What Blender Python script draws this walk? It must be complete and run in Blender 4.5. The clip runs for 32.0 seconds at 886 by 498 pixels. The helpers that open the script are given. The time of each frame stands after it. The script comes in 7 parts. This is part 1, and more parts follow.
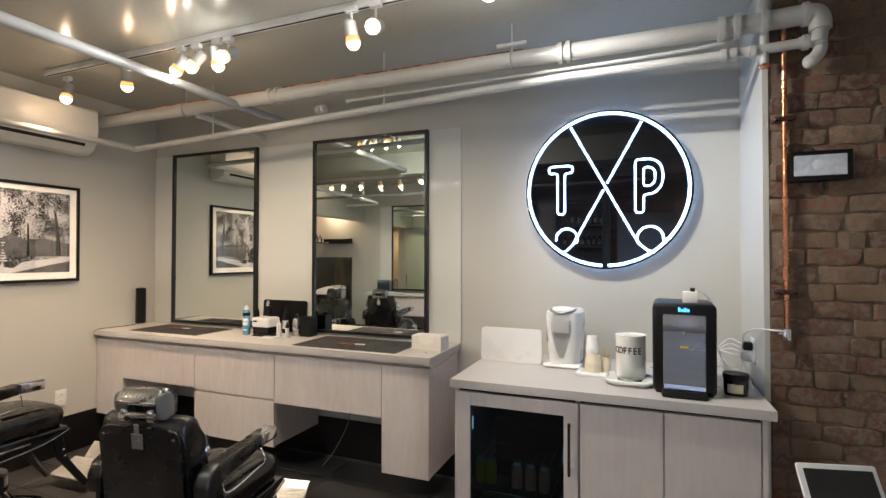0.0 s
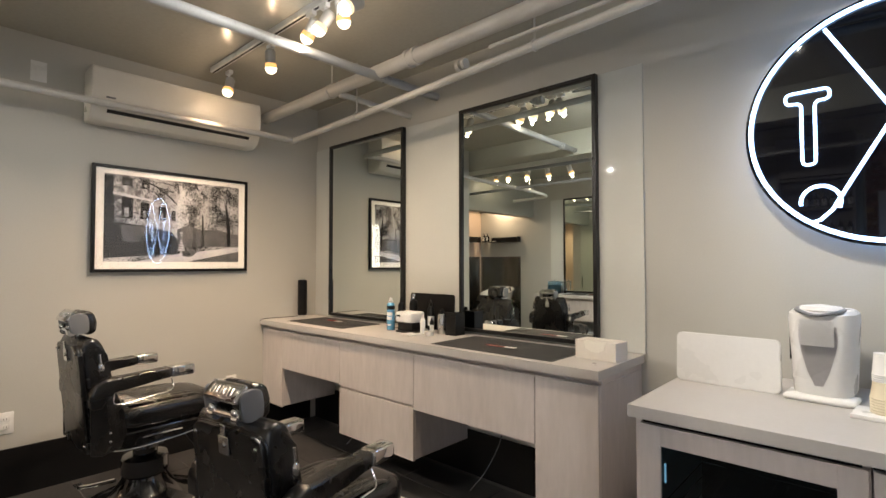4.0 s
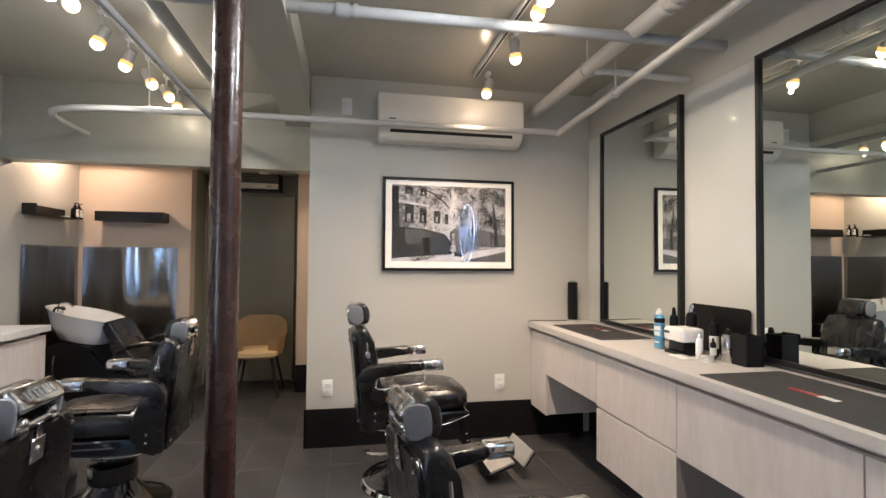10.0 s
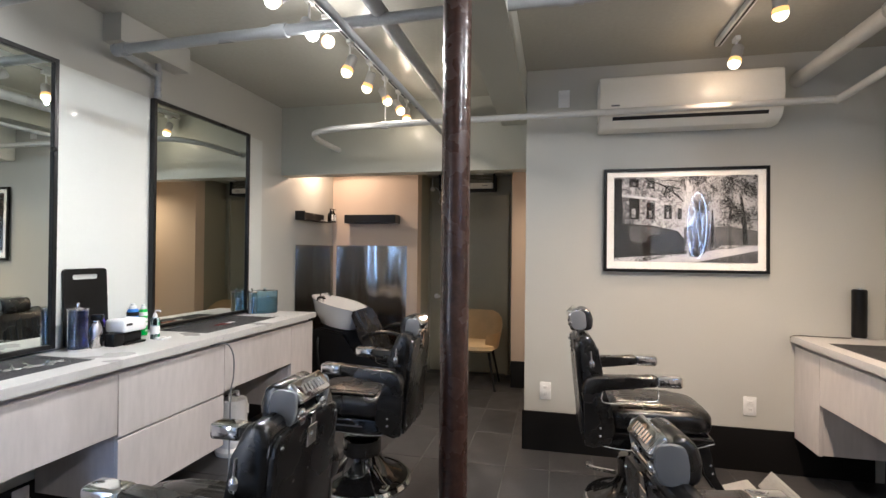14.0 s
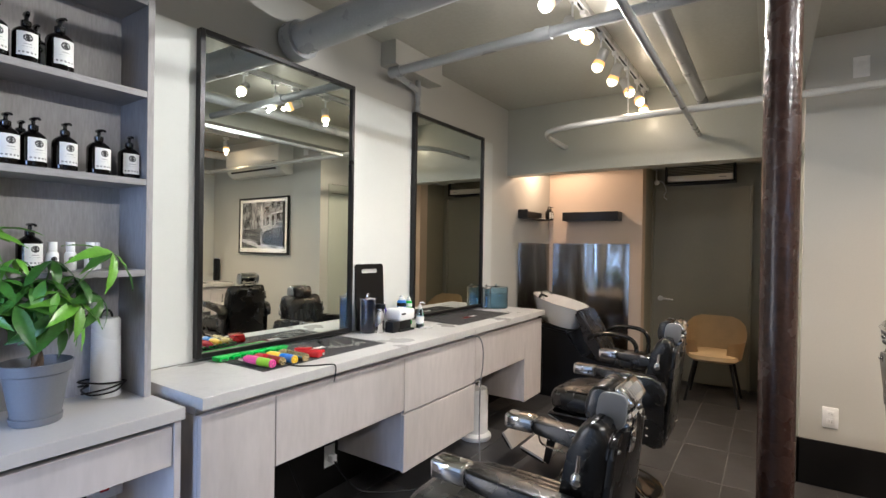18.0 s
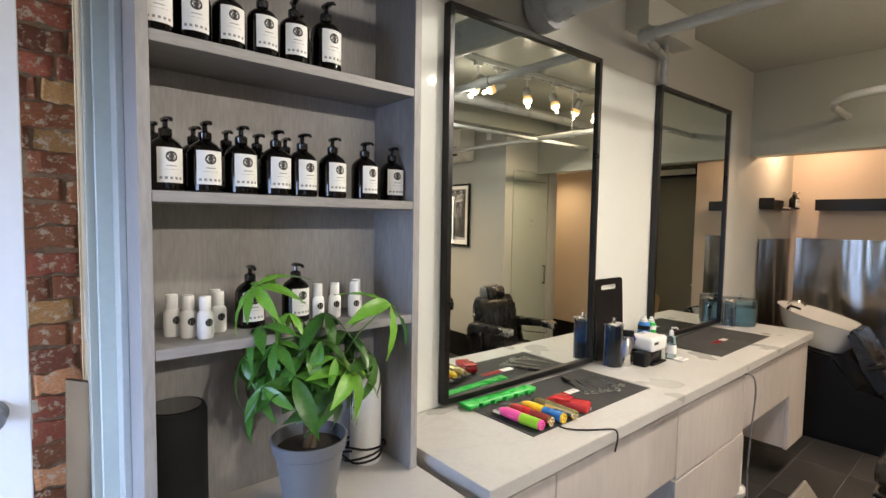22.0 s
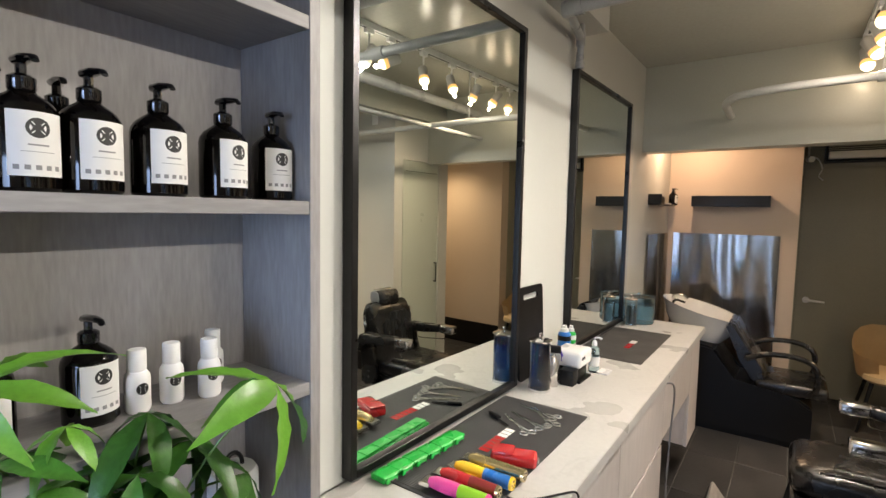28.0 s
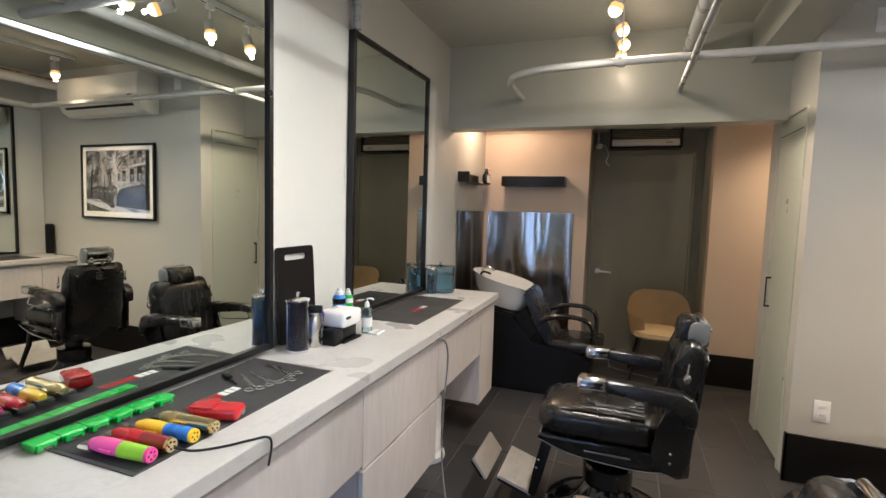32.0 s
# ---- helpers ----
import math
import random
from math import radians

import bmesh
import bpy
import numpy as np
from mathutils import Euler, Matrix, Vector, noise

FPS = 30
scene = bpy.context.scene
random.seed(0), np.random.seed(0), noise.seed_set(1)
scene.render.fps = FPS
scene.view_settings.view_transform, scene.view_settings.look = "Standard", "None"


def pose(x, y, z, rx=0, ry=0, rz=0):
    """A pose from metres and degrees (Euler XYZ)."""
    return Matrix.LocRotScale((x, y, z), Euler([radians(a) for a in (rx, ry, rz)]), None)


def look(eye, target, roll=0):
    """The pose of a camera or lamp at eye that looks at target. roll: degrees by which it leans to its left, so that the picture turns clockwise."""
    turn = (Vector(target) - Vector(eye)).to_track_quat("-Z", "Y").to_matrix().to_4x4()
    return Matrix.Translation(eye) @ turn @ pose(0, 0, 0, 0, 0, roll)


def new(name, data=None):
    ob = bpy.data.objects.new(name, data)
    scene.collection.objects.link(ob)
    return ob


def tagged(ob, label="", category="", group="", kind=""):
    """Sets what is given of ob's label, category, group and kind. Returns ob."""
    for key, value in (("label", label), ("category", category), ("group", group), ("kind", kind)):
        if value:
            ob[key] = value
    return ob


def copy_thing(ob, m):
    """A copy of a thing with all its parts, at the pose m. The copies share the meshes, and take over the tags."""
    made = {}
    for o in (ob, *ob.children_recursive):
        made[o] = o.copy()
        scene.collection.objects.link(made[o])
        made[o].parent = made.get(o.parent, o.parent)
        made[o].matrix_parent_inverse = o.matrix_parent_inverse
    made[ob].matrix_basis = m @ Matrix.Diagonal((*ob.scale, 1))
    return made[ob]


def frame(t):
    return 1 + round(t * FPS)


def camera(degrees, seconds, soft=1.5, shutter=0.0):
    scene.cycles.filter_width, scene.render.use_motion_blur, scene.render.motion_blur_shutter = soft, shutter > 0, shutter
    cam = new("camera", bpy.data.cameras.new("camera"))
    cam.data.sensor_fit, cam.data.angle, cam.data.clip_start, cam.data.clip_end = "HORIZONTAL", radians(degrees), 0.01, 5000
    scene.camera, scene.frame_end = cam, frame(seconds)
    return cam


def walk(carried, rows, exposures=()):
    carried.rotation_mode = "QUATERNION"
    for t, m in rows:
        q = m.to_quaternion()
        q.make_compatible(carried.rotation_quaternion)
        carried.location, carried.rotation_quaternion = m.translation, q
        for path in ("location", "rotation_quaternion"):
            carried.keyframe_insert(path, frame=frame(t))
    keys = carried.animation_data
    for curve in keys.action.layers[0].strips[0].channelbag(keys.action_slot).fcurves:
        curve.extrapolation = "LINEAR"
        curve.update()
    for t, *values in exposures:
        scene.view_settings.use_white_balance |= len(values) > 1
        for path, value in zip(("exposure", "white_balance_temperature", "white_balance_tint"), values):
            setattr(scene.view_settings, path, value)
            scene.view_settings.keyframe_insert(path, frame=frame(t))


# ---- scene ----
cam = camera(84.3, 32.0)
PATH = [
    (0, (0.052, 0.027, 1.433), (-0.687, 1.885, 1.466), 0.1),
    (0.5, (0.025, 0.104, 1.408), (-0.76, 1.944, 1.446), 0.0),
    (1, (0.012, 0.2, 1.393), (-0.843, 2.007, 1.435), -0.0),
    (1.5, (-0.006, 0.293, 1.376), (-0.947, 2.057, 1.42), -0.0),
    (2, (-0.038, 0.364, 1.348), (-1.061, 2.082, 1.397), 0.0),
    (2.5, (-0.078, 0.435, 1.321), (-1.179, 2.104, 1.375), 0.1),
    (3, (-0.107, 0.508, 1.308), (-1.289, 2.12, 1.363), -0.0),
    (3.5, (-0.131, 0.576, 1.304), (-1.398, 2.123, 1.361), -0.0),
    (5.5, (-0.167, 0.824, 1.303), (-1.714, 2.089, 1.381), 0.0),
    (6, (-0.161, 0.886, 1.303), (-1.766, 2.077, 1.381), 0.2),
    (6.5, (-0.159, 0.942, 1.297), (-1.821, 2.051, 1.38), 0.2),
    (7, (-0.149, 0.985, 1.299), (-1.866, 2.008, 1.379), 0.2),
    (7.5, (-0.139, 1.029, 1.297), (-1.909, 1.957, 1.377), 0.3),
    (8, (-0.146, 1.062, 1.277), (-1.962, 1.896, 1.364), 0.4),
    (8.5, (-0.168, 1.123, 1.281), (-2.032, 1.844, 1.361), 0.4),
    (9, (-0.171, 1.164, 1.3), (-2.076, 1.768, 1.369), 0.5),
    (9.5, (-0.206, 1.177, 1.329), (-2.145, 1.666, 1.38), 0.5),
    (10, (-0.233, 1.171, 1.32), (-2.196, 1.549, 1.372), 0.5),
    (10.5, (-0.266, 1.182, 1.338), (-2.248, 1.45, 1.377), 0.6),
    (11, (-0.291, 1.201, 1.348), (-2.285, 1.349, 1.378), 0.6),
    (11.5, (-0.314, 1.214, 1.35), (-2.313, 1.247, 1.376), 0.7),
    (12, (-0.336, 1.214, 1.359), (-2.334, 1.139, 1.376), 0.6),
    (12.5, (-0.349, 1.206, 1.361), (-2.341, 1.029, 1.374), 0.6),
    (13, (-0.346, 1.169, 1.361), (-2.328, 0.903, 1.375), 0.6),
    (13.5, (-0.342, 1.134, 1.37), (-2.31, 0.779, 1.38), 0.6),
    (14, (-0.343, 1.093, 1.372), (-2.292, 0.646, 1.384), 0.6),
    (14.5, (-0.343, 1.057, 1.383), (-2.268, 0.515, 1.39), 0.6),
    (16.5, (-0.278, 0.903, 1.375), (-2.065, 0.004, 1.377), 0.7),
    (17, (-0.251, 0.849, 1.371), (-1.996, -0.128, 1.372), 0.7),
    (17.5, (-0.218, 0.779, 1.375), (-1.924, -0.265, 1.369), 0.8),
    (18, (-0.19, 0.725, 1.38), (-1.853, -0.385, 1.369), 0.9),
    (18.5, (-0.183, 0.672, 1.404), (-1.799, -0.506, 1.381), 1.2),
    (19, (-0.194, 0.599, 1.418), (-1.759, -0.645, 1.391), 1.2),
    (19.5, (-0.208, 0.511, 1.436), (-1.718, -0.8, 1.405), 1.1),
    (20, (-0.234, 0.414, 1.452), (-1.687, -0.96, 1.415), 0.9),
    (20.5, (-0.247, 0.326, 1.472), (-1.646, -1.102, 1.423), 1.0),
    (21, (-0.247, 0.228, 1.494), (-1.602, -1.242, 1.427), 1.0),
    (21.5, (-0.234, 0.117, 1.512), (-1.551, -1.386, 1.424), 0.9),
    (22, (-0.224, 0.016, 1.546), (-1.513, -1.509, 1.425), 0.9),
    (22.5, (-0.224, -0.067, 1.581), (-1.495, -1.605, 1.434), 0.9),
    (23, (-0.242, -0.126, 1.613), (-1.505, -1.669, 1.459), 0.8),
    (23.5, (-0.277, -0.184, 1.638), (-1.538, -1.729, 1.483), 0.9),
    (24, (-0.32, -0.254, 1.645), (-1.584, -1.797, 1.496), 0.9),
    (24.5, (-0.353, -0.322, 1.643), (-1.627, -1.857, 1.495), 0.9),
    (26.5, (-0.4, -0.446, 1.617), (-1.843, -1.823, 1.463), 1.0),
    (27, (-0.425, -0.445, 1.602), (-1.931, -1.751, 1.448), 1.1),
    (27.5, (-0.452, -0.425, 1.585), (-2.019, -1.659, 1.435), 1.0),
    (28, (-0.478, -0.395, 1.58), (-2.106, -1.547, 1.428), 1.1),
    (28.5, (-0.506, -0.354, 1.577), (-2.187, -1.426, 1.424), 1.1),
    (29, (-0.53, -0.31, 1.577), (-2.256, -1.309, 1.421), 1.3),
    (29.5, (-0.554, -0.255, 1.567), (-2.314, -1.192, 1.412), 1.3),
    (30, (-0.59, -0.198, 1.548), (-2.378, -1.08, 1.391), 1.3),
    (30.5, (-0.631, -0.151, 1.52), (-2.445, -0.978, 1.362), 1.4),
    (31, (-0.665, -0.109, 1.497), (-2.502, -0.883, 1.335), 1.4),
    (31.5, (-0.698, -0.069, 1.469), (-2.554, -0.795, 1.306), 1.5),
    (32, (-0.72, -0.013, 1.442), (-2.59, -0.703, 1.277), 1.7),
]
walk(cam, [(t, look(eye, target, roll)) for t, eye, target, roll in PATH],
     [(0, 0.14, 6300, 10), (2.5, 0.03, 6450, 10), (6, 0.18, 6400, 10), (9, 0.30, 5950, 10), (12, 0.30, 5700, 10), (19, 0.24, 6150, 10), (23, 0.13, 6950, 10), (28, 0.2, 6700, 10), (32, 0.15, 6050, 10)])

# ---- world, lamps and light ----
world = bpy.data.worlds.new("world")
scene.world = world
world.use_nodes = True
world.node_tree.nodes["Background"].inputs[0].default_value = (0.6, 0.75, 1.0, 1)
world.node_tree.nodes["Background"].inputs[1].default_value = 0.6

AMBER, WARM, SOFT, COOL = (1.0, 0.68, 0.42), (1.0, 0.77, 0.54), (1.0, 0.87, 0.73), (1.0, 0.94, 0.86)
LAMP_W, BULB_W = 54.0, 1.3
# track heads: x, y, height of the lamp's face, aim (x, y, z), colour, strength
N_HEADS = [
    (-3.43, 2.09, 2.46, (-3.15, 1.45, 0.0), AMBER, 0.95, 112), (-2.85, 2.08, 2.47, (-3.20, 2.4, 0.3), AMBER, 0.7), (-2.34, 2.03, 2.47, (-3.83, 1.5, 0.2), AMBER, 1.45, 115),
    (-2.22, 2.03, 2.47, (-3.60, 1.0, 0.1), COOL, 0.5, 115), (-2.07, 2.03, 2.47, (-2.3, 2.60, 0.5), WARM, 0.8), (-1.99, 2.03, 2.47, (-2.4, -0.8, 0.5), COOL, 1.15),
    (-1.20, 2.00, 2.44, (-0.90, 2.35, 0.3), WARM, 0.6), (-1.07, 2.00, 2.45, (-0.55, -1.25, 0.85), COOL, 1.75), (-0.55, 1.98, 2.53, (0.40, 2.75, 1.2), COOL, 1.6, 110)]
S_HEADS = [
    (-4.16, -0.10, 2.44, (-3.5, 0.2, 0.0), WARM, 0.6, 80), (-3.94, -0.10, 2.44, (-3.3, 1.5, 0.0), WARM, 0.6, 120), (-3.64, -0.10, 2.43, (-3.5, 1.1, 0.0), WARM, 0.8, 120),
    (-3.34, -0.10, 2.43, (-3.3, -0.85, 0.4), SOFT, 0.8), (-3.03, -0.10, 2.42, (-2.6, -0.83, 0.4), SOFT, 0.9), (-2.72, -0.10, 2.43, (0.05, 2.5, 0.9), SOFT, 1.8, 50),
    (-2.54, -0.10, 2.42, (-1.9, 1.3, 0.2), COOL, 1.55, 112), (-2.275, -0.10, 2.44, (-0.8, -1.10, 0.9), COOL, 1.5)]


def spot(name, eye, target, watts, colour, angle=80, radius=0.035, blend=1.0):
    lamp = bpy.data.lights.new(name, "SPOT")
    lamp.energy, lamp.color, lamp.spot_size, lamp.spot_blend, lamp.shadow_soft_size = watts, colour, radians(angle), blend, radius
    ob = new(name, lamp)
    ob.matrix_world = look(eye, target)
    return ob


# the wash over the basin nook and the hall behind the closet
spot("nook_downlight_lamp", (-4.87, -1.09, 2.225), (-4.87, -1.05, 0), 19, (1.0, 0.68, 0.44), 178, 0.03, 0.15)
spot("hall_downlight_lamp", (-4.95, 1.30, 2.225), (-5.0, 1.25, 0), 40, (1.0, 0.72, 0.45), 140, 0.03)
# daylight through the entrance opening
day = bpy.data.lights.new("entrance_daylight", "AREA")
day.energy, day.color, day.shape, day.size, day.size_y = 19, (0.44, 0.61, 1.0), "RECTANGLE", 1.1, 1.8
new("entrance_daylight", day).matrix_world = look((1.215, -0.65, 1.0), (0.2, -1.25, 0.72))
day.spread = radians(70)

# unseen fill lamp, added to brighten the brick passage behind the door
hall = bpy.data.lights.new("passage_fill_lamp", "AREA")
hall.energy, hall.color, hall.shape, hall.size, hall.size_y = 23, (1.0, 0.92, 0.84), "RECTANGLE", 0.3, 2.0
new("passage_fill_lamp", hall).matrix_world = look((0.95, -1.58, 1.25), (-0.3, -1.80, 1.25))

# ---- materials ----


def nodes_of(name):
    m = bpy.data.materials.new(name)
    m.use_nodes = True
    nt = m.node_tree
    return m, nt, nt.nodes["Principled BSDF"]


def surf(name, colour, rough=0.5, metal=0.0, vary=0.10, scale=6.0, fine=60.0, bump=0.0, stretch=(1, 1, 1), coat=0.0, rough_vary=0.08, spec=0.5, per_piece=0.0, sheen=0.0):
    """A painted, moulded or sawn surface: colour and roughness wander at two scales, with fine relief."""
    m, nt, b = nodes_of(name)
    add, link = nt.nodes.new, nt.links.new
    tc, mp = add("ShaderNodeTexCoord"), add("ShaderNodeMapping")
    mp.inputs["Scale"].default_value = stretch
    link(tc.outputs["Object"], mp.inputs[0])
    big, small = add("ShaderNodeTexNoise"), add("ShaderNodeTexNoise")
    big.inputs["Scale"].default_value, small.inputs["Scale"].default_value = scale, fine
    big.inputs["Detail"].default_value, small.inputs["Detail"].default_value = 3, 4
    link(mp.outputs[0], big.inputs["Vector"]), link(mp.outputs[0], small.inputs["Vector"])
    mean = add("ShaderNodeMath")
    mean.operation = "ADD"
    link(big.outputs["Fac"], mean.inputs[0]), link(small.outputs["Fac"], mean.inputs[1])
    ramp = add("ShaderNodeMapRange")
    ramp.inputs["From Min"].default_value, ramp.inputs["From Max"].default_value = 0.7, 1.3
    ramp.inputs["To Min"].default_value, ramp.inputs["To Max"].default_value = 1 - vary, 1 + vary
    link(mean.outputs[0], ramp.inputs["Value"])
    scaled = add("ShaderNodeVectorMath")
    scaled.operation = "SCALE"
    scaled.inputs[0].default_value = colour
    factor = ramp.outputs[0]
    if per_piece:
        info, mr, mul = add("ShaderNodeObjectInfo"), add("ShaderNodeMapRange"), add("ShaderNodeMath")
        mr.inputs["To Min"].default_value, mr.inputs["To Max"].default_value = 1 - per_piece, 1 + per_piece
        mul.operation = "MULTIPLY"
        link(info.outputs["Random"], mr.inputs["Value"]), link(mr.outputs[0], mul.inputs[0]), link(factor, mul.inputs[1])
        factor = mul.outputs[0]
    link(factor, scaled.inputs["Scale"])
    link(scaled.outputs[0], b.inputs["Base Color"])
    rr = add("ShaderNodeMapRange")
    rr.inputs["From Min"].default_value, rr.inputs["From Max"].default_value = 0.3, 0.7
    rr.inputs["To Min"].default_value, rr.inputs["To Max"].default_value = max(0.02, rough - rough_vary), min(1, rough + rough_vary)
    link(big.outputs["Fac"], rr.inputs["Value"]), link(rr.outputs[0], b.inputs["Roughness"])
    b.inputs["Metallic"].default_value, b.inputs["Coat Weight"].default_value, b.inputs["Specular IOR Level"].default_value = metal, coat, spec
    b.inputs["Coat Roughness"].default_value = 0.06
    if bump:
        bp = add("ShaderNodeBump")
        bp.inputs["Strength"].default_value, bp.inputs["Distance"].default_value = bump, 0.004
        link(small.outputs["Fac"], bp.inputs["Height"]), link(bp.outputs[0], b.inputs["Normal"])
    return m


def plain(name, colour, rough=0.4, metal=0.0, emit=None, strength=0.0, coat=0.0):
    m, nt, b = nodes_of(name)
    b.inputs["Base Color"].default_value = (*colour, 1)
    b.inputs["Roughness"].default_value, b.inputs["Metallic"].default_value, b.inputs["Coat Weight"].default_value = rough, metal, coat
    if emit:
        b.inputs["Emission Color"].default_value, b.inputs["Emission Strength"].default_value = (*emit, 1), strength
    return m


def glass(name, colour=(1, 1, 1), rough=0.0, ior=1.45):
    m, nt, b = nodes_of(name)
    b.inputs["Base Color"].default_value = (*colour, 1)
    b.inputs["Roughness"].default_value, b.inputs["Transmission Weight"].default_value, b.inputs["IOR"].default_value = rough, 1.0, ior
    return m


def veined(name, colour):
    """A pale engineered stone with faint grey clouds and thin wandering veins."""
    m = surf(name, colour, 0.32, vary=0.05, scale=4, fine=70, bump=0.02)
    nt = m.node_tree
    add, link, b = nt.nodes.new, nt.links.new, nt.nodes["Principled BSDF"]
    tc, n, sub, ab, mr, mul = add("ShaderNodeTexCoord"), add("ShaderNodeTexNoise"), add("ShaderNodeMath"), add("ShaderNodeMath"), add("ShaderNodeMapRange"), add("ShaderNodeMix")
    n.inputs["Scale"].default_value, n.inputs["Detail"].default_value, n.inputs["Roughness"].default_value, n.inputs["Distortion"].default_value = 3.2, 5, 0.6, 0.9
    sub.operation, sub.inputs[1].default_value, ab.operation = "SUBTRACT", 0.5, "ABSOLUTE"
    mr.inputs["From Min"].default_value, mr.inputs["From Max"].default_value = 0.0, 0.03
    mr.inputs["To Min"].default_value, mr.inputs["To Max"].default_value = 0.17, 0.0
    mul.data_type = "RGBA"
    mul.inputs["B"].default_value = (0.32, 0.315, 0.31, 1)
    link(tc.outputs["Object"], n.inputs["Vector"]), link(n.outputs["Fac"], sub.inputs[0]), link(sub.outputs[0], ab.inputs[0]), link(ab.outputs[0], mr.inputs["Value"])
    link(mr.outputs[0], mul.inputs["Factor"]), link(b.inputs["Base Color"].links[0].from_socket, mul.inputs["A"]), link(mul.outputs["Result"], b.inputs["Base Color"])
    return m


M = dict(
    wall=surf("wall_paint", (0.495, 0.49, 0.452), 0.45, vary=0.03, scale=2.0, fine=160, bump=0.06),
    ceiling=surf("ceiling_gloss_paint", (0.47, 0.462, 0.405), 0.20, vary=0.05, scale=1.5, fine=40, rough_vary=0.05, bump=0.03),
    beam=surf("header_paint", (0.42, 0.425, 0.37), 0.36, vary=0.04, scale=2.0, fine=90, bump=0.08),
    beige=surf("nook_wall_paint", (0.64, 0.52, 0.415), 0.55, vary=0.04, scale=2.0, fine=160, bump=0.06),
    panel=surf("back_painted_glass", (0.63, 0.645, 0.615), 0.03, vary=0.01, rough_vary=0.005, spec=0.3),
    base=surf("black_base_board", (0.007, 0.0065, 0.0065), 0.42, vary=0.15, scale=4, fine=90, bump=0.05, spec=0.3),
    tile=surf("slate_tile", (0.044, 0.043, 0.0435), 0.36, vary=0.32, scale=5, fine=70, bump=0.25, rough_vary=0.10, per_piece=0.12),
    grout=surf("grey_grout", (0.16, 0.157, 0.15), 0.85, vary=0.15, scale=20, fine=200, bump=0.2),
    wood=surf("greige_laminate", (0.545, 0.50, 0.478), 0.40, vary=0.085, scale=1.6, fine=16, stretch=(2.6, 2.6, 0.5), bump=0.02),
    wood_dark=surf("grey_shelf_laminate", (0.325, 0.31, 0.30), 0.5, vary=0.16, scale=3.2, fine=30, stretch=(5, 5, 0.8), bump=0.08),
    wood_shelf=surf("grey_shelf_board_laminate", (0.30, 0.288, 0.285), 0.5, vary=0.16, scale=3.2, fine=30, stretch=(0.8, 5, 5), bump=0.08),
    stone=surf("pale_stone_worktop", (0.49, 0.472, 0.455), 0.34, vary=0.03, scale=4, fine=70, bump=0.02),
    veined=veined("pale_veined_worktop", (0.53, 0.518, 0.50)),
    black_metal=surf("black_powder_coat", (0.008, 0.008, 0.0085), 0.34, metal=0.2, vary=0.12, fine=250, bump=0.05),
    black_gloss=surf("black_gloss", (0.005, 0.005, 0.0055), 0.10, vary=0.1, coat=0.6),
    black_plastic=surf("black_plastic", (0.005, 0.005, 0.0053), 0.40, vary=0.12, fine=200, bump=0.08, spec=0.28),
    leather=surf("black_vinyl_leather", (0.0035, 0.0034, 0.0036), 0.27, vary=0.15, scale=8, fine=320, bump=0.06, rough_vary=0.05, spec=0.85),
    chrome=surf("chrome", (0.80, 0.80, 0.80), 0.10, metal=1.0, vary=0.03, scale=20, rough_vary=0.05),
    alu=surf("cast_aluminium", (0.74, 0.73, 0.71), 0.36, metal=0.75, vary=0.10, scale=20, fine=150, bump=0.10),
    grey_plastic=surf("grey_moulded_side_cap", (0.16, 0.165, 0.175), 0.38, vary=0.06, bump=0.05, fine=300),
    steel=surf("brushed_stainless", (0.64, 0.62, 0.58), 0.17, metal=1.0, vary=0.05, scale=3.0, fine=50, stretch=(6, 6, 0.5), rough_vary=0.05),
    pipe=surf("pale_painted_pipe", (0.55, 0.545, 0.52), 0.35, vary=0.06, scale=8, fine=120, bump=0.12),
    pipe_grey=surf("grey_painted_pipe", (0.36, 0.37, 0.375), 0.32, vary=0.07, scale=8, fine=120, bump=0.12),
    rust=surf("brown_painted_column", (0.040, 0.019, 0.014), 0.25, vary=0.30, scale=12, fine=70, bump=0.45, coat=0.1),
    copper=surf("copper_pipe", (0.72, 0.32, 0.17), 0.25, metal=1.0, vary=0.15, scale=15, fine=60),
    white=surf("white_plastic", (0.78, 0.78, 0.77), 0.30, vary=0.02),
    ac_white=surf("aircon_casing", (0.74, 0.72, 0.66), 0.35, vary=0.02),
    ceramic=surf("white_ceramic", (0.80, 0.79, 0.76), 0.08, vary=0.02, coat=0.5),
    door=surf("pale_door_paint", (0.46, 0.49, 0.43), 0.35, vary=0.03, scale=3, fine=120, bump=0.05),
    door_grey=surf("grey_door_paint", (0.31, 0.30, 0.235), 0.4, vary=0.05, scale=3, fine=120, bump=0.06),
    tan=surf("tan_leather", (0.60, 0.45, 0.26), 0.42, vary=0.10, scale=10, fine=250, bump=0.15),
    mirror=plain("mirror_silver", (0.76, 0.815, 0.785), 0.0, 1.0),
    glass=glass("clear_glass", (0.93, 0.96, 0.97)),
    lamp_can=surf("white_lamp_can", (0.45, 0.44, 0.42), 0.4, vary=0.02),
    dark=plain("dark_void", (0.01, 0.01, 0.01), 0.7),
)

# ---- building helpers ----


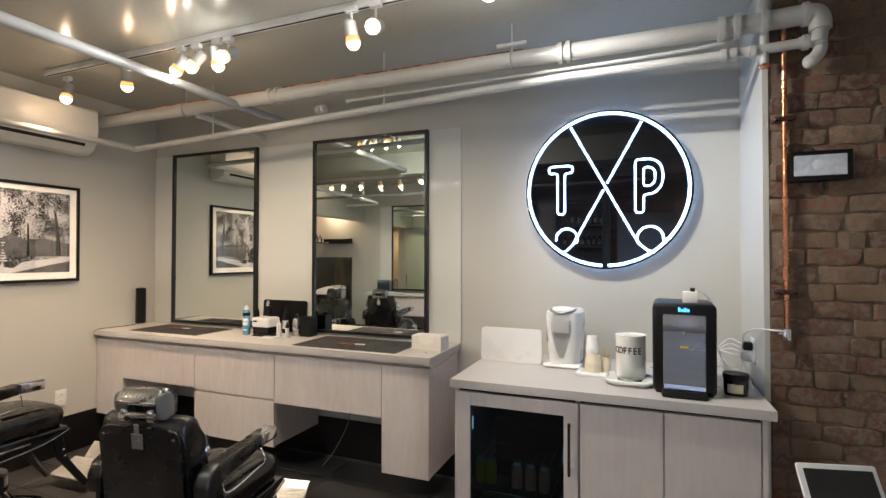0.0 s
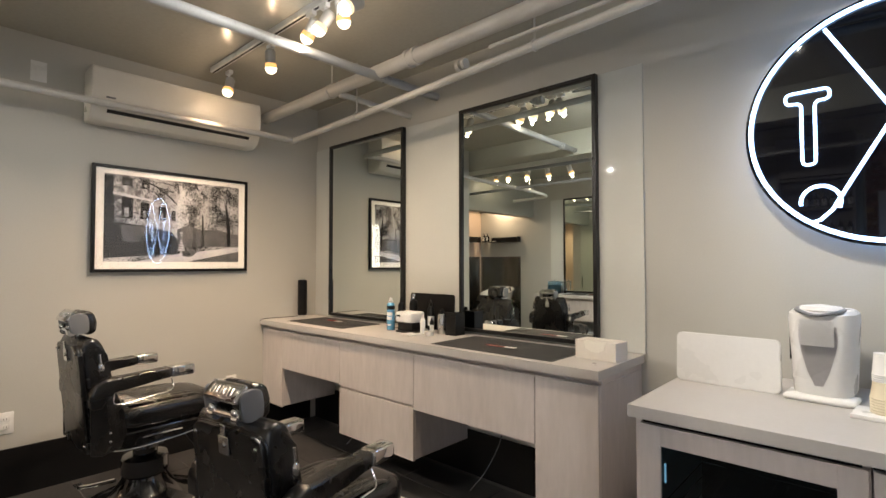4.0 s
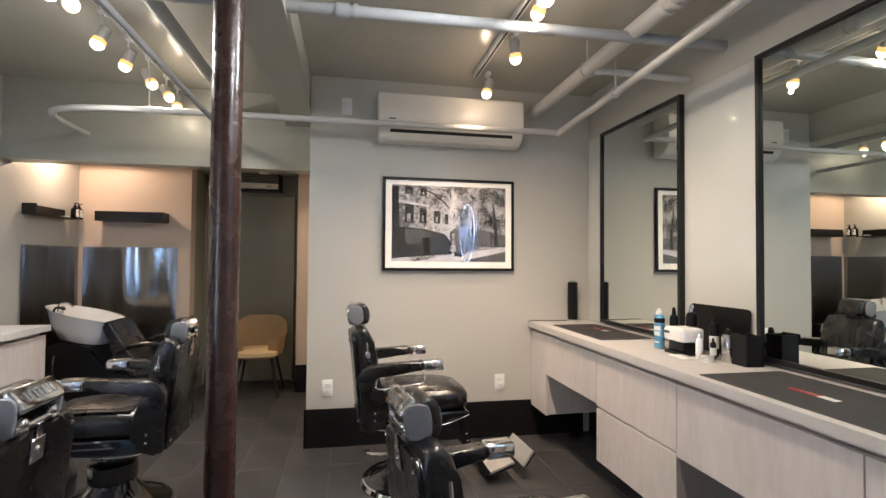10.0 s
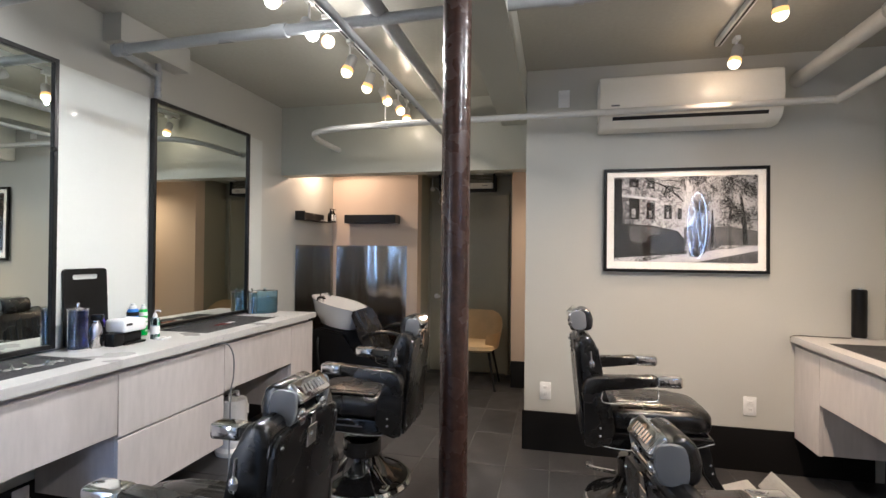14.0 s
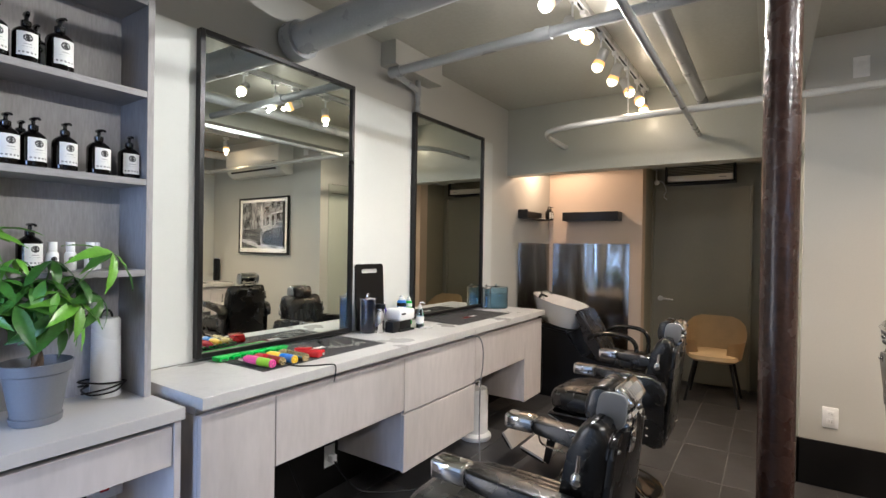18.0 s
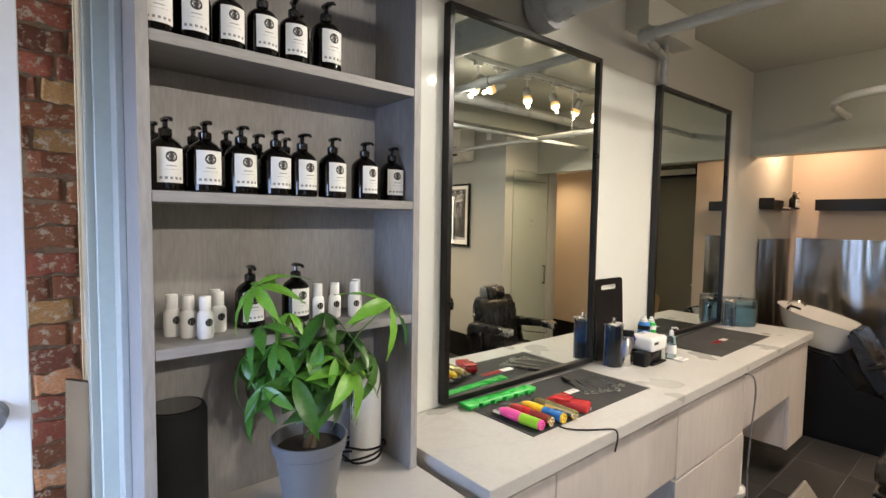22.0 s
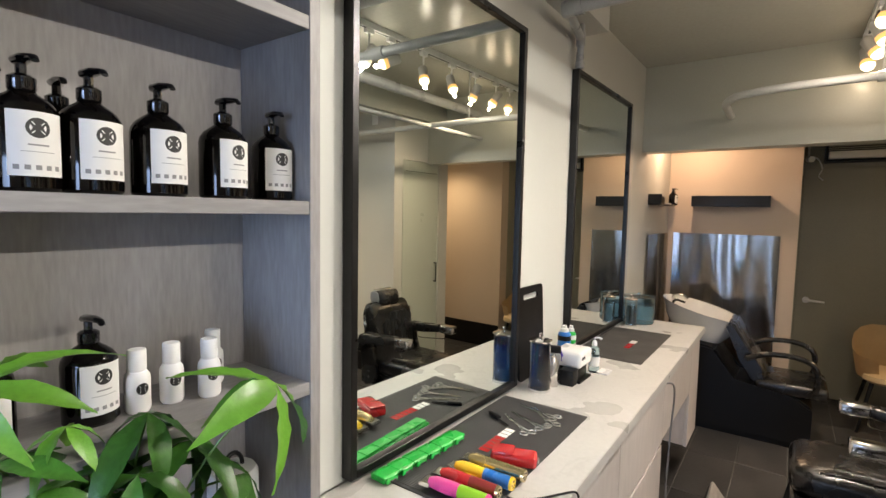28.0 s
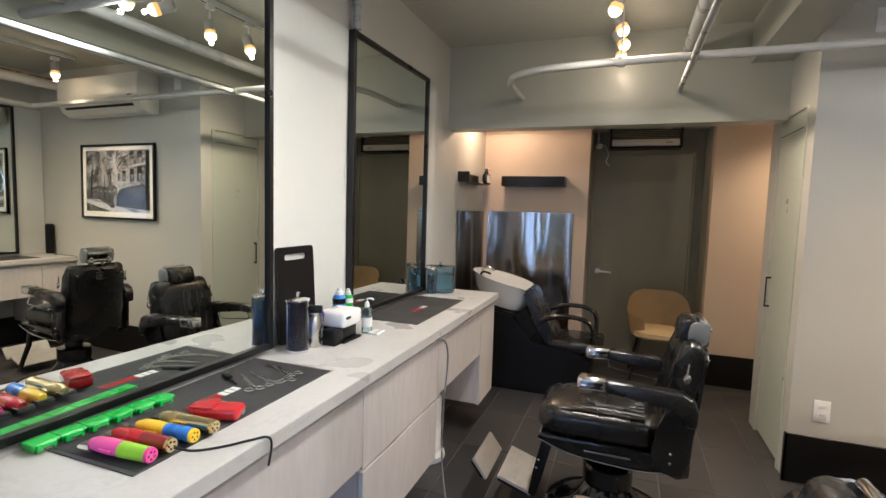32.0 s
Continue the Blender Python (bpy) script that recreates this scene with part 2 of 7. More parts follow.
def box(bm, x0, x1, y0, y1, z0, z1, bevel=0.0, seg=1):
    r = bmesh.ops.create_cube(bm, size=1.0, matrix=Matrix.Translation(((x0 + x1) / 2, (y0 + y1) / 2, (z0 + z1) / 2)) @ Matrix.Diagonal((x1 - x0, y1 - y0, z1 - z0, 1)))
    if bevel:
        edges = list({e for v in r["verts"] for e in v.link_edges})
        bmesh.ops.bevel(bm, geom=edges, offset=bevel, segments=seg, affect="EDGES", profile=0.5)
    return bm


def cuboid(x0, x1, y0, y1, z0, z1, bevel=0.0, seg=1):
    return box(bmesh.new(), x0, x1, y0, y1, z0, z1, bevel, seg)


def rod(bm, a, b, r, seg=12, r2=None):
    """A round bar from a to b."""
    a, b = Vector(a), Vector(b)
    turn = (b - a).to_track_quat("Z", "Y").to_matrix().to_4x4()
    bmesh.ops.create_cone(bm, cap_ends=True, segments=seg, radius1=r, radius2=r if r2 is None else r2, depth=(b - a).length, matrix=Matrix.Translation((a + b) / 2) @ turn)
    return bm


def ball(bm, c, r, seg=10, squash=(1, 1, 1)):
    bmesh.ops.create_uvsphere(bm, u_segments=seg, v_segments=max(6, seg // 2 + 1), radius=r, matrix=Matrix.Translation(c) @ Matrix.Diagonal((*squash, 1)))
    return bm


def lathe(bm, profile, seg=20, centre=(0, 0), close=True):
    """A turned body from rows of (radius, height)."""
    rings = []
    for r, z in profile:
        rings.append([bm.verts.new((centre[0] + r * math.cos(2 * math.pi * i / seg), centre[1] + r * math.sin(2 * math.pi * i / seg), z)) for i in range(seg)])
    for a, b in zip(rings, rings[1:]):
        for i in range(seg):
            bm.faces.new((a[i], a[(i + 1) % seg], b[(i + 1) % seg], b[i]))
    if close:
        bm.faces.new(rings[0][::-1])
        bm.faces.new(rings[-1])
    return bm


def sweep(bm, points, r, seg=8, caps=True, flat=1.0, up=(0, 0, 1)):
    """A tube along points; flat < 1 flattens it."""
    pts = [Vector(p) for p in points]
    rings, up = [], Vector(up)
    for i, p in enumerate(pts):
        way = (pts[min(i + 1, len(pts) - 1)] - pts[max(i - 1, 0)]).normalized()
        side = way.cross(up)
        if side.length < 1e-3:
            side = way.cross(Vector((0, 1, 0)))
        side.normalize()
        rise = side.cross(way)
        rr = r[i] if isinstance(r, (list, tuple)) else r
        rings.append([bm.verts.new(p + side * rr * math.cos(2 * math.pi * k / seg) + rise * rr * flat * math.sin(2 * math.pi * k / seg)) for k in range(seg)])
    for a, b in zip(rings, rings[1:]):
        for k in range(seg):
            bm.faces.new((a[k], a[(k + 1) % seg], b[(k + 1) % seg], b[k]))
    if caps:
        bm.faces.new(rings[0][::-1]), bm.faces.new(rings[-1])
    return bm


def curve_points(points, n=6):
    """A smooth line through points (Catmull-Rom)."""
    p = [Vector(q) for q in points]
    p = [2 * p[0] - p[1], *p, 2 * p[-1] - p[-2]]
    out = []
    for i in range(1, len(p) - 2):
        for k in range(n):
            t = k / n
            out.append(0.5 * (2 * p[i] + (p[i + 1] - p[i - 1]) * t + (2 * p[i - 1] - 5 * p[i] + 4 * p[i + 1] - p[i + 2]) * t * t + (3 * p[i] - p[i - 1] - 3 * p[i + 1] + p[i + 2]) * t ** 3))
    return out + [p[-2]]


def outline(bm, pts, depth, axis="y", at=0.0):
    """A flat plate of an outline (pairs), thickened by depth along an axis."""
    def place(u, v, d):
        return {"y": (u, d, v), "x": (d, u, v), "z": (u, v, d)}[axis]
    a = [bm.verts.new(place(u, v, at)) for u, v in pts]
    b = [bm.verts.new(place(u, v, at + depth)) for u, v in pts]
    n = len(pts)
    bm.faces.new(a), bm.faces.new(b[::-1])
    for i in range(n):
        bm.faces.new((a[i], b[i], b[(i + 1) % n], a[(i + 1) % n]))
    return bm


def mesh_of(name, bm, material, smooth=None):
    bmesh.ops.recalc_face_normals(bm, faces=bm.faces)
    me = bpy.data.meshes.new(name)
    bm.to_mesh(me)
    bm.free()
    me.materials.append(material)
    if smooth is not None:
        me.shade_smooth()
        me.set_sharp_from_angle(angle=radians(smooth))
    return me


def part(name, bm, material, parent, label="", smooth=35):
    """One mesh under a thing or a part."""
    ob = new(name, mesh_of(name, bm, material, smooth))
    ob.parent = parent
    if label:
        ob["label"] = label
    return ob


def thing(name, label, category, m=None, group=""):
    ob = new(name)
    ob.empty_display_size = 0.05
    ob.matrix_world = m or Matrix()
    return tagged(ob, label, category, group)


def solid(name, bm, material, label, category, m=None, group="", smooth=35, kind=""):
    """A thing of one mesh."""
    ob = new(name, mesh_of(name, bm, material, smooth))
    ob.matrix_world = m or Matrix()
    return tagged(ob, label, category, group, kind)


def built(name, bm, material, label="", smooth=None):
    return tagged(new(name, mesh_of(name, bm, material, smooth)), label, name.split("_")[0], kind="structure")


def at(x, y, z, turn=0):
    return pose(x, y, z, 0, 0, turn)


# ---- the shell ----
CEIL, S_Y, N_Y, W_X, E_X = 2.65, -1.32, 3.05, -3.83, 0.57
built("floor", cuboid(-6.4, 1.7, -2.1, 3.3, -0.12, -0.004), M["grout"], "dark slate tiled floor with grey joints")
built("ceiling", cuboid(-4.32, 1.46, -2.1, 3.3, CEIL, CEIL + 0.12), M["ceiling"], "glossy grey painted ceiling")
built("ceiling_nook", cuboid(-6.4, -4.32, -1.5, 2.0, 2.24, 2.36), M["beam"], "grey painted low ceiling over the basin nook")
built("wall_north", cuboid(-4.0, 0.8, N_Y, N_Y + 0.15, 0, CEIL), M["wall"], "pale grey painted wall")
built("wall_west", cuboid(W_X - 0.15, W_X, 0.89, N_Y, 0, CEIL), M["wall"], "pale grey painted wall")
built("wall_south", cuboid(-5.45, -0.39, S_Y - 0.15, S_Y, 0, CEIL), M["wall"], "pale grey painted wall")
MORTAR = surf("old_mortar", (0.24, 0.185, 0.14), 0.9, vary=0.30, scale=9, fine=90, bump=0.8)
DARK_MORTAR = surf("sooty_mortar", (0.19, 0.14, 0.10), 0.9, vary=0.30, scale=9, fine=90, bump=0.8)
built("wall_north_brick", cuboid(0.587, 1.45, 2.5435, 2.75, 0, CEIL), DARK_MORTAR, "old brown exposed brick wall")
built("wall_north_return", cuboid(E_X - 0.006, 0.586, 2.537, N_Y, 0, CEIL), M["wall"], "white plastered return beside the bricks")
built("wall_east", cuboid(1.25, 1.45, -0.05, 2.5435, 0, CEIL), M["wall"], "pale painted entrance wall")
built("wall_east_lintel", cuboid(1.25, 1.45, -1.25, -0.05, 2.12, CEIL), M["wall"], "pale painted wall over the entrance opening")
built("wall_east_pier", cuboid(1.25, 1.45, -2.05, -1.25, 0, CEIL), M["wall"], "pale painted entrance wall")
built("wall_closet", cuboid(-4.52, W_X - 0.15, 0.89, 1.04, 2.06, CEIL), M["wall"], "pale wall above the closet door")
built("wall_closet_end", cuboid(-4.64, -4.50, 0.89, 1.7, 0, CEIL), M["wall"], "pale wall end beside the closet door")
built("wall_header", cuboid(-4.46, -4.31, S_Y, 0.89, 2.045, CEIL), M["beam"], "grey painted header over the opening to the nook")
built("wall_nook_back", cuboid(-5.52, -5.37, S_Y, -0.34, 0, 2.24), M["beige"], "beige nook wall")
built("wall_nook_right", cuboid(-5.52, -5.37, 0.66, 1.7, 0, 2.24), M["beige"], "beige wall beside the door recess")
built("wall_door_recess", cuboid(-6.0, -5.52, -0.49, -0.34, 0, 2.24), M["door_grey"], "grey recess side")
built("wall_door_recess_right", cuboid(-6.0, -5.52, 0.66, 0.81, 0, 2.24), M["door_grey"], "grey recess side")
built("wall_door_back", cuboid(-6.05, -5.90, -0.49, 0.81, 0, 2.24), M["door_grey"], "grey recess back wall")
built("wall_hall_end", cuboid(-5.5, -4.5, 1.7, 1.85, 0, 2.24), M["beige"], "beige hall end wall")
built("wall_passage_end", cuboid(-0.90, -0.75, -2.05, -1.47, 0, CEIL), M["wall"], "pale painted passage end wall")
built("wall_passage_south", cuboid(-0.75, 1.25, -2.05, -1.8025, 0, CEIL), MORTAR, "old exposed brick wall beyond the door")
built("trim_door_jamb", cuboid(-0.3785, -0.318, -1.44, -1.30, 0, CEIL, 0.002), surf("grey_green_jamb", (0.37, 0.38, 0.325), 0.4, vary=0.05, fine=120, bump=0.06), "grey-green painted door jamb")
built("trim_door_stop", cuboid(-0.3785, -0.335, -1.30, -1.285, 0, CEIL, 0.002), surf("pale_green_stop", (0.50, 0.53, 0.48), 0.4, vary=0.05), "pale painted jamb stop")
# added filler: covers a dark gap and catches blue light like the shelving's side
built("trim_scribe_strip", cuboid(-0.3795, -0.366, -1.2845, -1.20, 0, CEIL, 0.001), surf("pale_grey_filler", (0.47, 0.48, 0.45), 0.4, vary=0.05), "pale grey filler strip added beside the shelving to catch the daylight")
built("trim_jamb_edge", cuboid(-0.3785, -0.3145, -1.462, -1.44, 0, CEIL), M["white"], "white painted jamb edge")
built("beam", cuboid(-4.31, 1.25, 0.665, 0.885, 2.40, CEIL), M["beam"], "grey boxed ceiling beam on the iron column")
for i, (a, b) in enumerate([((W_X, W_X + 0.012), (0.878, 2.99))]):
    built("baseboard_west", cuboid(*a, *b, 0, 0.27, 0.002), M["base"], "tall black base board")
built("baseboard_west_end", cuboid(-3.842, W_X + 0.012, 0.876, 0.8885, 0, 0.27), M["base"], "tall black base board")
built("baseboard_north", cuboid(W_X + 0.012, E_X - 0.006, N_Y - 0.012, N_Y, 0, 0.27, 0.002), M["base"], "tall black base board")
built("baseboard_south", cuboid(-5.36, -0.40, S_Y, S_Y + 0.012, 0, 0.27, 0.002), M["base"], "tall black base board")
built("baseboard_nook", cuboid(-5.37, -5.358, 0.66, 1.7, 0, 0.27, 0.002), M["base"], "tall black base board")
built("baseboard_nook_back", cuboid(-5.37, -5.358, S_Y + 0.012, -0.34, 0, 0.27, 0.002), M["base"], "tall black base board")

# back-painted glass behind the mirrors
built("trim_glass_north", cuboid(W_X + 0.003, -1.02, N_Y - 0.012, N_Y, 0.872, 2.285, 0.001), M["panel"], "white back-painted glass wall panel")
built("trim_glass_south", cuboid(-4.0, -1.045, S_Y, S_Y + 0.012, 0.872, 2.285, 0.001), M["panel"], "white back-painted glass wall panel")

# iron column
col = thing("iron_column", "dark brown painted iron column with chipped paint", "column", at(-2.03, 0.75, 0))
bm = bmesh.new()
rod(bm, (0, 0, 0.02), (0, 0, 2.40), 0.05, 28)
part("shaft", bm, M["rust"], col)
part("base_plate", cuboid(-0.08, 0.08, -0.08, 0.08, 0, 0.02, 0.004), M["rust"], col)
part("cap_plate", cuboid(-0.09, 0.09, -0.08, 0.08, 2.38, 2.40, 0.003), M["rust"], col)


# ---- mirrors ----
def mirror(x0, x1, wall, face, turn=0.0, z0=0.885, z1=2.285):
    """A mirror on a wall whose room side faces face (+1: towards +y)."""
    mid = (x0 + x1) / 2
    t = thing("wall_mirror", "tall mirror in a slim black metal frame", "mirror", at(mid, wall, z0, (0 if face > 0 else 180) + turn), "mirrors above the worktops")
    w, h, d, f = (x1 - x0) / 2, z1 - z0, 0.035, 0.022
    for nm, b in (("frame_side", (-w, -w + f, 0, d, 0, h)), ("frame_side", (w - f, w, 0, d, 0, h)), ("frame_rail", (-w + f, w - f, 0, d, 0, f)), ("frame_rail", (-w + f, w - f, 0, d, h - f, h))):
        part(nm, cuboid(*b, 0.0015), M["black_metal"], t)
    part("mirror_glass", cuboid(-w + f, w - f, 0, 0.022, f, h - f), M["mirror"], t, "clear silvered glass", None)
    return t


mirror(-3.585, -2.69, N_Y - 0.012, -1)
mirror(-2.165, -1.245, N_Y - 0.012, -1)
mirror(-2.235, -1.33, S_Y + 0.021, 1, -0.95)
mirror(-3.76, -2.83, S_Y + 0.021, 1, -0.95)


# ---- fitted cabinets ----
def station(wall, face, x0, x1, top_x0, top_x1, top, fronts, bodies):
    """A wall-hung styling counter with its fronts and bodies as (x0, x1, z0, z1); face: +1 if its front looks towards +y."""
    t = thing("styling_counter", "wall-hung styling counter with pale greige wood-grain fronts", "counter", at(x0, wall, 0), "styling counters")

    def b(u0, u1, d0, d1, z0, z1, bevel=0.0015):
        y0, y1 = sorted((face * d0, face * d1))
        return cuboid(u0 - x0, u1 - x0, y0, y1, z0, z1, bevel)
    for u0, u1, z0, z1 in bodies:
        part("cabinet_body", b(u0 + 0.003, u1 - 0.003, 0.014, 0.470, z0, z1), M["wood"], t)
    part("shadow_gap_rail", b(x0 + 0.004, x1 - 0.004, 0.014, 0.455, 0.8005, 0.8295), M["wood"], t, "shaded recessed finger rail")
    for nm, u0, u1, z0, z1 in fronts:
        part(nm, b(u0 + 0.002, u1 - 0.002, 0.4715, 0.491, z0, z1), M["wood"], t)
    w = thing("worktop", "pale grey concrete-look worktop", "worktop", at(top_x0, wall, 0.83), "worktops")
    y0, y1 = sorted((face * 0.013, face * 0.513))
    part("slab", cuboid(0, top_x1 - top_x0, y0, y1, 0, 0.04, 0.0012, 1), top, w)
    part("edge_band", cuboid(0.001, top_x1 - top_x0 - 0.001, *sorted((face * 0.5132, face * 0.515)), 0.0008, 0.0392), top, w)
    return t


station(N_Y, -1, -3.827, -1.035, -3.827, -1.025, M["stone"],
        [("end_panel", -3.827, -3.53, 0.235, 0.803), ("drawer_front", -3.53, -2.81, 0.525, 0.803), ("drawer_front", -2.81, -2.12, 0.515, 0.803),
         ("drawer_front", -2.81, -2.12, 0.21, 0.503), ("drawer_front", -2.12, -1.34, 0.495, 0.803), ("cabinet_door", -1.34, -1.037, 0.18, 0.803)],
        [(-3.827, -3.53, 0.24, 0.80), (-3.53, -2.81, 0.53, 0.80), (-2.81, -2.12, 0.215, 0.80), (-2.12, -1.34, 0.50, 0.80), (-1.34, -1.035, 0.185, 0.80)])
station(S_Y, 1, -4.00, -1.09, -4.01, -1.085, M["veined"],
        [("end_panel", -4.00, -3.67, 0.19, 0.803), ("drawer_front", -3.67, -2.91, 0.525, 0.803), ("drawer_front", -2.91, -2.18, 0.515, 0.803),
         ("drawer_front", -2.91, -2.18, 0.205, 0.503), ("drawer_front", -2.18, -1.39, 0.53, 0.803), ("cabinet_door", -1.39, -1.092, 0.18, 0.803)],
        [(-4.00, -3.67, 0.195, 0.80), (-3.67, -2.91, 0.53, 0.80), (-2.91, -2.18, 0.21, 0.80), (-2.18, -1.39, 0.535, 0.80), (-1.39, -1.09, 0.185, 0.80)])

# coffee bar: fridge, two cupboards and their worktop
X0, X1, YF = -0.785, 0.52, 2.275
fr = thing("beverage_fridge", "built-in drinks fridge with a wood-framed glass door", "fridge", at(X0, YF, 0))
part("case_side", cuboid(0, 0.02, 0.022, 0.74, 0.0, 0.80), M["wood"], fr)
part("case_side", cuboid(0.575, 0.592, 0.022, 0.74, 0.0, 0.80), M["wood"], fr)
part("case_back", cuboid(0.02, 0.575, 0.70, 0.74, 0.0, 0.80), M["black_plastic"], fr)
part("case_floor", cuboid(0.02, 0.575, 0.03, 0.70, 0.0, 0.10), M["black_plastic"], fr)
part("case_roof", cuboid(0.02, 0.575, 0.03, 0.70, 0.76, 0.80), M["black_plastic"], fr)
part("glass_door", cuboid(0.085, 0.525, 0.008, 0.014, 0.15, 0.722), glass("teal_tinted_glass", (0.22, 0.36, 0.42)), fr, "dark tinted glass pane", None)
for b in ((0.02, 0.085, 0, 0.02, 0.08, 0.784), (0.525, 0.588, 0, 0.02, 0.08, 0.784), (0.085, 0.525, 0, 0.02, 0.722, 0.784), (0.085, 0.525, 0, 0.02, 0.08, 0.15)):
    part("door_frame", cuboid(*b, 0.001), M["wood"], fr)
bm = bmesh.new()
rod(bm, (0.552, -0.03, 0.47), (0.552, -0.03, 0.70), 0.006)
rod(bm, (0.552, -0.03, 0.49), (0.552, 0.0, 0.49), 0.005), rod(bm, (0.552, -0.03, 0.68), (0.552, 0.0, 0.68), 0.005)
part("handle", bm, M["black_metal"], fr, "slim black bar handle")
for z in (0.30, 0.46):
    bm = bmesh.new()
    for k in range(15):
        rod(bm, (0.03 + k * 0.0385, 0.06, z), (0.03 + k * 0.0385, 0.68, z), 0.002, 5)
    rod(bm, (0.022, 0.06, z), (0.573, 0.06, z), 0.003, 5), rod(bm, (0.022, 0.68, z), (0.573, 0.68, z), 0.003, 5)
    part("wire_shelf", bm, M["chrome"], fr)
LED = plain("fridge_led_glow", (0.9, 0.95, 1.0), 0.4, emit=(0.55, 0.80, 1.0), strength=1.0)
for u in (0.0865, 0.5185):
    part("led_strip", cuboid(u, u + 0.005, 0.030, 0.034, 0.60 - 0.1 * (u > 0.3), 0.66 - 0.1 * (u > 0.3)), LED, fr, "dim bluish light strip inside the door")
cup = thing("base_cupboard", "pale greige wood-grain base cupboard with two doors", "cupboard", at(X0 + 0.595, YF, 0))
part("carcass", cuboid(0, 0.69, 0.022, 0.74, 0.0, 0.784), M["wood"], cup)
# black strip puts the shade of the gap under the worktop into colour
part("shadow_gap_rail", cuboid(0, 0.69, 0.024, 0.74, 0.7845, 0.8015), M["black_plastic"], cup, "black rail in place of the shade under the worktop")
part("cupboard_door", cuboid(0.002, 0.338, 0, 0.02, 0.02, 0.784, 0.0015), M["wood"], cup)
part("cupboard_door", cuboid(0.342, 0.688, 0, 0.02, 0.02, 0.784, 0.0015), M["wood"], cup)
part("end_panel", cuboid(0.692, 0.712, 0.0, 0.74, 0.0, 0.80, 0.0015), M["wood"], cup)
w = thing("worktop", "pale grey concrete-look coffee bar worktop", "worktop", at(X0 - 0.012, YF - 0.02, 0.802), "worktops")
part("slab", cuboid(0, 1.345, 0.0022, 0.79, 0, 0.04, 0.0012, 1), M["stone"], w)
part("edge_band", cuboid(0, 1.345, 0, 0.002, 0.0006, 0.0394), M["stone"], w)

# product shelving over its base cabinet
UX0, UX1, UB, UF = -1.04, -0.38, -1.245, -1.05
un = thing("product_shelving", "grey wood-grain built-in shelving, well stocked with bottles", "shelving", at(UX0, UB, 0.846))
W, D = UX1 - UX0, UF - UB
part("back_panel", cuboid(0.022, W - 0.022, -0.02, 0.0, 0, 1.36), M["wood_dark"], un)
part("side_panel", cuboid(0, 0.022, -0.02, D, 0, 1.38, 0.001), M["wood_dark"], un)
part("side_panel", cuboid(W - 0.022, W, -0.02, D, 0, 1.38, 0.001), M["wood_dark"], un)
for z in (1.284, 1.593, 1.893):
    part("shelf_board", cuboid(0.0225, W - 0.0225, 0.0005, D - 0.001, z - 0.022 - 0.846, z - 0.846, 0.001), M["wood_shelf"], un)
part("top_board", cuboid(0.0225, W - 0.0225, 0.0005, D - 0.001, 1.34, 1.362, 0.001), M["wood_shelf"], un)
part("fascia", cuboid(0, W, 0.02, D - 0.004, 1.38, CEIL - 0.846, 0.001), M["wood_dark"], un)
bc = thing("base_cabinet", "pale greige base cabinet with an open knee space", "cabinet", at(UX0 - 0.005, UB, 0))
W2 = 0.66
part("side_panel", cuboid(0.0, 0.022, -0.03, 0.385, 0, 0.805, 0.001), M["wood"], bc)
part("side_panel", cuboid(W2 - 0.022, W2, -0.03, 0.385, 0, 0.805, 0.001), M["wood"], bc)
part("drawer_front", cuboid(0.026, W2 - 0.026, 0.36, 0.38, 0.66, 0.785, 0.0015), M["wood"], bc)
part("drawer_body", cuboid(0.03, W2 - 0.03, 0.0, 0.355, 0.665, 0.78, 0.001), M["wood"], bc)
part("back_panel", cuboid(0.022, W2 - 0.022, -0.03, -0.012, 0.1, 0.80), M["wood"], bc)
w = thing("worktop", "pale grey concrete-look worktop below the shelving", "worktop", at(UX0 - 0.01, UB - 0.03, 0.806), "worktops")
part("slab", cuboid(0, 0.668, 0, 0.43, 0, 0.039, 0.0012, 1), M["stone"], w)
part("edge_band", cuboid(0.001, 0.667, 0.4302, 0.432, 0.0008, 0.0382), M["stone"], w)


# ---- pipes and the ceiling's fittings ----
def pipe(name, pts, r, mat, label, joints=(), hangers=()):
    t = thing(name, label, "pipe", at(*pts[0]))
    o = Vector(pts[0])
    part("pipe_run", sweep(bmesh.new(), [Vector(p) - o for p in pts], r, 16), mat, t)
    for a, b in joints:
        part("coupling", sweep(bmesh.new(), [Vector(a) - o, Vector(b) - o], r * 1.28, 16), mat, t)
    for p in hangers:
        p = Vector(p) - o
        bm = bmesh.new()
        rod(bm, (p.x, p.y, p.z + r), (p.x, p.y, CEIL - o.z), 0.005, 8)
        sweep(bm, [p + Vector((0, (r + 0.004) * math.cos(a), (r + 0.004) * math.sin(a))) for a in np.linspace(0, 2 * math.pi, 17)], 0.005, 6, False)
        part("hanger", bm, mat, t)
    return t


def bands(xs, a, b):
    """Narrow collars at the given x on the straight run from a to b."""
    a, b = Vector(a), Vector(b)
    way = (b - a).normalized()
    return [(a + way * ((x - a.x) / way.x - 0.012), a + way * ((x - a.x) / way.x + 0.012)) for x in xs]


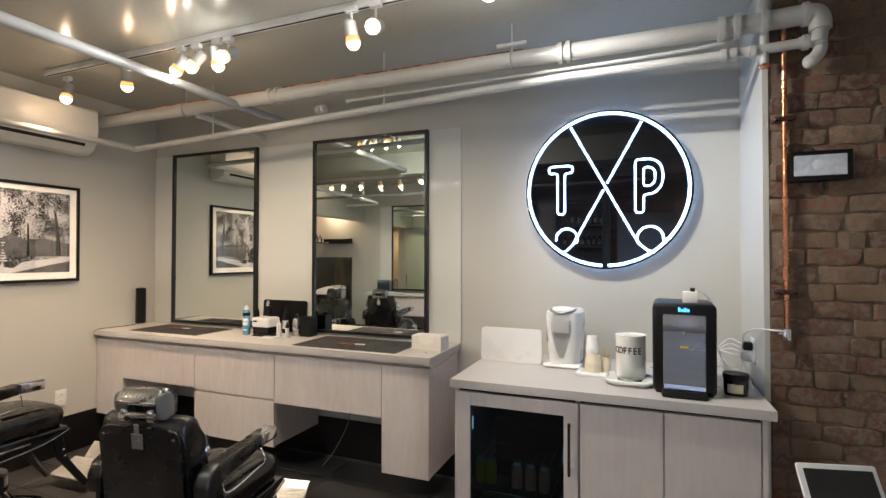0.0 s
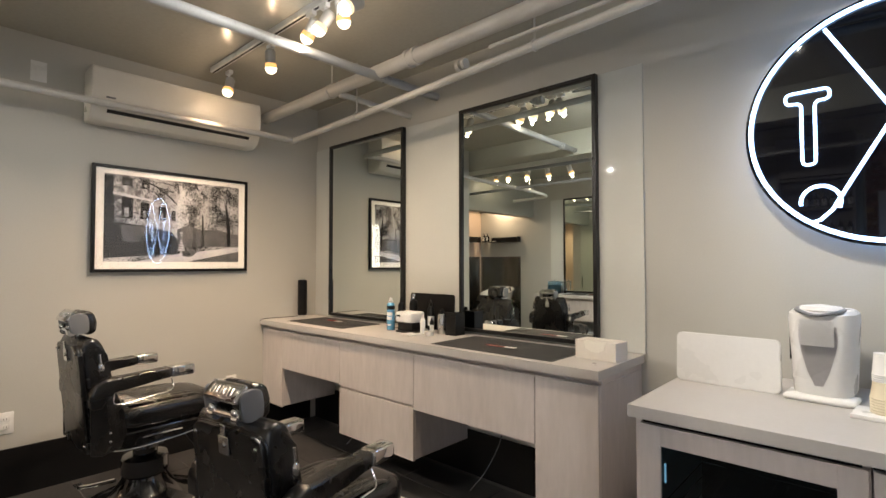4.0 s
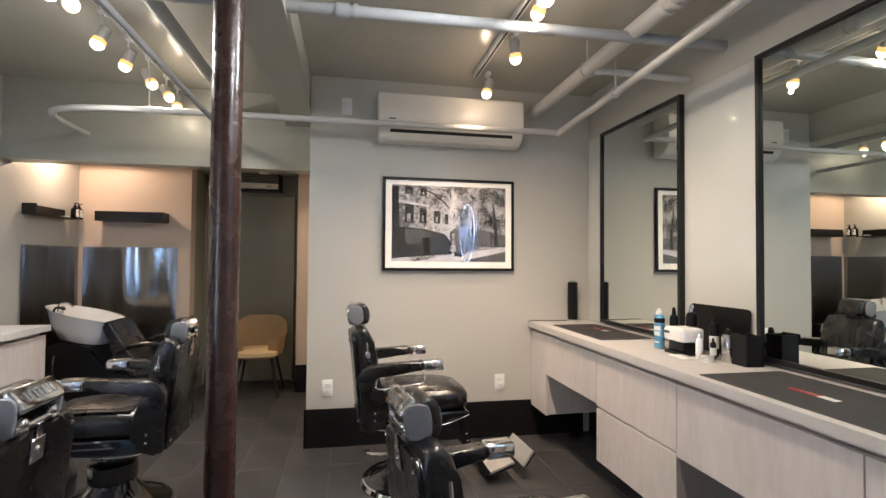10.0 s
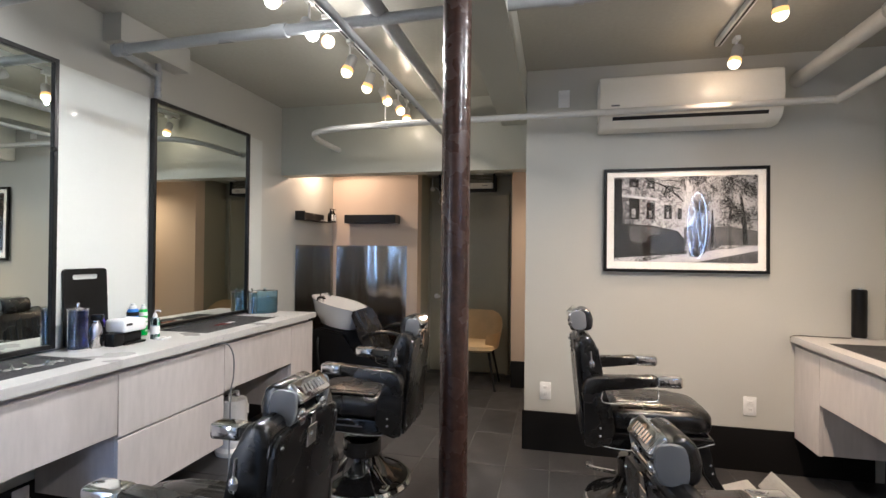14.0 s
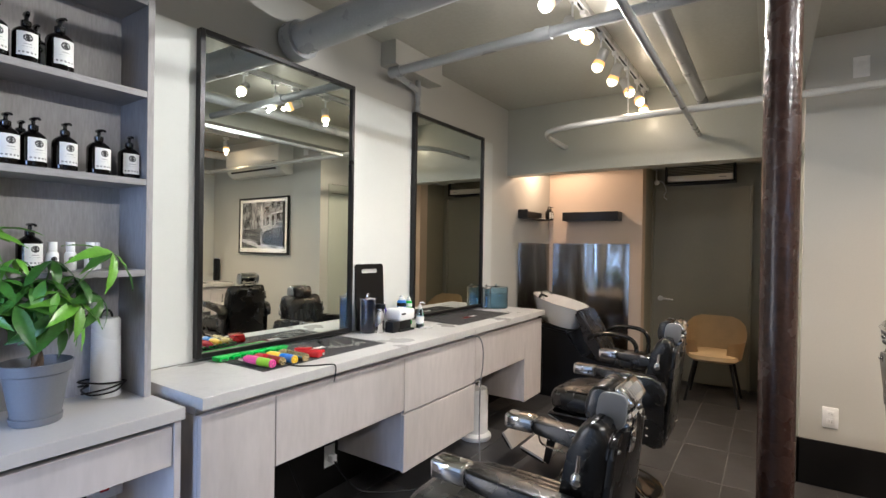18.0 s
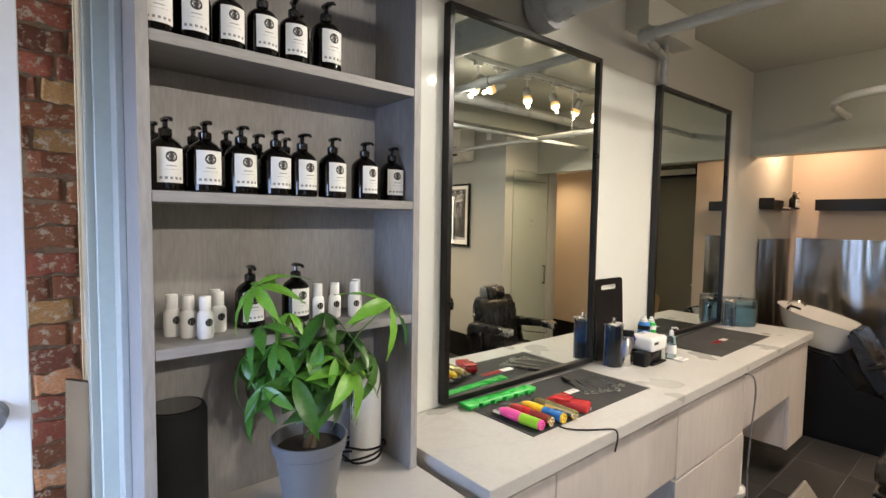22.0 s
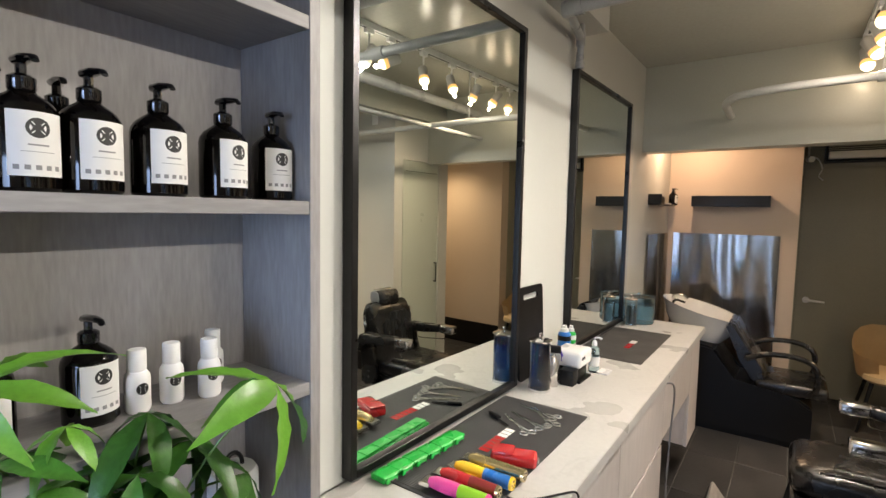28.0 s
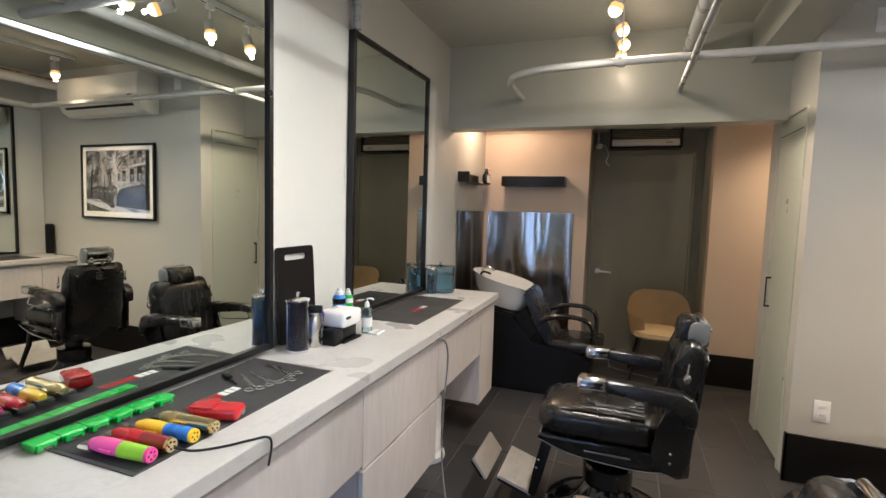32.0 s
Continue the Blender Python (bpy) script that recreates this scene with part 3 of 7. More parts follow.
D_RUN, S_RUN = ((-1.5, 2.53, 2.465), (0.41, 2.48, 2.445)), ((-0.3, 2.54, 2.345), (0.41, 2.5, 2.332))
dr = pipe("drain_pipe", [(W_X, 2.56, 2.47), (-1.5, 2.53, 2.465), (0.41, 2.48, 2.445), (0.71, 2.472, 2.45)], 0.041, M["pipe"], "pale painted drain pipe along the wall", bands((-2.14, -2.08, -0.30, -0.26, 0.40, 0.46, 0.56), *D_RUN), [(-0.55, 2.505, 2.455), (-2.9, 2.548, 2.468)])
part("hanger_bar", cuboid(3.20, 3.36, -0.07, -0.05, 0.055, 0.075, 0.003), M["pipe"], dr)
solid("thin_copper_line", sweep(bmesh.new(), [(-3.8, 2.58, 2.525), (-1.5, 2.55, 2.52), (-0.5, 2.53, 2.512)], 0.006, 8), M["copper"], "thin copper line clipped above the drain pipe", "pipe")
solid("thin_conduit", sweep(bmesh.new(), curve_points([(-1.6, 2.58, 2.388), (-0.9, 2.56, 2.386), (0.0, 2.53, 2.384), (0.36, 2.51, 2.388), (0.46, 2.50, 2.405), (0.485, 2.49, 2.44)]), 0.009, 8), M["pipe"], "thin pale conduit between the two pipes", "pipe")
pipe("sprinkler_pipe", [(-3.58, 2.66, 2.265), (-2.6, 2.64, 2.29), (-1.5, 2.6, 2.32), (-0.3, 2.54, 2.345), (0.41, 2.5, 2.332), (0.70, 2.49, 2.338)], 0.021, M["pipe"], "thin pale painted sprinkler pipe along the wall", bands((-1.84, -1.80, 0.41, 0.45, 0.52), *S_RUN), [(-1.35, 2.593, 2.323), (-2.75, 2.643, 2.285)])
pipe("cross_pipe", [(-2.52, -1.235, 2.445), (-2.46, 0.9, 2.445), (-2.40, 3.05, 2.44)], 0.027, M["pipe_grey"], "grey painted pipe crossing under the ceiling", [((-2.493, -0.27, 2.445), (-2.491, -0.19, 2.445)), ((-2.52, -1.235, 2.445), (-2.518, -1.15, 2.445)), ((-2.456, 1.10, 2.445), (-2.455, 1.16, 2.445)), ((-2.454, 1.18, 2.445), (-2.453, 1.20, 2.445))])
pipe("drop_pipe", [(-2.86, -1.282, CEIL), (-2.86, -1.282, 2.29)], 0.018, M["pipe_grey"], "grey painted drop pipe by the mirror", [((-2.86, -1.282, 2.40), (-2.86, -1.282, 2.46)), ((-2.86, -1.282, 2.295), (-2.86, -1.282, 2.32))])
pipe("tee_stub", [(-2.52, -1.21, 2.44), (-2.70, -1.25, 2.438), (-2.845, -1.28, 2.435)], 0.019, M["pipe_grey"], "grey painted stub between the pipe and its drop")
built("beam_stub", cuboid(-3.03, -2.52, S_Y, -1.20, 2.50, CEIL), M["wall"], "pale boxed-in beam end on the wall")
pipe("curtain_rail_pipe", curve_points([(-3.56, 2.66, 2.268), (-3.57, 2.0, 2.265), (-3.58, 0.9, 2.262), (-3.60, -0.2, 2.26), (-3.68, -0.62, 2.258), (-3.86, -0.745, 2.256), (-4.10, -0.76, 2.254), (-4.31, -0.76, 2.252)]), 0.021, M["pipe"], "pale painted pipe with a swept bend under the ceiling", [((-3.6, -0.1, 2.26), (-3.6, -0.06, 2.26))], [(-3.598, -0.08, 2.26)])
pipe("slim_pipe", [(1.25, 0.277, 2.273), (-4.31, 0.27, 2.25)], 0.017, M["pipe_grey"], "slim grey pipe running to the header")
pipe("waste_pipe", [(1.25, 0.277, 2.504), (-4.31, 0.30, 2.47)], 0.036, M["pipe_grey"], "grey painted waste pipe under the ceiling")
pipe("duct_pipe", [(-1.83, -1.315, 2.40), (-1.79, -0.2, 2.42), (-1.76, 0.66, 2.435)], 0.075, M["pipe_grey"], "thick grey painted duct pipe from the wall", [((-1.83, -1.30, 2.40), (-1.828, -1.22, 2.401))])
pipe("branch_pipe", [(-2.80, 2.545, 2.425), (-2.655, 3.05, 2.355)], 0.019, M["pipe"], "short pale branch pipe into the wall", [((-2.80, 2.545, 2.425), (-2.79, 2.58, 2.42))])


def track(y, x0, x1, heads):
    t = thing("track_rail", "white ceiling lighting track", "lighting track", at(x0, y, CEIL))
    part("rail", cuboid(0, x1 - x0, -0.017, 0.017, -0.035, 0, 0.002), M["white"], t)
    part("conductor_slot", cuboid(0.01, x1 - x0 - 0.01, -0.006, 0.006, -0.0365, -0.0352), M["dark"], t)
    for x, yy, z, aim, colour, power, *cone in heads:
        way = (Vector(aim) - Vector((x, yy, z + 0.05))).normalized()
        h = thing("track_spotlight", "small white cylindrical track spotlight, lit", "spotlight", at(x, yy, CEIL - 0.035), "track spotlights")
        part("adapter", cuboid(-0.03, 0.03, -0.014, 0.014, -0.026, 0, 0.002), M["white"], h)
        p = Vector((0, 0, z + 0.05 - CEIL + 0.035))
        part("stem", rod(bmesh.new(), (0, 0, -0.026), (0, 0, p.z), 0.006, 8), M["white"], h)
        bm = bmesh.new()
        rod(bm, p - way * 0.05, p + way * 0.03, 0.030, 20)
        rod(bm, p - way * 0.062, p - way * 0.05, 0.020, 20, 0.030)
        part("can", bm, M["lamp_can"], h)
        # the orange outer ball imitates the blurred glow round the white-hot lamp
        fringe, core = (GLOW_COOL, CORE_COOL) if colour == COOL else (GLOW_WARM, CORE_WARM)
        face = part("lamp_face", ball(bmesh.new(), p + way * 0.034, 0.0345, 18), fringe, h, "orange glowing fringe in place of the lamp's blurred glow")
        part("lamp_core", ball(bmesh.new(), p + way * 0.046, 0.0335, 18), core, face, "white-hot lamp centre")
        tip = Vector((x, yy, CEIL - 0.035)) + p + way * 0.094
        spot("track_lamp", tip, aim, LAMP_W * power, colour, cone[0] if cone else 135, 0.009)
        # the bare bulb's own light, all round
        bare = bpy.data.lights.new("bulb_lamp", "POINT")
        bare.energy, bare.color, bare.shadow_soft_size = BULB_W * power, colour, 0.012
        new("bulb_lamp", bare).matrix_world = Matrix.Translation(tip)


GLOW_WARM = plain("lamp_glow_warm", (0.02, 0.02, 0.02), 0.6, emit=(1.0, 0.50, 0.15), strength=1.35)
CORE_WARM = plain("lamp_core_warm", (0.02, 0.02, 0.02), 0.6, emit=(1.0, 0.84, 0.55), strength=3.6)
GLOW_COOL = plain("lamp_glow_cool", (0.02, 0.02, 0.02), 0.6, emit=(1.0, 0.76, 0.42), strength=1.6)
CORE_COOL = plain("lamp_core_cool", (0.02, 0.02, 0.02), 0.6, emit=(1.0, 0.92, 0.78), strength=8.0)
track(2.03, -3.55, 0.2, N_HEADS)
track(-0.10, -4.28, -1.7, S_HEADS)


# ---- large things ----
def barber_chair(x, y, turn, lift, head, label, foot=(0.0, 0.0)):
    """A barber chair that faces its own +y; lift: how far the pump stands up, head: the headrest's height over the back."""
    t = thing("barber_chair", label, "chair", at(x, y, 0, turn), "barber chairs")
    L, blk = lift, M["leather"]

    def yz(pts, x0, x1, bevel=0.012, seg=3):
        bm = outline(bmesh.new(), [(u, v + L) for u, v in pts], x1 - x0, "x", x0)
        bmesh.ops.bevel(bm, geom=list(bm.edges), offset=bevel, segments=seg, affect="EDGES", profile=0.5)
        return bm
    # back, leaning
    slope = Matrix.Identity(4)
    slope[1][2], slope[1][3] = -0.10, 0.024 + 0.10 * (0.42 + L)

    def back_part(name, bm, material, parent, label=""):
        bmesh.ops.transform(bm, matrix=slope, verts=bm.verts)
        return part(name, bm, material, parent, label)
    bk = back_part("backrest", yz([(-0.325, 0.40), (-0.33, 0.865), (-0.322, 0.905), (-0.298, 0.928), (-0.265, 0.926), (-0.240, 0.90), (-0.226, 0.84), (-0.214, 0.70), (-0.210, 0.50), (-0.225, 0.40)], -0.192, 0.192, 0.024, 5), blk, t)
    for k in range(8):
        u = -0.133 + k * 0.038
        back_part("padding_channel", sweep(bmesh.new(), [(u, -0.212, 0.52 + L), (u, -0.216, 0.70 + L), (u, -0.230, 0.85 + L)], 0.0195, 8, True, 0.6), blk, bk)
    panel = [(-0.175, 0.37), (0.175, 0.37), (0.182, 0.40), (0.182, 0.84)] + [(0.137 + 0.045 * math.cos(a), 0.845 + 0.045 * math.sin(a)) for a in (0.4, 0.8, 1.2)] + [(0.12, 0.89), (-0.12, 0.89)] + [(-0.137 - 0.045 * math.cos(a), 0.845 + 0.045 * math.sin(a)) for a in (1.2, 0.8, 0.4)] + [(-0.182, 0.84), (-0.182, 0.40)]
    bm = outline(bmesh.new(), [(u, v + L) for u, v in panel], 0.018, "y", -0.344)
    bmesh.ops.bevel(bm, geom=list(bm.edges), offset=0.005, segments=2, affect="EDGES", profile=0.5)
    bp = back_part("back_panel", bm, M["leather"], t, "flat black back panel")
    back_part("piping", sweep(bmesh.new(), [(u * 1.02, -0.327, v + L) for u, v in panel[2:-1]], 0.004, 6), M["leather"], bp)
    for sx in (-1, 1):
        for z in (0.41, 0.855):
            back_part("bolt", ball(bmesh.new(), (sx * 0.156, -0.346, z + L), 0.007, 8), M["chrome"], bp)
    bm = cuboid(-0.026, 0.026, -0.352, -0.345, 0.808 + L, 0.868 + L, 0.002)
    box(bm, -0.012, 0.012, -0.352, -0.346, 0.868 + L, 0.905 + L, 0.002)
    rod(bm, (0, -0.356, 0.838 + L), (0, -0.350, 0.838 + L), 0.009, 12)
    back_part("headrest_mount", bm, M["chrome"], t, "chrome mounting plate")
    # headrest
    hz = 0.985 + L + head
    bm = bmesh.new()
    pad = [(-0.285, -0.058), (-0.305, -0.04), (-0.308, 0.02), (-0.292, 0.052), (-0.262, 0.060), (-0.234, 0.045), (-0.224, 0.0), (-0.232, -0.046), (-0.255, -0.062)]
    outline(bm, [(u, v + hz) for u, v in pad], 0.172, "x", -0.086)
    bmesh.ops.bevel(bm, geom=list(bm.edges), offset=0.014, segments=3, affect="EDGES", profile=0.5)
    hr = back_part("headrest", bm, blk, t)
    for sx in (-1, 1):
        bm = bmesh.new()
        cap = [(-0.316 + 0.050 * abs(math.cos(a)) ** 0.55 * math.copysign(1, math.cos(a)), -0.003 + 0.060 * abs(math.sin(a)) ** 0.55 * math.copysign(1, math.sin(a))) for a in np.linspace(0, 2 * math.pi, 25)[:-1]]
        outline(bm, [(-0.304 + (u + 0.316) * 0.80, v * 0.84 + hz) for u, v in cap], 0.012, "x", sx * 0.0945 - 0.006)
        bmesh.ops.bevel(bm, geom=list(bm.edges), offset=0.004, segments=2, affect="EDGES", profile=0.5)
        back_part("side_cap", bm, M["grey_plastic"], hr, "grey moulded side cap")
    bm = cuboid(-0.086, 0.086, -0.034, 0.034, -0.012, 0.012, 0.010, 3)
    for k in range(7):
        box(bm, -0.060 + k * 0.018, -0.050 + k * 0.018, -0.016, 0.012, 0.0115, 0.0145, 0.001)
    bmesh.ops.transform(bm, matrix=pose(0, -0.328, hz + 0.034, 48, 0, 0), verts=bm.verts)
    for sx in (-1, 1):
        rod(bm, (sx * 0.05, -0.335, hz - 0.045), (sx * 0.078, -0.335, hz - 0.045), 0.017, 14)
    back_part("roller_cover", bm, M["chrome"], hr, "chrome cover with raised bars")
    bm = bmesh.new()
    for sx in (-1, 1):
        rod(bm, (sx * 0.035, -0.312, hz - 0.04), (sx * 0.035, -0.300, 0.90 + L), 0.010, 12)
        ball(bm, (sx * 0.06, -0.338, hz - 0.022), 0.016, 10)
    rod(bm, (-0.085, -0.335, hz - 0.035), (0.085, -0.335, hz - 0.035), 0.012, 12)
    back_part("headrest_post", bm, M["chrome"], hr)
    # seat
    bm = bmesh.new()
    bmesh.ops.create_uvsphere(bm, u_segments=40, v_segments=22, radius=1.0)
    for v in bm.verts:
        h = max(1e-5, math.hypot(v.co.x, v.co.y))
        q = max(1e-5, (abs(v.co.x) / h) ** 7 + (abs(v.co.y) / h) ** 7) ** (-1 / 7)
        k = (h ** 4 + abs(v.co.z) ** 4) ** -0.25
        u, w = v.co.x * q * k, v.co.y * q * k
        v.co = Vector((u * 0.207, 0.045 + w * 0.27, 0.498 + L + v.co.z * k * 0.072 + (0.016 * (1 - u * u) * (1 - 0.6 * w * w) if v.co.z > 0 else 0)))
    st = part("seat", bm, blk, t, "", 60)
    for k in range(10):
        u = -0.162 + k * 0.036
        crown = 0.014 * (1 - (u / 0.2) ** 2)
        part("padding_channel", sweep(bmesh.new(), [(u, -0.14, 0.563 + L + crown), (u, 0.05, 0.565 + L + crown), (u, 0.18, 0.560 + L + crown), (u, 0.262, 0.538 + L + crown), (u, 0.298, 0.505 + L)], 0.0185, 8, True, 0.42), blk, st)
    tr = part("seat_tray", yz([(-0.27, 0.395), (-0.27, 0.445), (0.30, 0.445), (0.31, 0.42), (0.16, 0.372), (-0.10, 0.353), (-0.22, 0.363)], -0.215, 0.215, 0.01, 2), M["black_gloss"], t)
    for sx in (-1, 1):
        part("chrome_trim", sweep(bmesh.new(), curve_points([(sx * 0.222, 0.30, 0.424 + L), (sx * 0.222, 0.15, 0.379 + L), (sx * 0.222, -0.10, 0.362 + L), (sx * 0.222, -0.26, 0.380 + L)]), 0.0035, 6), M["chrome"], tr)
        part("name_plate", cuboid(sx * 0.222 - 0.002, sx * 0.222 + 0.002, -0.09, 0.10, 0.404 + L, 0.412 + L), M["chrome"], tr, "chrome strip with worn raised marks")
        side = part("side_panel", yz([(-0.315, 0.38), (-0.32, 0.60), (-0.31, 0.70), (-0.255, 0.705), (-0.215, 0.66), (-0.185, 0.57), (-0.165, 0.46), (-0.19, 0.39), (-0.27, 0.365)], sx * 0.229 - 0.011, sx * 0.229 + 0.011, 0.006, 2), M["leather"], t)
        for (u, v) in ((-0.24, 0.43), (-0.24, 0.47)):
            part("bolt", ball(bmesh.new(), (sx * 0.241, u, v + L), 0.008, 8), M["chrome"], side)
        bm = bmesh.new()
        rod(bm, (sx * 0.236, -0.27, 0.80 + L), (sx * 0.236, -0.27, 0.855 + L), 0.005, 8)
        ball(bm, (sx * 0.238, -0.27, 0.79 + L), 0.014, 10, (0.6, 1, 1.6))
        back_part("recline_lever", bm, M["chrome"], t, "small chrome lever")
        # arm: pad, chrome end
        arm = part("armrest", yz([(-0.327, 0.60), (-0.332, 0.67), (-0.312, 0.717), (-0.27, 0.738), (-0.09, 0.742), (0.025, 0.752), (0.025, 0.697), (-0.09, 0.686), (-0.24, 0.682), (-0.268, 0.66), (-0.278, 0.60)], sx * 0.243 - 0.034, sx * 0.243 + 0.034, 0.013, 3), blk, t)
        part("arm_cap", cuboid(sx * 0.243 - 0.035, sx * 0.243 + 0.035, 0.022, 0.140, 0.696 + L, 0.754 + L, 0.013, 3), M["chrome"], arm, "chrome arm end")
    part("towel_bar", sweep(bmesh.new(), curve_points([(0.262, -0.235, 0.665 + L), (0.285, -0.225, 0.612 + L), (0.29, -0.05, 0.628 + L), (0.288, 0.02, 0.64 + L), (0.265, 0.025, 0.69 + L)], 5), 0.0035, 6), M["chrome"], t, "thin chrome towel bar")
    # pump and base
    pump = part("pump_column", lathe(bmesh.new(), [(0.085, 0.335 + L), (0.095, 0.30 + L), (0.06, 0.285 + L), (0.06, 0.272), (0.108, 0.266), (0.114, 0.258), (0.114, 0.178), (0.106, 0.168), (0.112, 0.15), (0.138, 0.11), (0.165, 0.08), (0.21, 0.058), (0.25, 0.04)][::-1], 32), M["black_gloss"], t)
    part("base_plate", lathe(bmesh.new(), [(0.0, 0.0), (0.285, 0.0), (0.29, 0.012), (0.275, 0.035), (0.22, 0.05), (0.10, 0.055)], 40), M["black_gloss"], t)
    part("base_rim", lathe(bmesh.new(), [(0.286, 0.0), (0.294, 0.002), (0.296, 0.014), (0.284, 0.034), (0.274, 0.037), (0.28, 0.02)], 40, close=False), M["chrome"], t, "chrome rim")
    bm = sweep(bmesh.new(), [(-0.10, -0.11, 0.13), (-0.20, -0.20, 0.10), (-0.235, -0.235, 0.095)], 0.012, 8)
    box(bm, -0.29, -0.225, -0.255, -0.215, 0.088, 0.104, 0.004)
    part("pump_pedal", bm, M["chrome"], t, "chrome pump lever")
    # leg bracket and footrest
    for sx in (-1, 1):
        lg = part("footrest_bracket", yz([(0.235, 0.42), (0.285, 0.43), (0.325, 0.24), (0.395 + foot[0], 0.145 + foot[1]), (0.36 + foot[0], 0.13 + foot[1]), (0.275, 0.25)], sx * 0.165 - 0.009, sx * 0.165 + 0.009, 0.004, 2), M["black_metal"], t)
        for (u, v) in ((0.300, 0.30), (0.309, 0.26)):
            part("bolt", ball(bmesh.new(), (sx * 0.1755, u, v + L), 0.007, 8), M["chrome"], lg)
    for nm, oy, oz, tilt, depth in (("foot_plate", 0.465 + foot[0], 0.165 + foot[1], 18, 0.17), ("toe_plate", 0.635 + foot[0], 0.205 + foot[1], 52, 0.11)):
        n = int(depth / 0.014)
        ridge = [(-depth / 2, -0.008), (-depth / 2, 0.004)]
        for k in range(n):
            v = -depth / 2 + 0.012 + k * (depth - 0.024) / (n - 1)
            ridge += [(v - 0.0042, 0.004), (v - 0.003, 0.0062), (v + 0.003, 0.0062), (v + 0.0042, 0.004)]
        bm = outline(bmesh.new(), ridge + [(depth / 2, 0.004), (depth / 2, -0.008)], 0.32, "x", -0.16)
        bmesh.ops.transform(bm, matrix=pose(0, oy, oz + L, tilt), verts=bm.verts)
        fp = part(nm, bm, M["alu"], t, "ribbed cast aluminium plate")
        bm = cuboid(-0.15, 0.15, -depth / 2 + 0.01, depth / 2 - 0.006, -0.03, -0.009, 0.006, 2)
        bmesh.ops.transform(bm, matrix=pose(0, oy, oz + L, tilt), verts=bm.verts)
        part("plate_backing", bm, M["black_metal"], fp)
    return t


barber_chair(-3.19, 1.55, 3, 0.02, 0.01, "black vinyl barber chair with chrome trim before the picture", (0.06, -0.09))
barber_chair(-1.755, 1.685, 9, -0.10, -0.015, "black vinyl barber chair with chrome trim, pumped low", (0.0, 0.0))
barber_chair(-3.105, -0.025, 180, -0.005, -0.035, "black vinyl barber chair with chrome trim near the basin", (-0.05, -0.02))
barber_chair(-1.64, 0.045, 180, 0.005, -0.045, "black vinyl barber chair with chrome trim beside the column")

# shampoo unit
sh = thing("shampoo_unit", "black backwash chair with a white ceramic basin", "shampoo chair", at(-4.74, -0.62, 0))
body = outline(bmesh.new(), [(-0.60, 0.03), (-0.60, 0.60), (-0.42, 0.66), (-0.18, 0.62), (-0.05, 0.40), (0.30, 0.38), (0.42, 0.30), (0.42, 0.03)], 0.44, "x", -0.22)
bmesh.ops.bevel(body, geom=list(body.edges), offset=0.015, segments=2, affect="EDGES")
part("body", body, M["black_plastic"], sh)
part("plinth", cuboid(-0.20, 0.20, -0.55, 0.38, 0, 0.03), M["black_plastic"], sh)
bm = bmesh.new()
rings, SEG = [], 28
for r, z, oy in ((0.06, -0.20, 0.02), (0.15, -0.19, 0.02), (0.205, -0.10, 0.01), (0.235, 0.0, 0.0), (0.245, 0.012, 0.0), (0.228, 0.008, 0.0), (0.19, -0.07, 0.01), (0.12, -0.13, 0.02), (0.02, -0.14, 0.02)):
    ring = []
    for i in range(SEG):
        a = 2 * math.pi * i / SEG
        dip = -0.06 * math.exp(-((a - math.pi / 2) / 0.5) ** 2) if z > -0.02 else 0.0
        ring.append(bm.verts.new((r * 1.07 * math.cos(a), oy + r * 1.2 * math.sin(a), z * 1.05 + dip)))
    rings.append(ring)
for a, b in zip(rings, rings[1:]):
    for i in range(SEG):
        bm.faces.new((a[i], a[(i + 1) % SEG], b[(i + 1) % SEG], b[i]))
bm.faces.new(rings[0][::-1]), bm.faces.new(rings[-1])
bmesh.ops.transform(bm, matrix=pose(0, -0.30, 0.86, -14, 0, 0), verts=bm.verts)
bs = part("basin", bm, M["ceramic"], sh, "white ceramic basin", 50)
bm = sweep(bmesh.new(), curve_points([(0.02, -0.52, 0.88), (0.02, -0.50, 0.945), (0.02, -0.44, 0.955), (0.02, -0.40, 0.93)]), 0.011, 10)
ball(bm, (-0.06, -0.52, 0.91), 0.018), rod(bm, (-0.06, -0.52, 0.87), (-0.06, -0.52, 0.92), 0.009)
part("mixer_tap", bm, M["chrome"], bs, "chrome tap")
bm = sweep(bmesh.new(), curve_points([(0.11, -0.50, 0.88), (0.13, -0.47, 0.93), (0.14, -0.40, 0.92)]), 0.009, 8)
part("hand_shower", bm, M["black_plastic"], bs)
bk = outline(bmesh.new(), [(-0.12, 0.80), (-0.07, 0.83), (0.12, 0.52), (0.16, 0.42), (0.07, 0.40), (-0.02, 0.56)], 0.42, "x", -0.21)
bmesh.ops.bevel(bk, geom=list(bk.edges), offset=0.02, segments=3, affect="EDGES")
part("backrest", bk, M["leather"], sh)
part("seat", cuboid(-0.22, 0.22, 0.08, 0.50, 0.36, 0.45, 0.03, 3), M["leather"], sh)
for sx in (-1, 1):
    part("arm", sweep(bmesh.new(), curve_points([(sx * 0.245, 0.02, 0.585), (sx * 0.25, 0.15, 0.64), (sx * 0.25, 0.32, 0.645), (sx * 0.25, 0.42, 0.59), (sx * 0.245, 0.43, 0.46), (sx * 0.225, 0.40, 0.40)]), 0.019, 10), M["leather"], sh, "curved black arm")
part("drain_hose", sweep(bmesh.new(), curve_points([(0.16, -0.44, 0.64), (0.25, -0.42, 0.5), (0.26, -0.40, 0.30), (0.22, -0.42, 0.05)]), 0.012, 8), M["black_plastic"], sh)

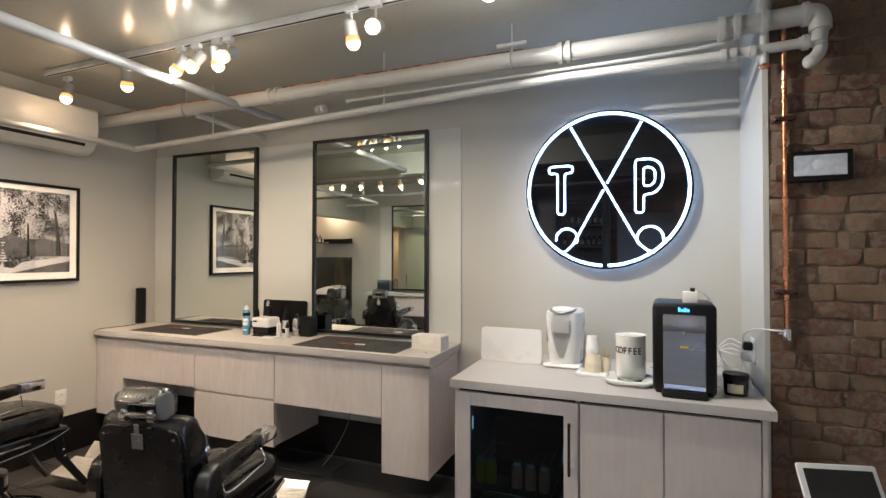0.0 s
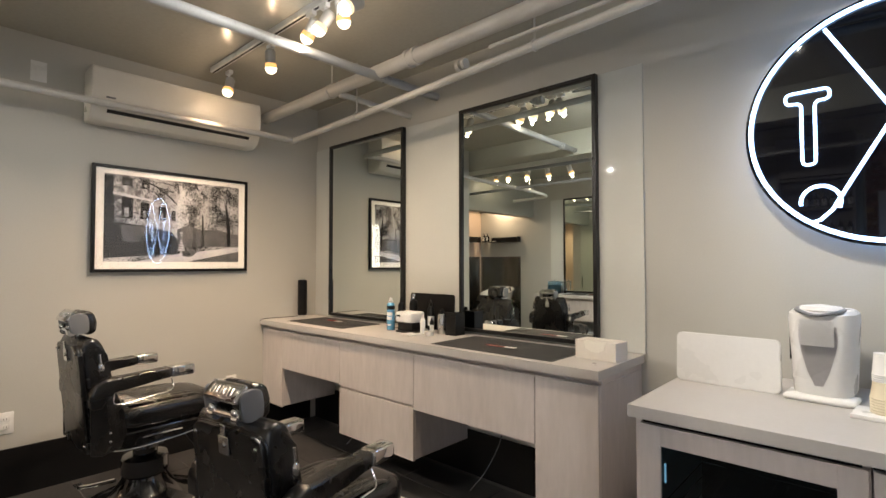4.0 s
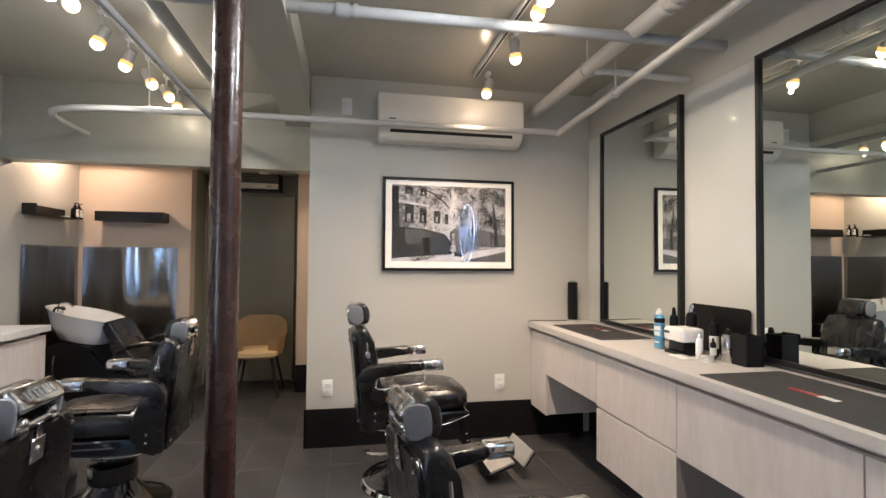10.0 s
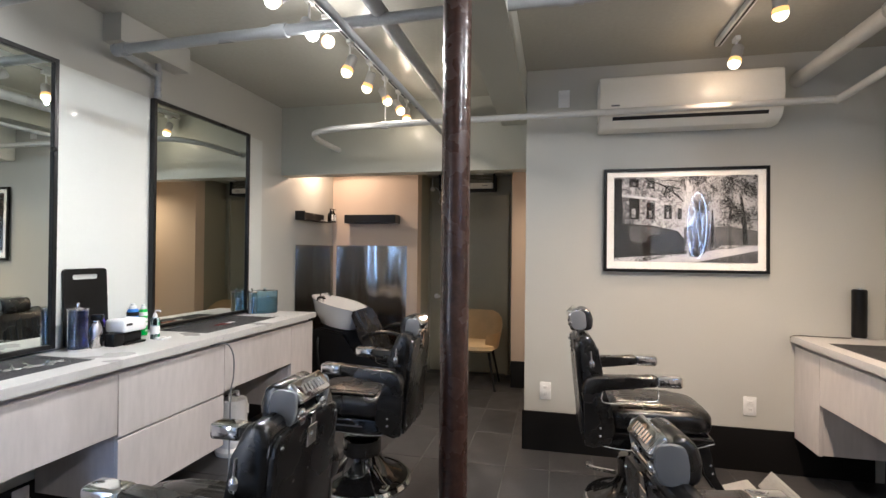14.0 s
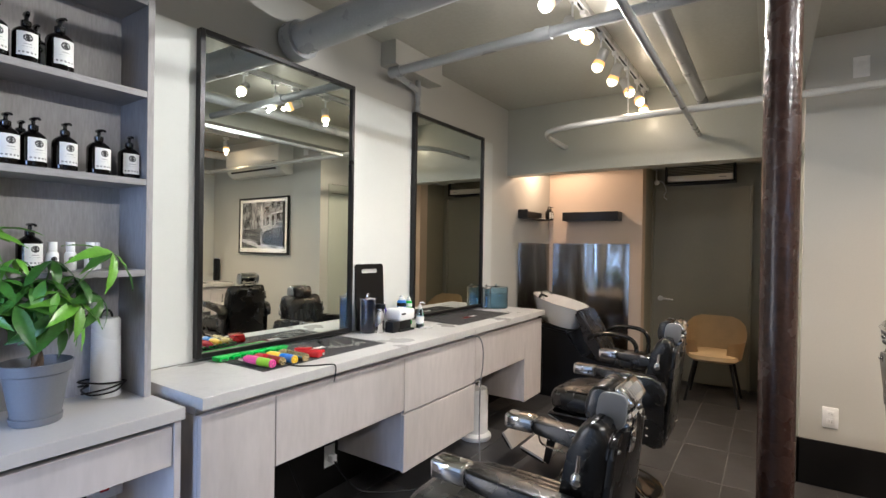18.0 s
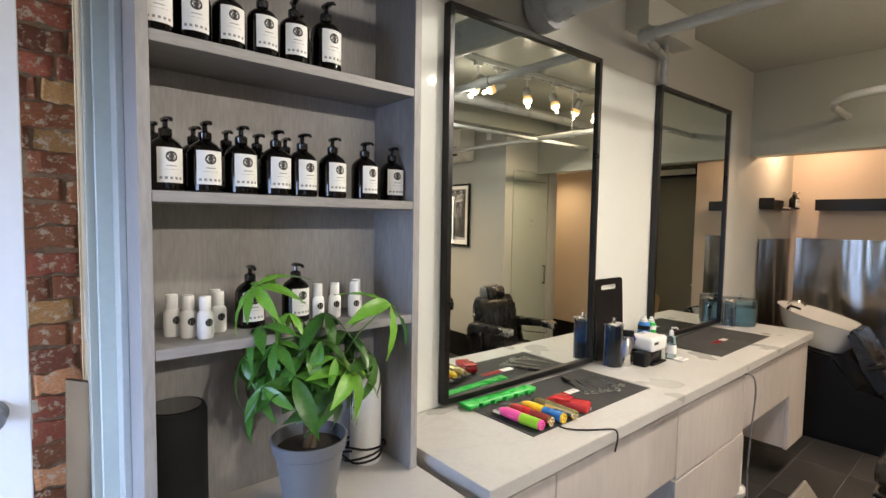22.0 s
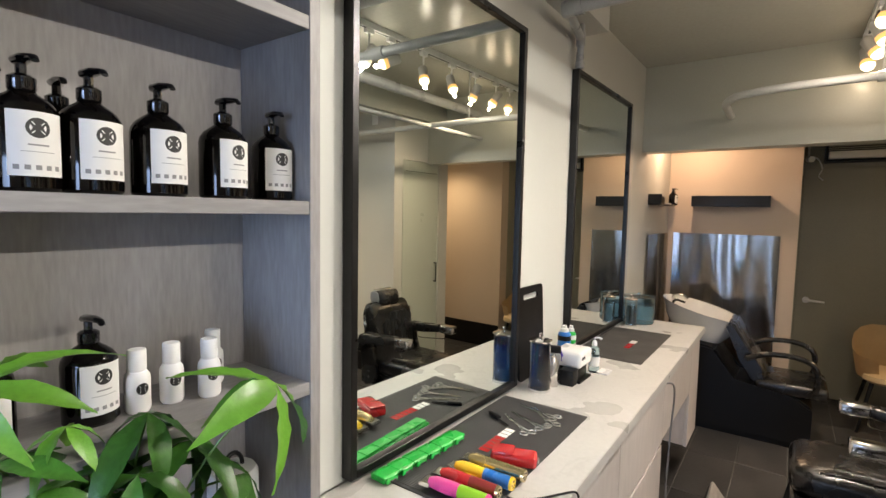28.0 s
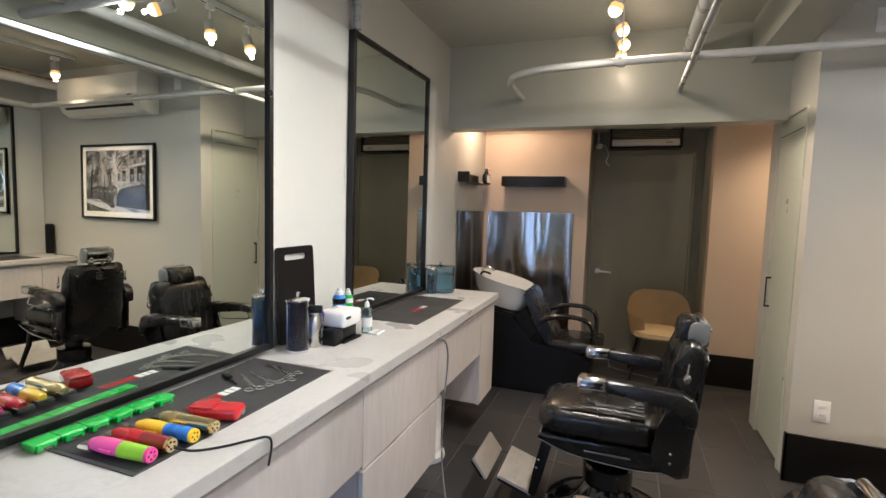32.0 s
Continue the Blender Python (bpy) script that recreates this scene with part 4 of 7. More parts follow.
# tub chair by the door
tb = thing("tub_chair", "tan leather tub chair on black splayed legs", "chair", at(-5.36, 0.31, 0, -90))
bm = bmesh.new()
NSEG, rows = 22, []
for j in range(9):
    f = j / 8
    ring = []
    for i in range(NSEG + 1):
        a = math.radians(-64 + 308 * i / NSEG)
        top = 0.60 + 0.155 * min(1.0, max(0.0, math.sin(a) - 0.18) * 1.5) ** 1.1 - 0.05 * max(0.0, -math.sin(a))
        z = 0.40 + f * (top - 0.40)
        rr = 0.215 + 0.035 * f
        q = (abs(math.cos(a)) ** 3.4 + abs(math.sin(a)) ** 3.4) ** (-1 / 3.4)
        ring.append(bm.verts.new((rr * q * 1.03 * math.cos(a), -0.02 - rr * q * math.sin(a) * 0.88, z)))
    rows.append(ring)
for a, b in zip(rows, rows[1:]):
    for i in range(NSEG):
        bm.faces.new((a[i], a[i + 1], b[i + 1], b[i]))
bmesh.ops.solidify(bm, geom=list(bm.faces), thickness=0.028)
part("shell", bm, M["tan"], tb, "", 60)
bm = bmesh.new()
lathe(bm, [(0.001, 0.37), (0.17, 0.375), (0.205, 0.40), (0.20, 0.435), (0.165, 0.452), (0.001, 0.458)], 36, close=False)
for v in bm.verts:
    h = max(1e-5, math.hypot(v.co.x, v.co.y))
    q = ((abs(v.co.x) / h) ** 3.4 + (abs(v.co.y) / h) ** 3.4) ** (-1 / 3.4)
    v.co.x, v.co.y = v.co.x * q, 0.02 + v.co.y * q * 1.05
part("seat", bm, M["tan"], tb)
for sx in (-1, 1):
    for sy in (-1, 1):
        part("leg", sweep(bmesh.new(), [(sx * 0.14, sy * 0.13, 0.385), (sx * 0.215, sy * 0.20, 0.0)], [0.015, 0.010], 10), M["black_metal"], tb)


# wall air conditioners
def aircon(m, w, label):
    t = thing("wall_air_conditioner", label, "air conditioner", m)
    prof = [(0.0, 0.0), (0.10, -0.005), (0.165, 0.03), (0.195, 0.085), (0.205, 0.17), (0.20, 0.31), (0.185, 0.322), (0.0, 0.322)]
    bm = outline(bmesh.new(), prof, w, "x", 0)
    bmesh.ops.bevel(bm, geom=list(bm.edges), offset=0.006, segments=2, affect="EDGES")
    part("casing", bm, M["ac_white"], t)
    bm = bmesh.new()
    box(bm, 0.03, w - 0.03, 0.2045, 0.2068, 0.108, 0.112)
    part("panel_seam", bm, M["dark"], t, "thin dark seam")
    bm = outline(bmesh.new(), [(0.172, 0.046), (0.1755, 0.0445), (0.1875, 0.066), (0.184, 0.068)], w - 0.16, "x", 0.08)
    part("air_outlet", bm, M["dark"], t, "dark outlet slot")
    bm = outline(bmesh.new(), [(0.130, 0.006), (0.134, 0.003), (0.178, 0.0455), (0.174, 0.0475)], w - 0.17, "x", 0.085)
    part("louvre", bm, M["ac_white"], t)
    part("indicator", cuboid(w - 0.12, w - 0.07, 0.204, 0.207, 0.13, 0.14), M["grey_plastic"], t)
    return t


aircon(pose(W_X, 2.42, 2.182, 0, 0, -90), 1.055, "white wall-mounted split air conditioner above the picture")
ac2 = thing("boxed_air_conditioner", "white air conditioner set in a dark box over the grey door", "air conditioner", at(-5.90, -0.19, 2.06))
for nm, b in (("box_floor", (0, 0.21, 0, 0.63, 0, 0.012)), ("box_side", (0, 0.21, 0, 0.014, 0.012, 0.178)), ("box_side", (0, 0.21, 0.616, 0.63, 0.012, 0.178))):
    part(nm, cuboid(*b, 0.001), M["black_plastic"], ac2, "dark brown boxing")
# the casing's shade above the white panel is put into this black colour
part("body", cuboid(0, 0.15, 0.016, 0.614, 0.014, 0.176), M["black_plastic"], ac2)
part("front_panel", cuboid(0.151, 0.20, 0.022, 0.608, 0.020, 0.082, 0.006, 2), M["ac_white"], ac2, "white lower panel")
for k in range(5):
    part("grille_slat", cuboid(0.151, 0.185, 0.022, 0.608, 0.094 + k * 0.016, 0.099 + k * 0.016), M["door_grey"], ac2)
part("maker_mark", cuboid(0.2002, 0.2012, 0.49, 0.55, 0.045, 0.053), M["grey_plastic"], ac2)
solid("smoke_detector", lathe(bmesh.new(), [(0.0, 0.0), (0.042, 0.0), (0.05, -0.012), (0.046, -0.03), (0.0, -0.034)][::-1], 24, close=False), M["white"], "small round white smoke detector on the low ceiling", "smoke detector", at(-5.55, 0.30, 2.24))

# framed photograph
pc = thing("framed_photograph", "black framed photograph of a tree-lined town street with white mount", "picture", pose(W_X + 0.011, 1.411, 1.253, 0, -0.5, 0.3))
PW, PH = 1.0, 0.687
for b in ((0, 0.024, 0, 0.02, 0, PH), (0, 0.024, PW - 0.02, PW, 0, PH), (0, 0.024, 0.02, PW - 0.02, 0, 0.02), (0, 0.024, 0.02, PW - 0.02, PH - 0.02, PH)):
    part("frame_bar", cuboid(*b, 0.002), M["black_plastic"], pc)
part("mount", cuboid(0, 0.012, 0.02, PW - 0.02, 0.02, PH - 0.02), surf("white_mount_card", (0.66, 0.65, 0.62), 0.7, vary=0.02), pc, "white mount card")
px0, px1, pz0, pz1 = 0.066, PW - 0.066, 0.068, PH - 0.055


def print_mat(name, a, b, scale, detail=6.0, lo=0.42, hi=0.58):
    """Printed ink: fine leaf-like speckle over broad masses of light and shade."""
    m, nt, bs_ = nodes_of(name)
    add, link = nt.nodes.new, nt.links.new
    n, wide, mean, r, mx, tc = add("ShaderNodeTexNoise"), add("ShaderNodeTexNoise"), add("ShaderNodeMix"), add("ShaderNodeMapRange"), add("ShaderNodeMix"), add("ShaderNodeTexCoord")
    n.inputs["Scale"].default_value, n.inputs["Detail"].default_value, n.inputs["Roughness"].default_value = scale * 2.6, detail, 0.8
    wide.inputs["Scale"].default_value, wide.inputs["Detail"].default_value = scale * 0.28, 3
    mean.inputs["Factor"].default_value = 0.36
    r.inputs["From Min"].default_value, r.inputs["From Max"].default_value = lo, hi
    mx.data_type = "RGBA"
    mx.inputs["A"].default_value, mx.inputs["B"].default_value = (a, a, a * 1.12, 1), (b, b, b * 1.03, 1)
    link(tc.outputs["Object"], n.inputs["Vector"]), link(tc.outputs["Object"], wide.inputs["Vector"])
    link(n.outputs["Fac"], mean.inputs["A"]), link(wide.outputs["Fac"], mean.inputs["B"])
    link(mean.outputs["Result"], r.inputs["Value"]), link(r.outputs[0], mx.inputs["Factor"]), link(mx.outputs["Result"], bs_.inputs["Base Color"])
    bs_.inputs["Roughness"].default_value, bs_.inputs["Specular IOR Level"].default_value = 0.6, 0.1
    return m


P_TREE = print_mat("print_foliage", 0.008, 0.30, 34, 5.0, 0.47, 0.54)
P_SKY = print_mat("print_pale_trees", 0.02, 0.42, 32, 5.0, 0.465, 0.535)
P_HOUSE = print_mat("print_stone", 0.06, 0.36, 16, 4.0, 0.42, 0.55)
P_DARK = print_mat("print_shade", 0.005, 0.018, 40)
P_ROAD = print_mat("print_pavement", 0.34, 0.46, 30)
P_MID = print_mat("print_grey", 0.02, 0.12, 40, 8.0, 0.36, 0.64)
photo = part("photograph", cuboid(0.012, 0.0135, px0, px1, pz0, pz1), P_SKY, pc, "black and white street photograph")


def on_print(name, pts, mat, layer):
    a = 0.0138 + layer * 0.0003
    bm = outline(bmesh.new(), [(px0 + u * (px1 - px0), pz0 + v * (pz1 - pz0)) for u, v in pts], 0.00025, "x", a)
    part(name, bm, mat, photo)


on_print("printed_house", [(0.0, 0.3), (0.0, 1.0), (0.26, 1.0), (0.50, 0.80), (0.50, 0.32)], P_HOUSE, 0)
on_print("printed_trees", [(0.62, 0.25), (0.58, 0.55), (0.63, 0.75), (0.70, 0.95), (0.80, 0.99), (1.0, 0.97), (1.0, 0.25)], P_TREE, 0)
on_print("printed_trees", [(0.24, 0.98), (0.50, 0.99), (0.52, 0.80), (0.46, 0.68), (0.38, 0.74), (0.30, 0.88)], P_TREE, 1)
on_print("printed_hedge", [(0.50, 0.20), (0.50, 0.40), (0.58, 0.46), (0.66, 0.40), (0.80, 0.42), (1.0, 0.36), (1.0, 0.2)], P_MID, 1)
on_print("printed_shade", [(0.0, 0.04), (0.0, 0.46), (0.30, 0.42), (0.46, 0.36), (0.53, 0.22), (0.52, 0.10)], P_DARK, 2)
on_print("printed_road", [(0.20, 0.0), (0.52, 0.10), (1.0, 0.20), (1.0, 0.14), (0.58, 0.0)], P_ROAD, 3)
on_print("printed_kerb", [(0.58, 0.0), (1.0, 0.14), (1.0, 0.0)], P_MID, 3)
on_print("printed_porch", [(0.0, 0.44), (0.0, 0.98), (0.055, 0.98), (0.065, 0.46)], P_DARK, 3)
for u, v, w_, h_ in ((0.11, 0.50, 0.075, 0.25), (0.235, 0.50, 0.06, 0.20), (0.36, 0.50, 0.055, 0.17), (0.11, 0.88, 0.07, 0.10), (0.24, 0.86, 0.055, 0.10), (0.455, 0.50, 0.03, 0.13)):
    on_print("printed_window", [(u, v), (u, v + h_), (u + w_, v + h_ * 0.96), (u + w_, v)], P_DARK, 3)
    on_print("printed_sash", [(u + 0.018, v + 0.02), (u + 0.018, v + h_ * 0.5), (u + w_ * 0.62, v + h_ * 0.5), (u + w_ * 0.62, v + 0.02)], P_HOUSE, 4)
for k in range(8):
    on_print("printed_step", [(0.50 + k * 0.006, 0.14 + k * 0.03), (0.50 + k * 0.006, 0.155 + k * 0.03), (0.56 - k * 0.006, 0.155 + k * 0.03), (0.56 - k * 0.006, 0.14 + k * 0.03)], P_ROAD, 4)
for pts in ([(0.22, 0.99), (0.36, 0.90), (0.47, 0.86), (0.47, 0.85), (0.35, 0.885), (0.22, 0.975)], [(0.36, 0.90), (0.46, 0.78), (0.50, 0.70), (0.49, 0.70), (0.44, 0.78), (0.345, 0.89)], [(0.30, 0.955), (0.40, 0.96), (0.52, 0.91), (0.40, 0.95)]):
    on_print("printed_branch", pts, P_DARK, 5)
on_print("printed_trunk", [(0.90, 0.20), (0.895, 0.45), (0.88, 0.75), (0.895, 0.75), (0.925, 0.45), (0.935, 0.20)], P_DARK, 3)
on_print("printed_trunk", [(0.685, 0.20), (0.69, 0.60), (0.70, 0.60), (0.71, 0.20)], P_DARK, 3)
on_print("printed_stoop", [(0.12, 0.24), (0.11, 0.42), (0.34, 0.41), (0.33, 0.30), (0.29, 0.33), (0.25, 0.30), (0.24, 0.24), (0.20, 0.22)], P_MID, 4)
on_print("printed_cornice", [(0.055, 0.77), (0.30, 0.72), (0.30, 0.745), (0.055, 0.80)], P_ROAD, 5)
on_print("printed_bush", [(0.54, 0.07), (0.53, 0.15), (0.58, 0.22), (0.64, 0.19), (0.65, 0.12), (0.60, 0.06)], P_TREE, 4)
pane = part("glazing", cuboid(0.0185, 0.020, 0.02, PW - 0.02, 0.02, PH - 0.02), glass("picture_glass", (0.97, 0.98, 0.985), 0.0, 1.5), pc, "clear picture glass", None)
pane.visible_shadow = False

# round light sign
sg = thing("neon_sign", "round black acrylic sign with white neon tubes, lit", "neon sign", at(-0.121, N_Y, 1.824))
NEON = plain("neon_tube_glow", (0.9, 0.93, 1.0), 0.3, emit=(0.34, 0.57, 1.0), strength=9.0)
HALO = plain("added_halo_glow", (0.8, 0.9, 1.0), 0.4, emit=(0.35, 0.55, 1.0), strength=8.0)
bm = bmesh.new()
rod(bm, (0, -0.062, 0), (0, -0.045, 0), 0.459, 96)
dsc = part("disc", bm, plain("black_acrylic", (0.003, 0.003, 0.004), 0.03), sg, "glossy black acrylic disc")
for a in range(4):
    part("standoff", rod(bmesh.new(), (0.33 * math.cos(a * 1.57 + 0.78), -0.045, 0.33 * math.sin(a * 1.57 + 0.78)), (0.33 * math.cos(a * 1.57 + 0.78), 0, 0.33 * math.sin(a * 1.57 + 0.78)), 0.01, 10), M["chrome"], dsc)
# unseen glowing ring, added to throw the bluish halo round the disc
part("added_halo_ring", sweep(bmesh.new(), [(0.425 * math.cos(a), -0.037, 0.425 * math.sin(a)) for a in np.linspace(0, 2 * math.pi, 73)], 0.007, 8, False, up=(0, 1, 0)), HALO, dsc, "glowing ring added behind the disc for its bluish halo")
TY, TR = -0.072, 0.0060


def rounded_path(pts, r):
    """A closed path with its corners cut round."""
    p, out = [Vector(q) for q in pts[:-1]], []
    for i in range(len(p)):
        a, b, c = p[i - 1], p[i], p[(i + 1) % len(p)]
        u, v = (a - b), (c - b)
        k = min(r, u.length * 0.45, v.length * 0.45)
        u, v = b + u.normalized() * k, b + v.normalized() * k
        out += [u * (1 - t) ** 2 + b * 2 * t * (1 - t) + v * t * t for t in (0, 0.25, 0.5, 0.75, 1)]
    return out + [out[0]]


def tube(pts, r=TR, nm="neon_tube"):
    part(nm, sweep(bmesh.new(), [(u, TY, v) for u, v in pts], r, 10, up=(0, 1, 0)), NEON, sg)



tube([(0.438 * math.sin(math.radians(a)), -0.438 * math.cos(math.radians(a))) for a in np.linspace(2.2, 357.8, 96)], 0.0080)

tube([(-0.190, 0.372), (0.150, -0.262), (0.185, -0.318), (0.225, -0.352), (0.262, -0.362)])
tube([(0.196, 0.372), (0.012, 0.035)])
tube([(-0.008, -0.002), (-0.150, -0.262), (-0.178, -0.315), (-0.215, -0.352), (-0.235, -0.360)])
tube([(0.238 + 0.068 * math.cos(math.radians(a)), -0.286 + 0.068 * math.sin(math.radians(a))) for a in np.linspace(205, -10, 18)])
tube([(-0.215 + 0.061 * math.cos(math.radians(a)), -0.284 + 0.061 * math.sin(math.radians(a))) for a in np.linspace(-25, 190, 18)])
tube(rounded_path([(-0.318, 0.148), (-0.318, 0.106), (-0.268, 0.106), (-0.268, -0.138), (-0.226, -0.138), (-0.226, 0.106), (-0.180, 0.106), (-0.180, 0.148), (-0.318, 0.148)], 0.02), 0.0052)
tube(rounded_path([(0.162, 0.160), (0.162, -0.140), (0.206, -0.140), (0.206, -0.038), (0.255, -0.036), (0.296, 0.0), (0.308, 0.062), (0.296, 0.125), (0.255, 0.158), (0.162, 0.160)], 0.026), 0.0052)
tube(rounded_path([(0.206, 0.115), (0.206, 0.008), (0.245, 0.010), (0.264, 0.035), (0.266, 0.085), (0.248, 0.112), (0.206, 0.115)], 0.02), 0.0050)

# doors
cd = thing("closet_door", "pale grey-green flush closet door with a black pull, shut", "door", at(-4.50, 0.905, 0))
part("leaf", cuboid(0.0, 0.525, 0, 0.035, 0.012, 2.057, 0.002), M["door"], cd)
part("casing", cuboid(0.527, 0.56, -0.022, 0.05, 0, 2.06, 0.002), M["door"], cd)
part("gap", cuboid(0.02, 0.50, -0.0022, -0.0002, 1.957, 1.961), M["dark"], cd, "dark slot near the top")
bm = bmesh.new()
box(bm, 0.042, 0.054, -0.03, -0.022, 0.86, 1.06, 0.002)
box(bm, 0.042, 0.054, -0.03, 0.0, 0.86, 0.872), box(bm, 0.042, 0.054, -0.03, 0.0, 1.048, 1.06)
part("pull", bm, M["black_metal"], cd, "black bar pull")
gd = thing("grey_door", "grey painted steel door with a lever handle, shut", "door", pose(-5.888, -0.32, 0, 0, 0, 90))
part("leaf", cuboid(0.0, 0.88, -0.012, 0.012, 0.01, 2.02, 0.002), M["door_grey"], gd)
for b in ((-0.018, -0.002), (0.882, 0.90)):
    part("jamb", cuboid(b[0], b[1], -0.04, 0.012, 0.0, 2.035), M["door_grey"], gd)
bm = bmesh.new()
rod(bm, (0.075, -0.012, 0.86), (0.075, -0.022, 0.86), 0.028, 16), rod(bm, (0.075, -0.022, 0.86), (0.075, -0.055, 0.86), 0.009, 10)
sweep(bm, [(0.075, -0.055, 0.86), (0.13, -0.058, 0.86), (0.205, -0.05, 0.854)], [0.012, 0.011, 0.009], 10)
part("lever", bm, M["alu"], gd, "chrome lever handle")

# nook shelves and steel splashbacks
s1 = thing("nook_shelf", "black box shelf on the beige wall", "shelf", at(-5.37, -1.11, 1.668))
part("board", cuboid(0.0, 0.15, 0, 0.573, 0, 0.012, 0.001), M["black_metal"], s1)
part("front_lip", cuboid(0.15, 0.162, 0, 0.573, 0, 0.09, 0.001), M["black_metal"], s1)
part("end_cheek", cuboid(0.0, 0.15, 0, 0.012, 0.012, 0.09, 0.001), M["black_metal"], s1)
part("end_cheek", cuboid(0.0, 0.15, 0.561, 0.573, 0.012, 0.09, 0.001), M["black_metal"], s1)
s2 = thing("nook_shelf", "black ledge shelf holding a pump bottle", "shelf", at(-4.56, S_Y, 1.665))
part("board", cuboid(-0.58, 0.0, 0, 0.10, 0, 0.012, 0.001), M["black_metal"], s2)
part("end_cheek", cuboid(-0.012, 0.0, 0.0, 0.10, 0.012, 0.085, 0.001), M["black_metal"], s2)
part("back_lip", cuboid(-0.58, -0.012, 0, 0.008, 0.012, 0.085, 0.001), M["black_metal"], s2)


def wavy(w, z0, z1, axis):
    """A thin steel sheet, slightly buckled."""
    bm, nx, nz = bmesh.new(), 64, 14
    g = [[None] * (nz + 1) for _ in range(nx + 1)]
    for i in range(nx + 1):
        for j in range(nz + 1):
            u, v = w * i / nx, z0 + (z1 - z0) * j / nz
            d = 0.010 + 0.0045 * math.sin(u * 17 + 1.1 * math.sin(v * 3.0)) + 0.0022 * math.sin(u * 31 + 0.8 * math.sin(v * 4.1) + 1)
            g[i][j] = bm.verts.new((u, d, v))
    for i in range(nx):
        for j in range(nz):
            bm.faces.new((g[i][j], g[i + 1][j], g[i + 1][j + 1], g[i][j + 1]))
    bmesh.ops.solidify(bm, geom=list(bm.faces), thickness=0.0015)
    return bm


solid("steel_splashback", wavy(0.81, 0.28, 1.432, "x"), M["steel"], "buckled stainless steel splashback sheet behind the basin", "splashback", pose(-5.37, -0.455, 0, 0, 0, -90), smooth=60)
solid("steel_splashback", wavy(0.82, 0.28, 1.428, "x"), M["steel"], "buckled stainless steel splashback sheet beside the basin", "splashback", pose(-5.37, S_Y + 0.002, 0, 0, 0, 0), smooth=60)


# wall plates
def wall_plate(m, kind, label):
    t = thing(kind, label, "outlet" if kind == "power_outlet" else "switch", m, "wall plates")
    part("plate", cuboid(-0.038, 0.038, 0, 0.006, -0.06, 0.06, 0.003, 2), M["white"], t)
    if kind == "power_outlet":
        for z in (-0.022, 0.022):
            s = part("socket", cuboid(-0.017, 0.017, 0.006, 0.0085, z - 0.015, z + 0.015, 0.004, 2), M["white"], t)
            bm = bmesh.new()
            for u in (-0.006, 0.006):
                box(bm, u - 0.001, u + 0.001, 0.0083, 0.0089, z - 0.004, z + 0.006)
            part("slots", bm, M["dark"], s)
    else:
        part("rocker", cuboid(-0.016, 0.016, 0.006, 0.010, -0.033, 0.033, 0.002), M["white"], t)


for y, z in ((1.035, 0.415), (2.31, 0.41)):
    wall_plate(pose(W_X, y, z, 0, 0, -90), "power_outlet", "white double power outlet on the pale wall")
wall_plate(pose(W_X, 1.143, 2.44, 0, 0, -90), "wall_switch", "white blank wall plate near the ceiling")

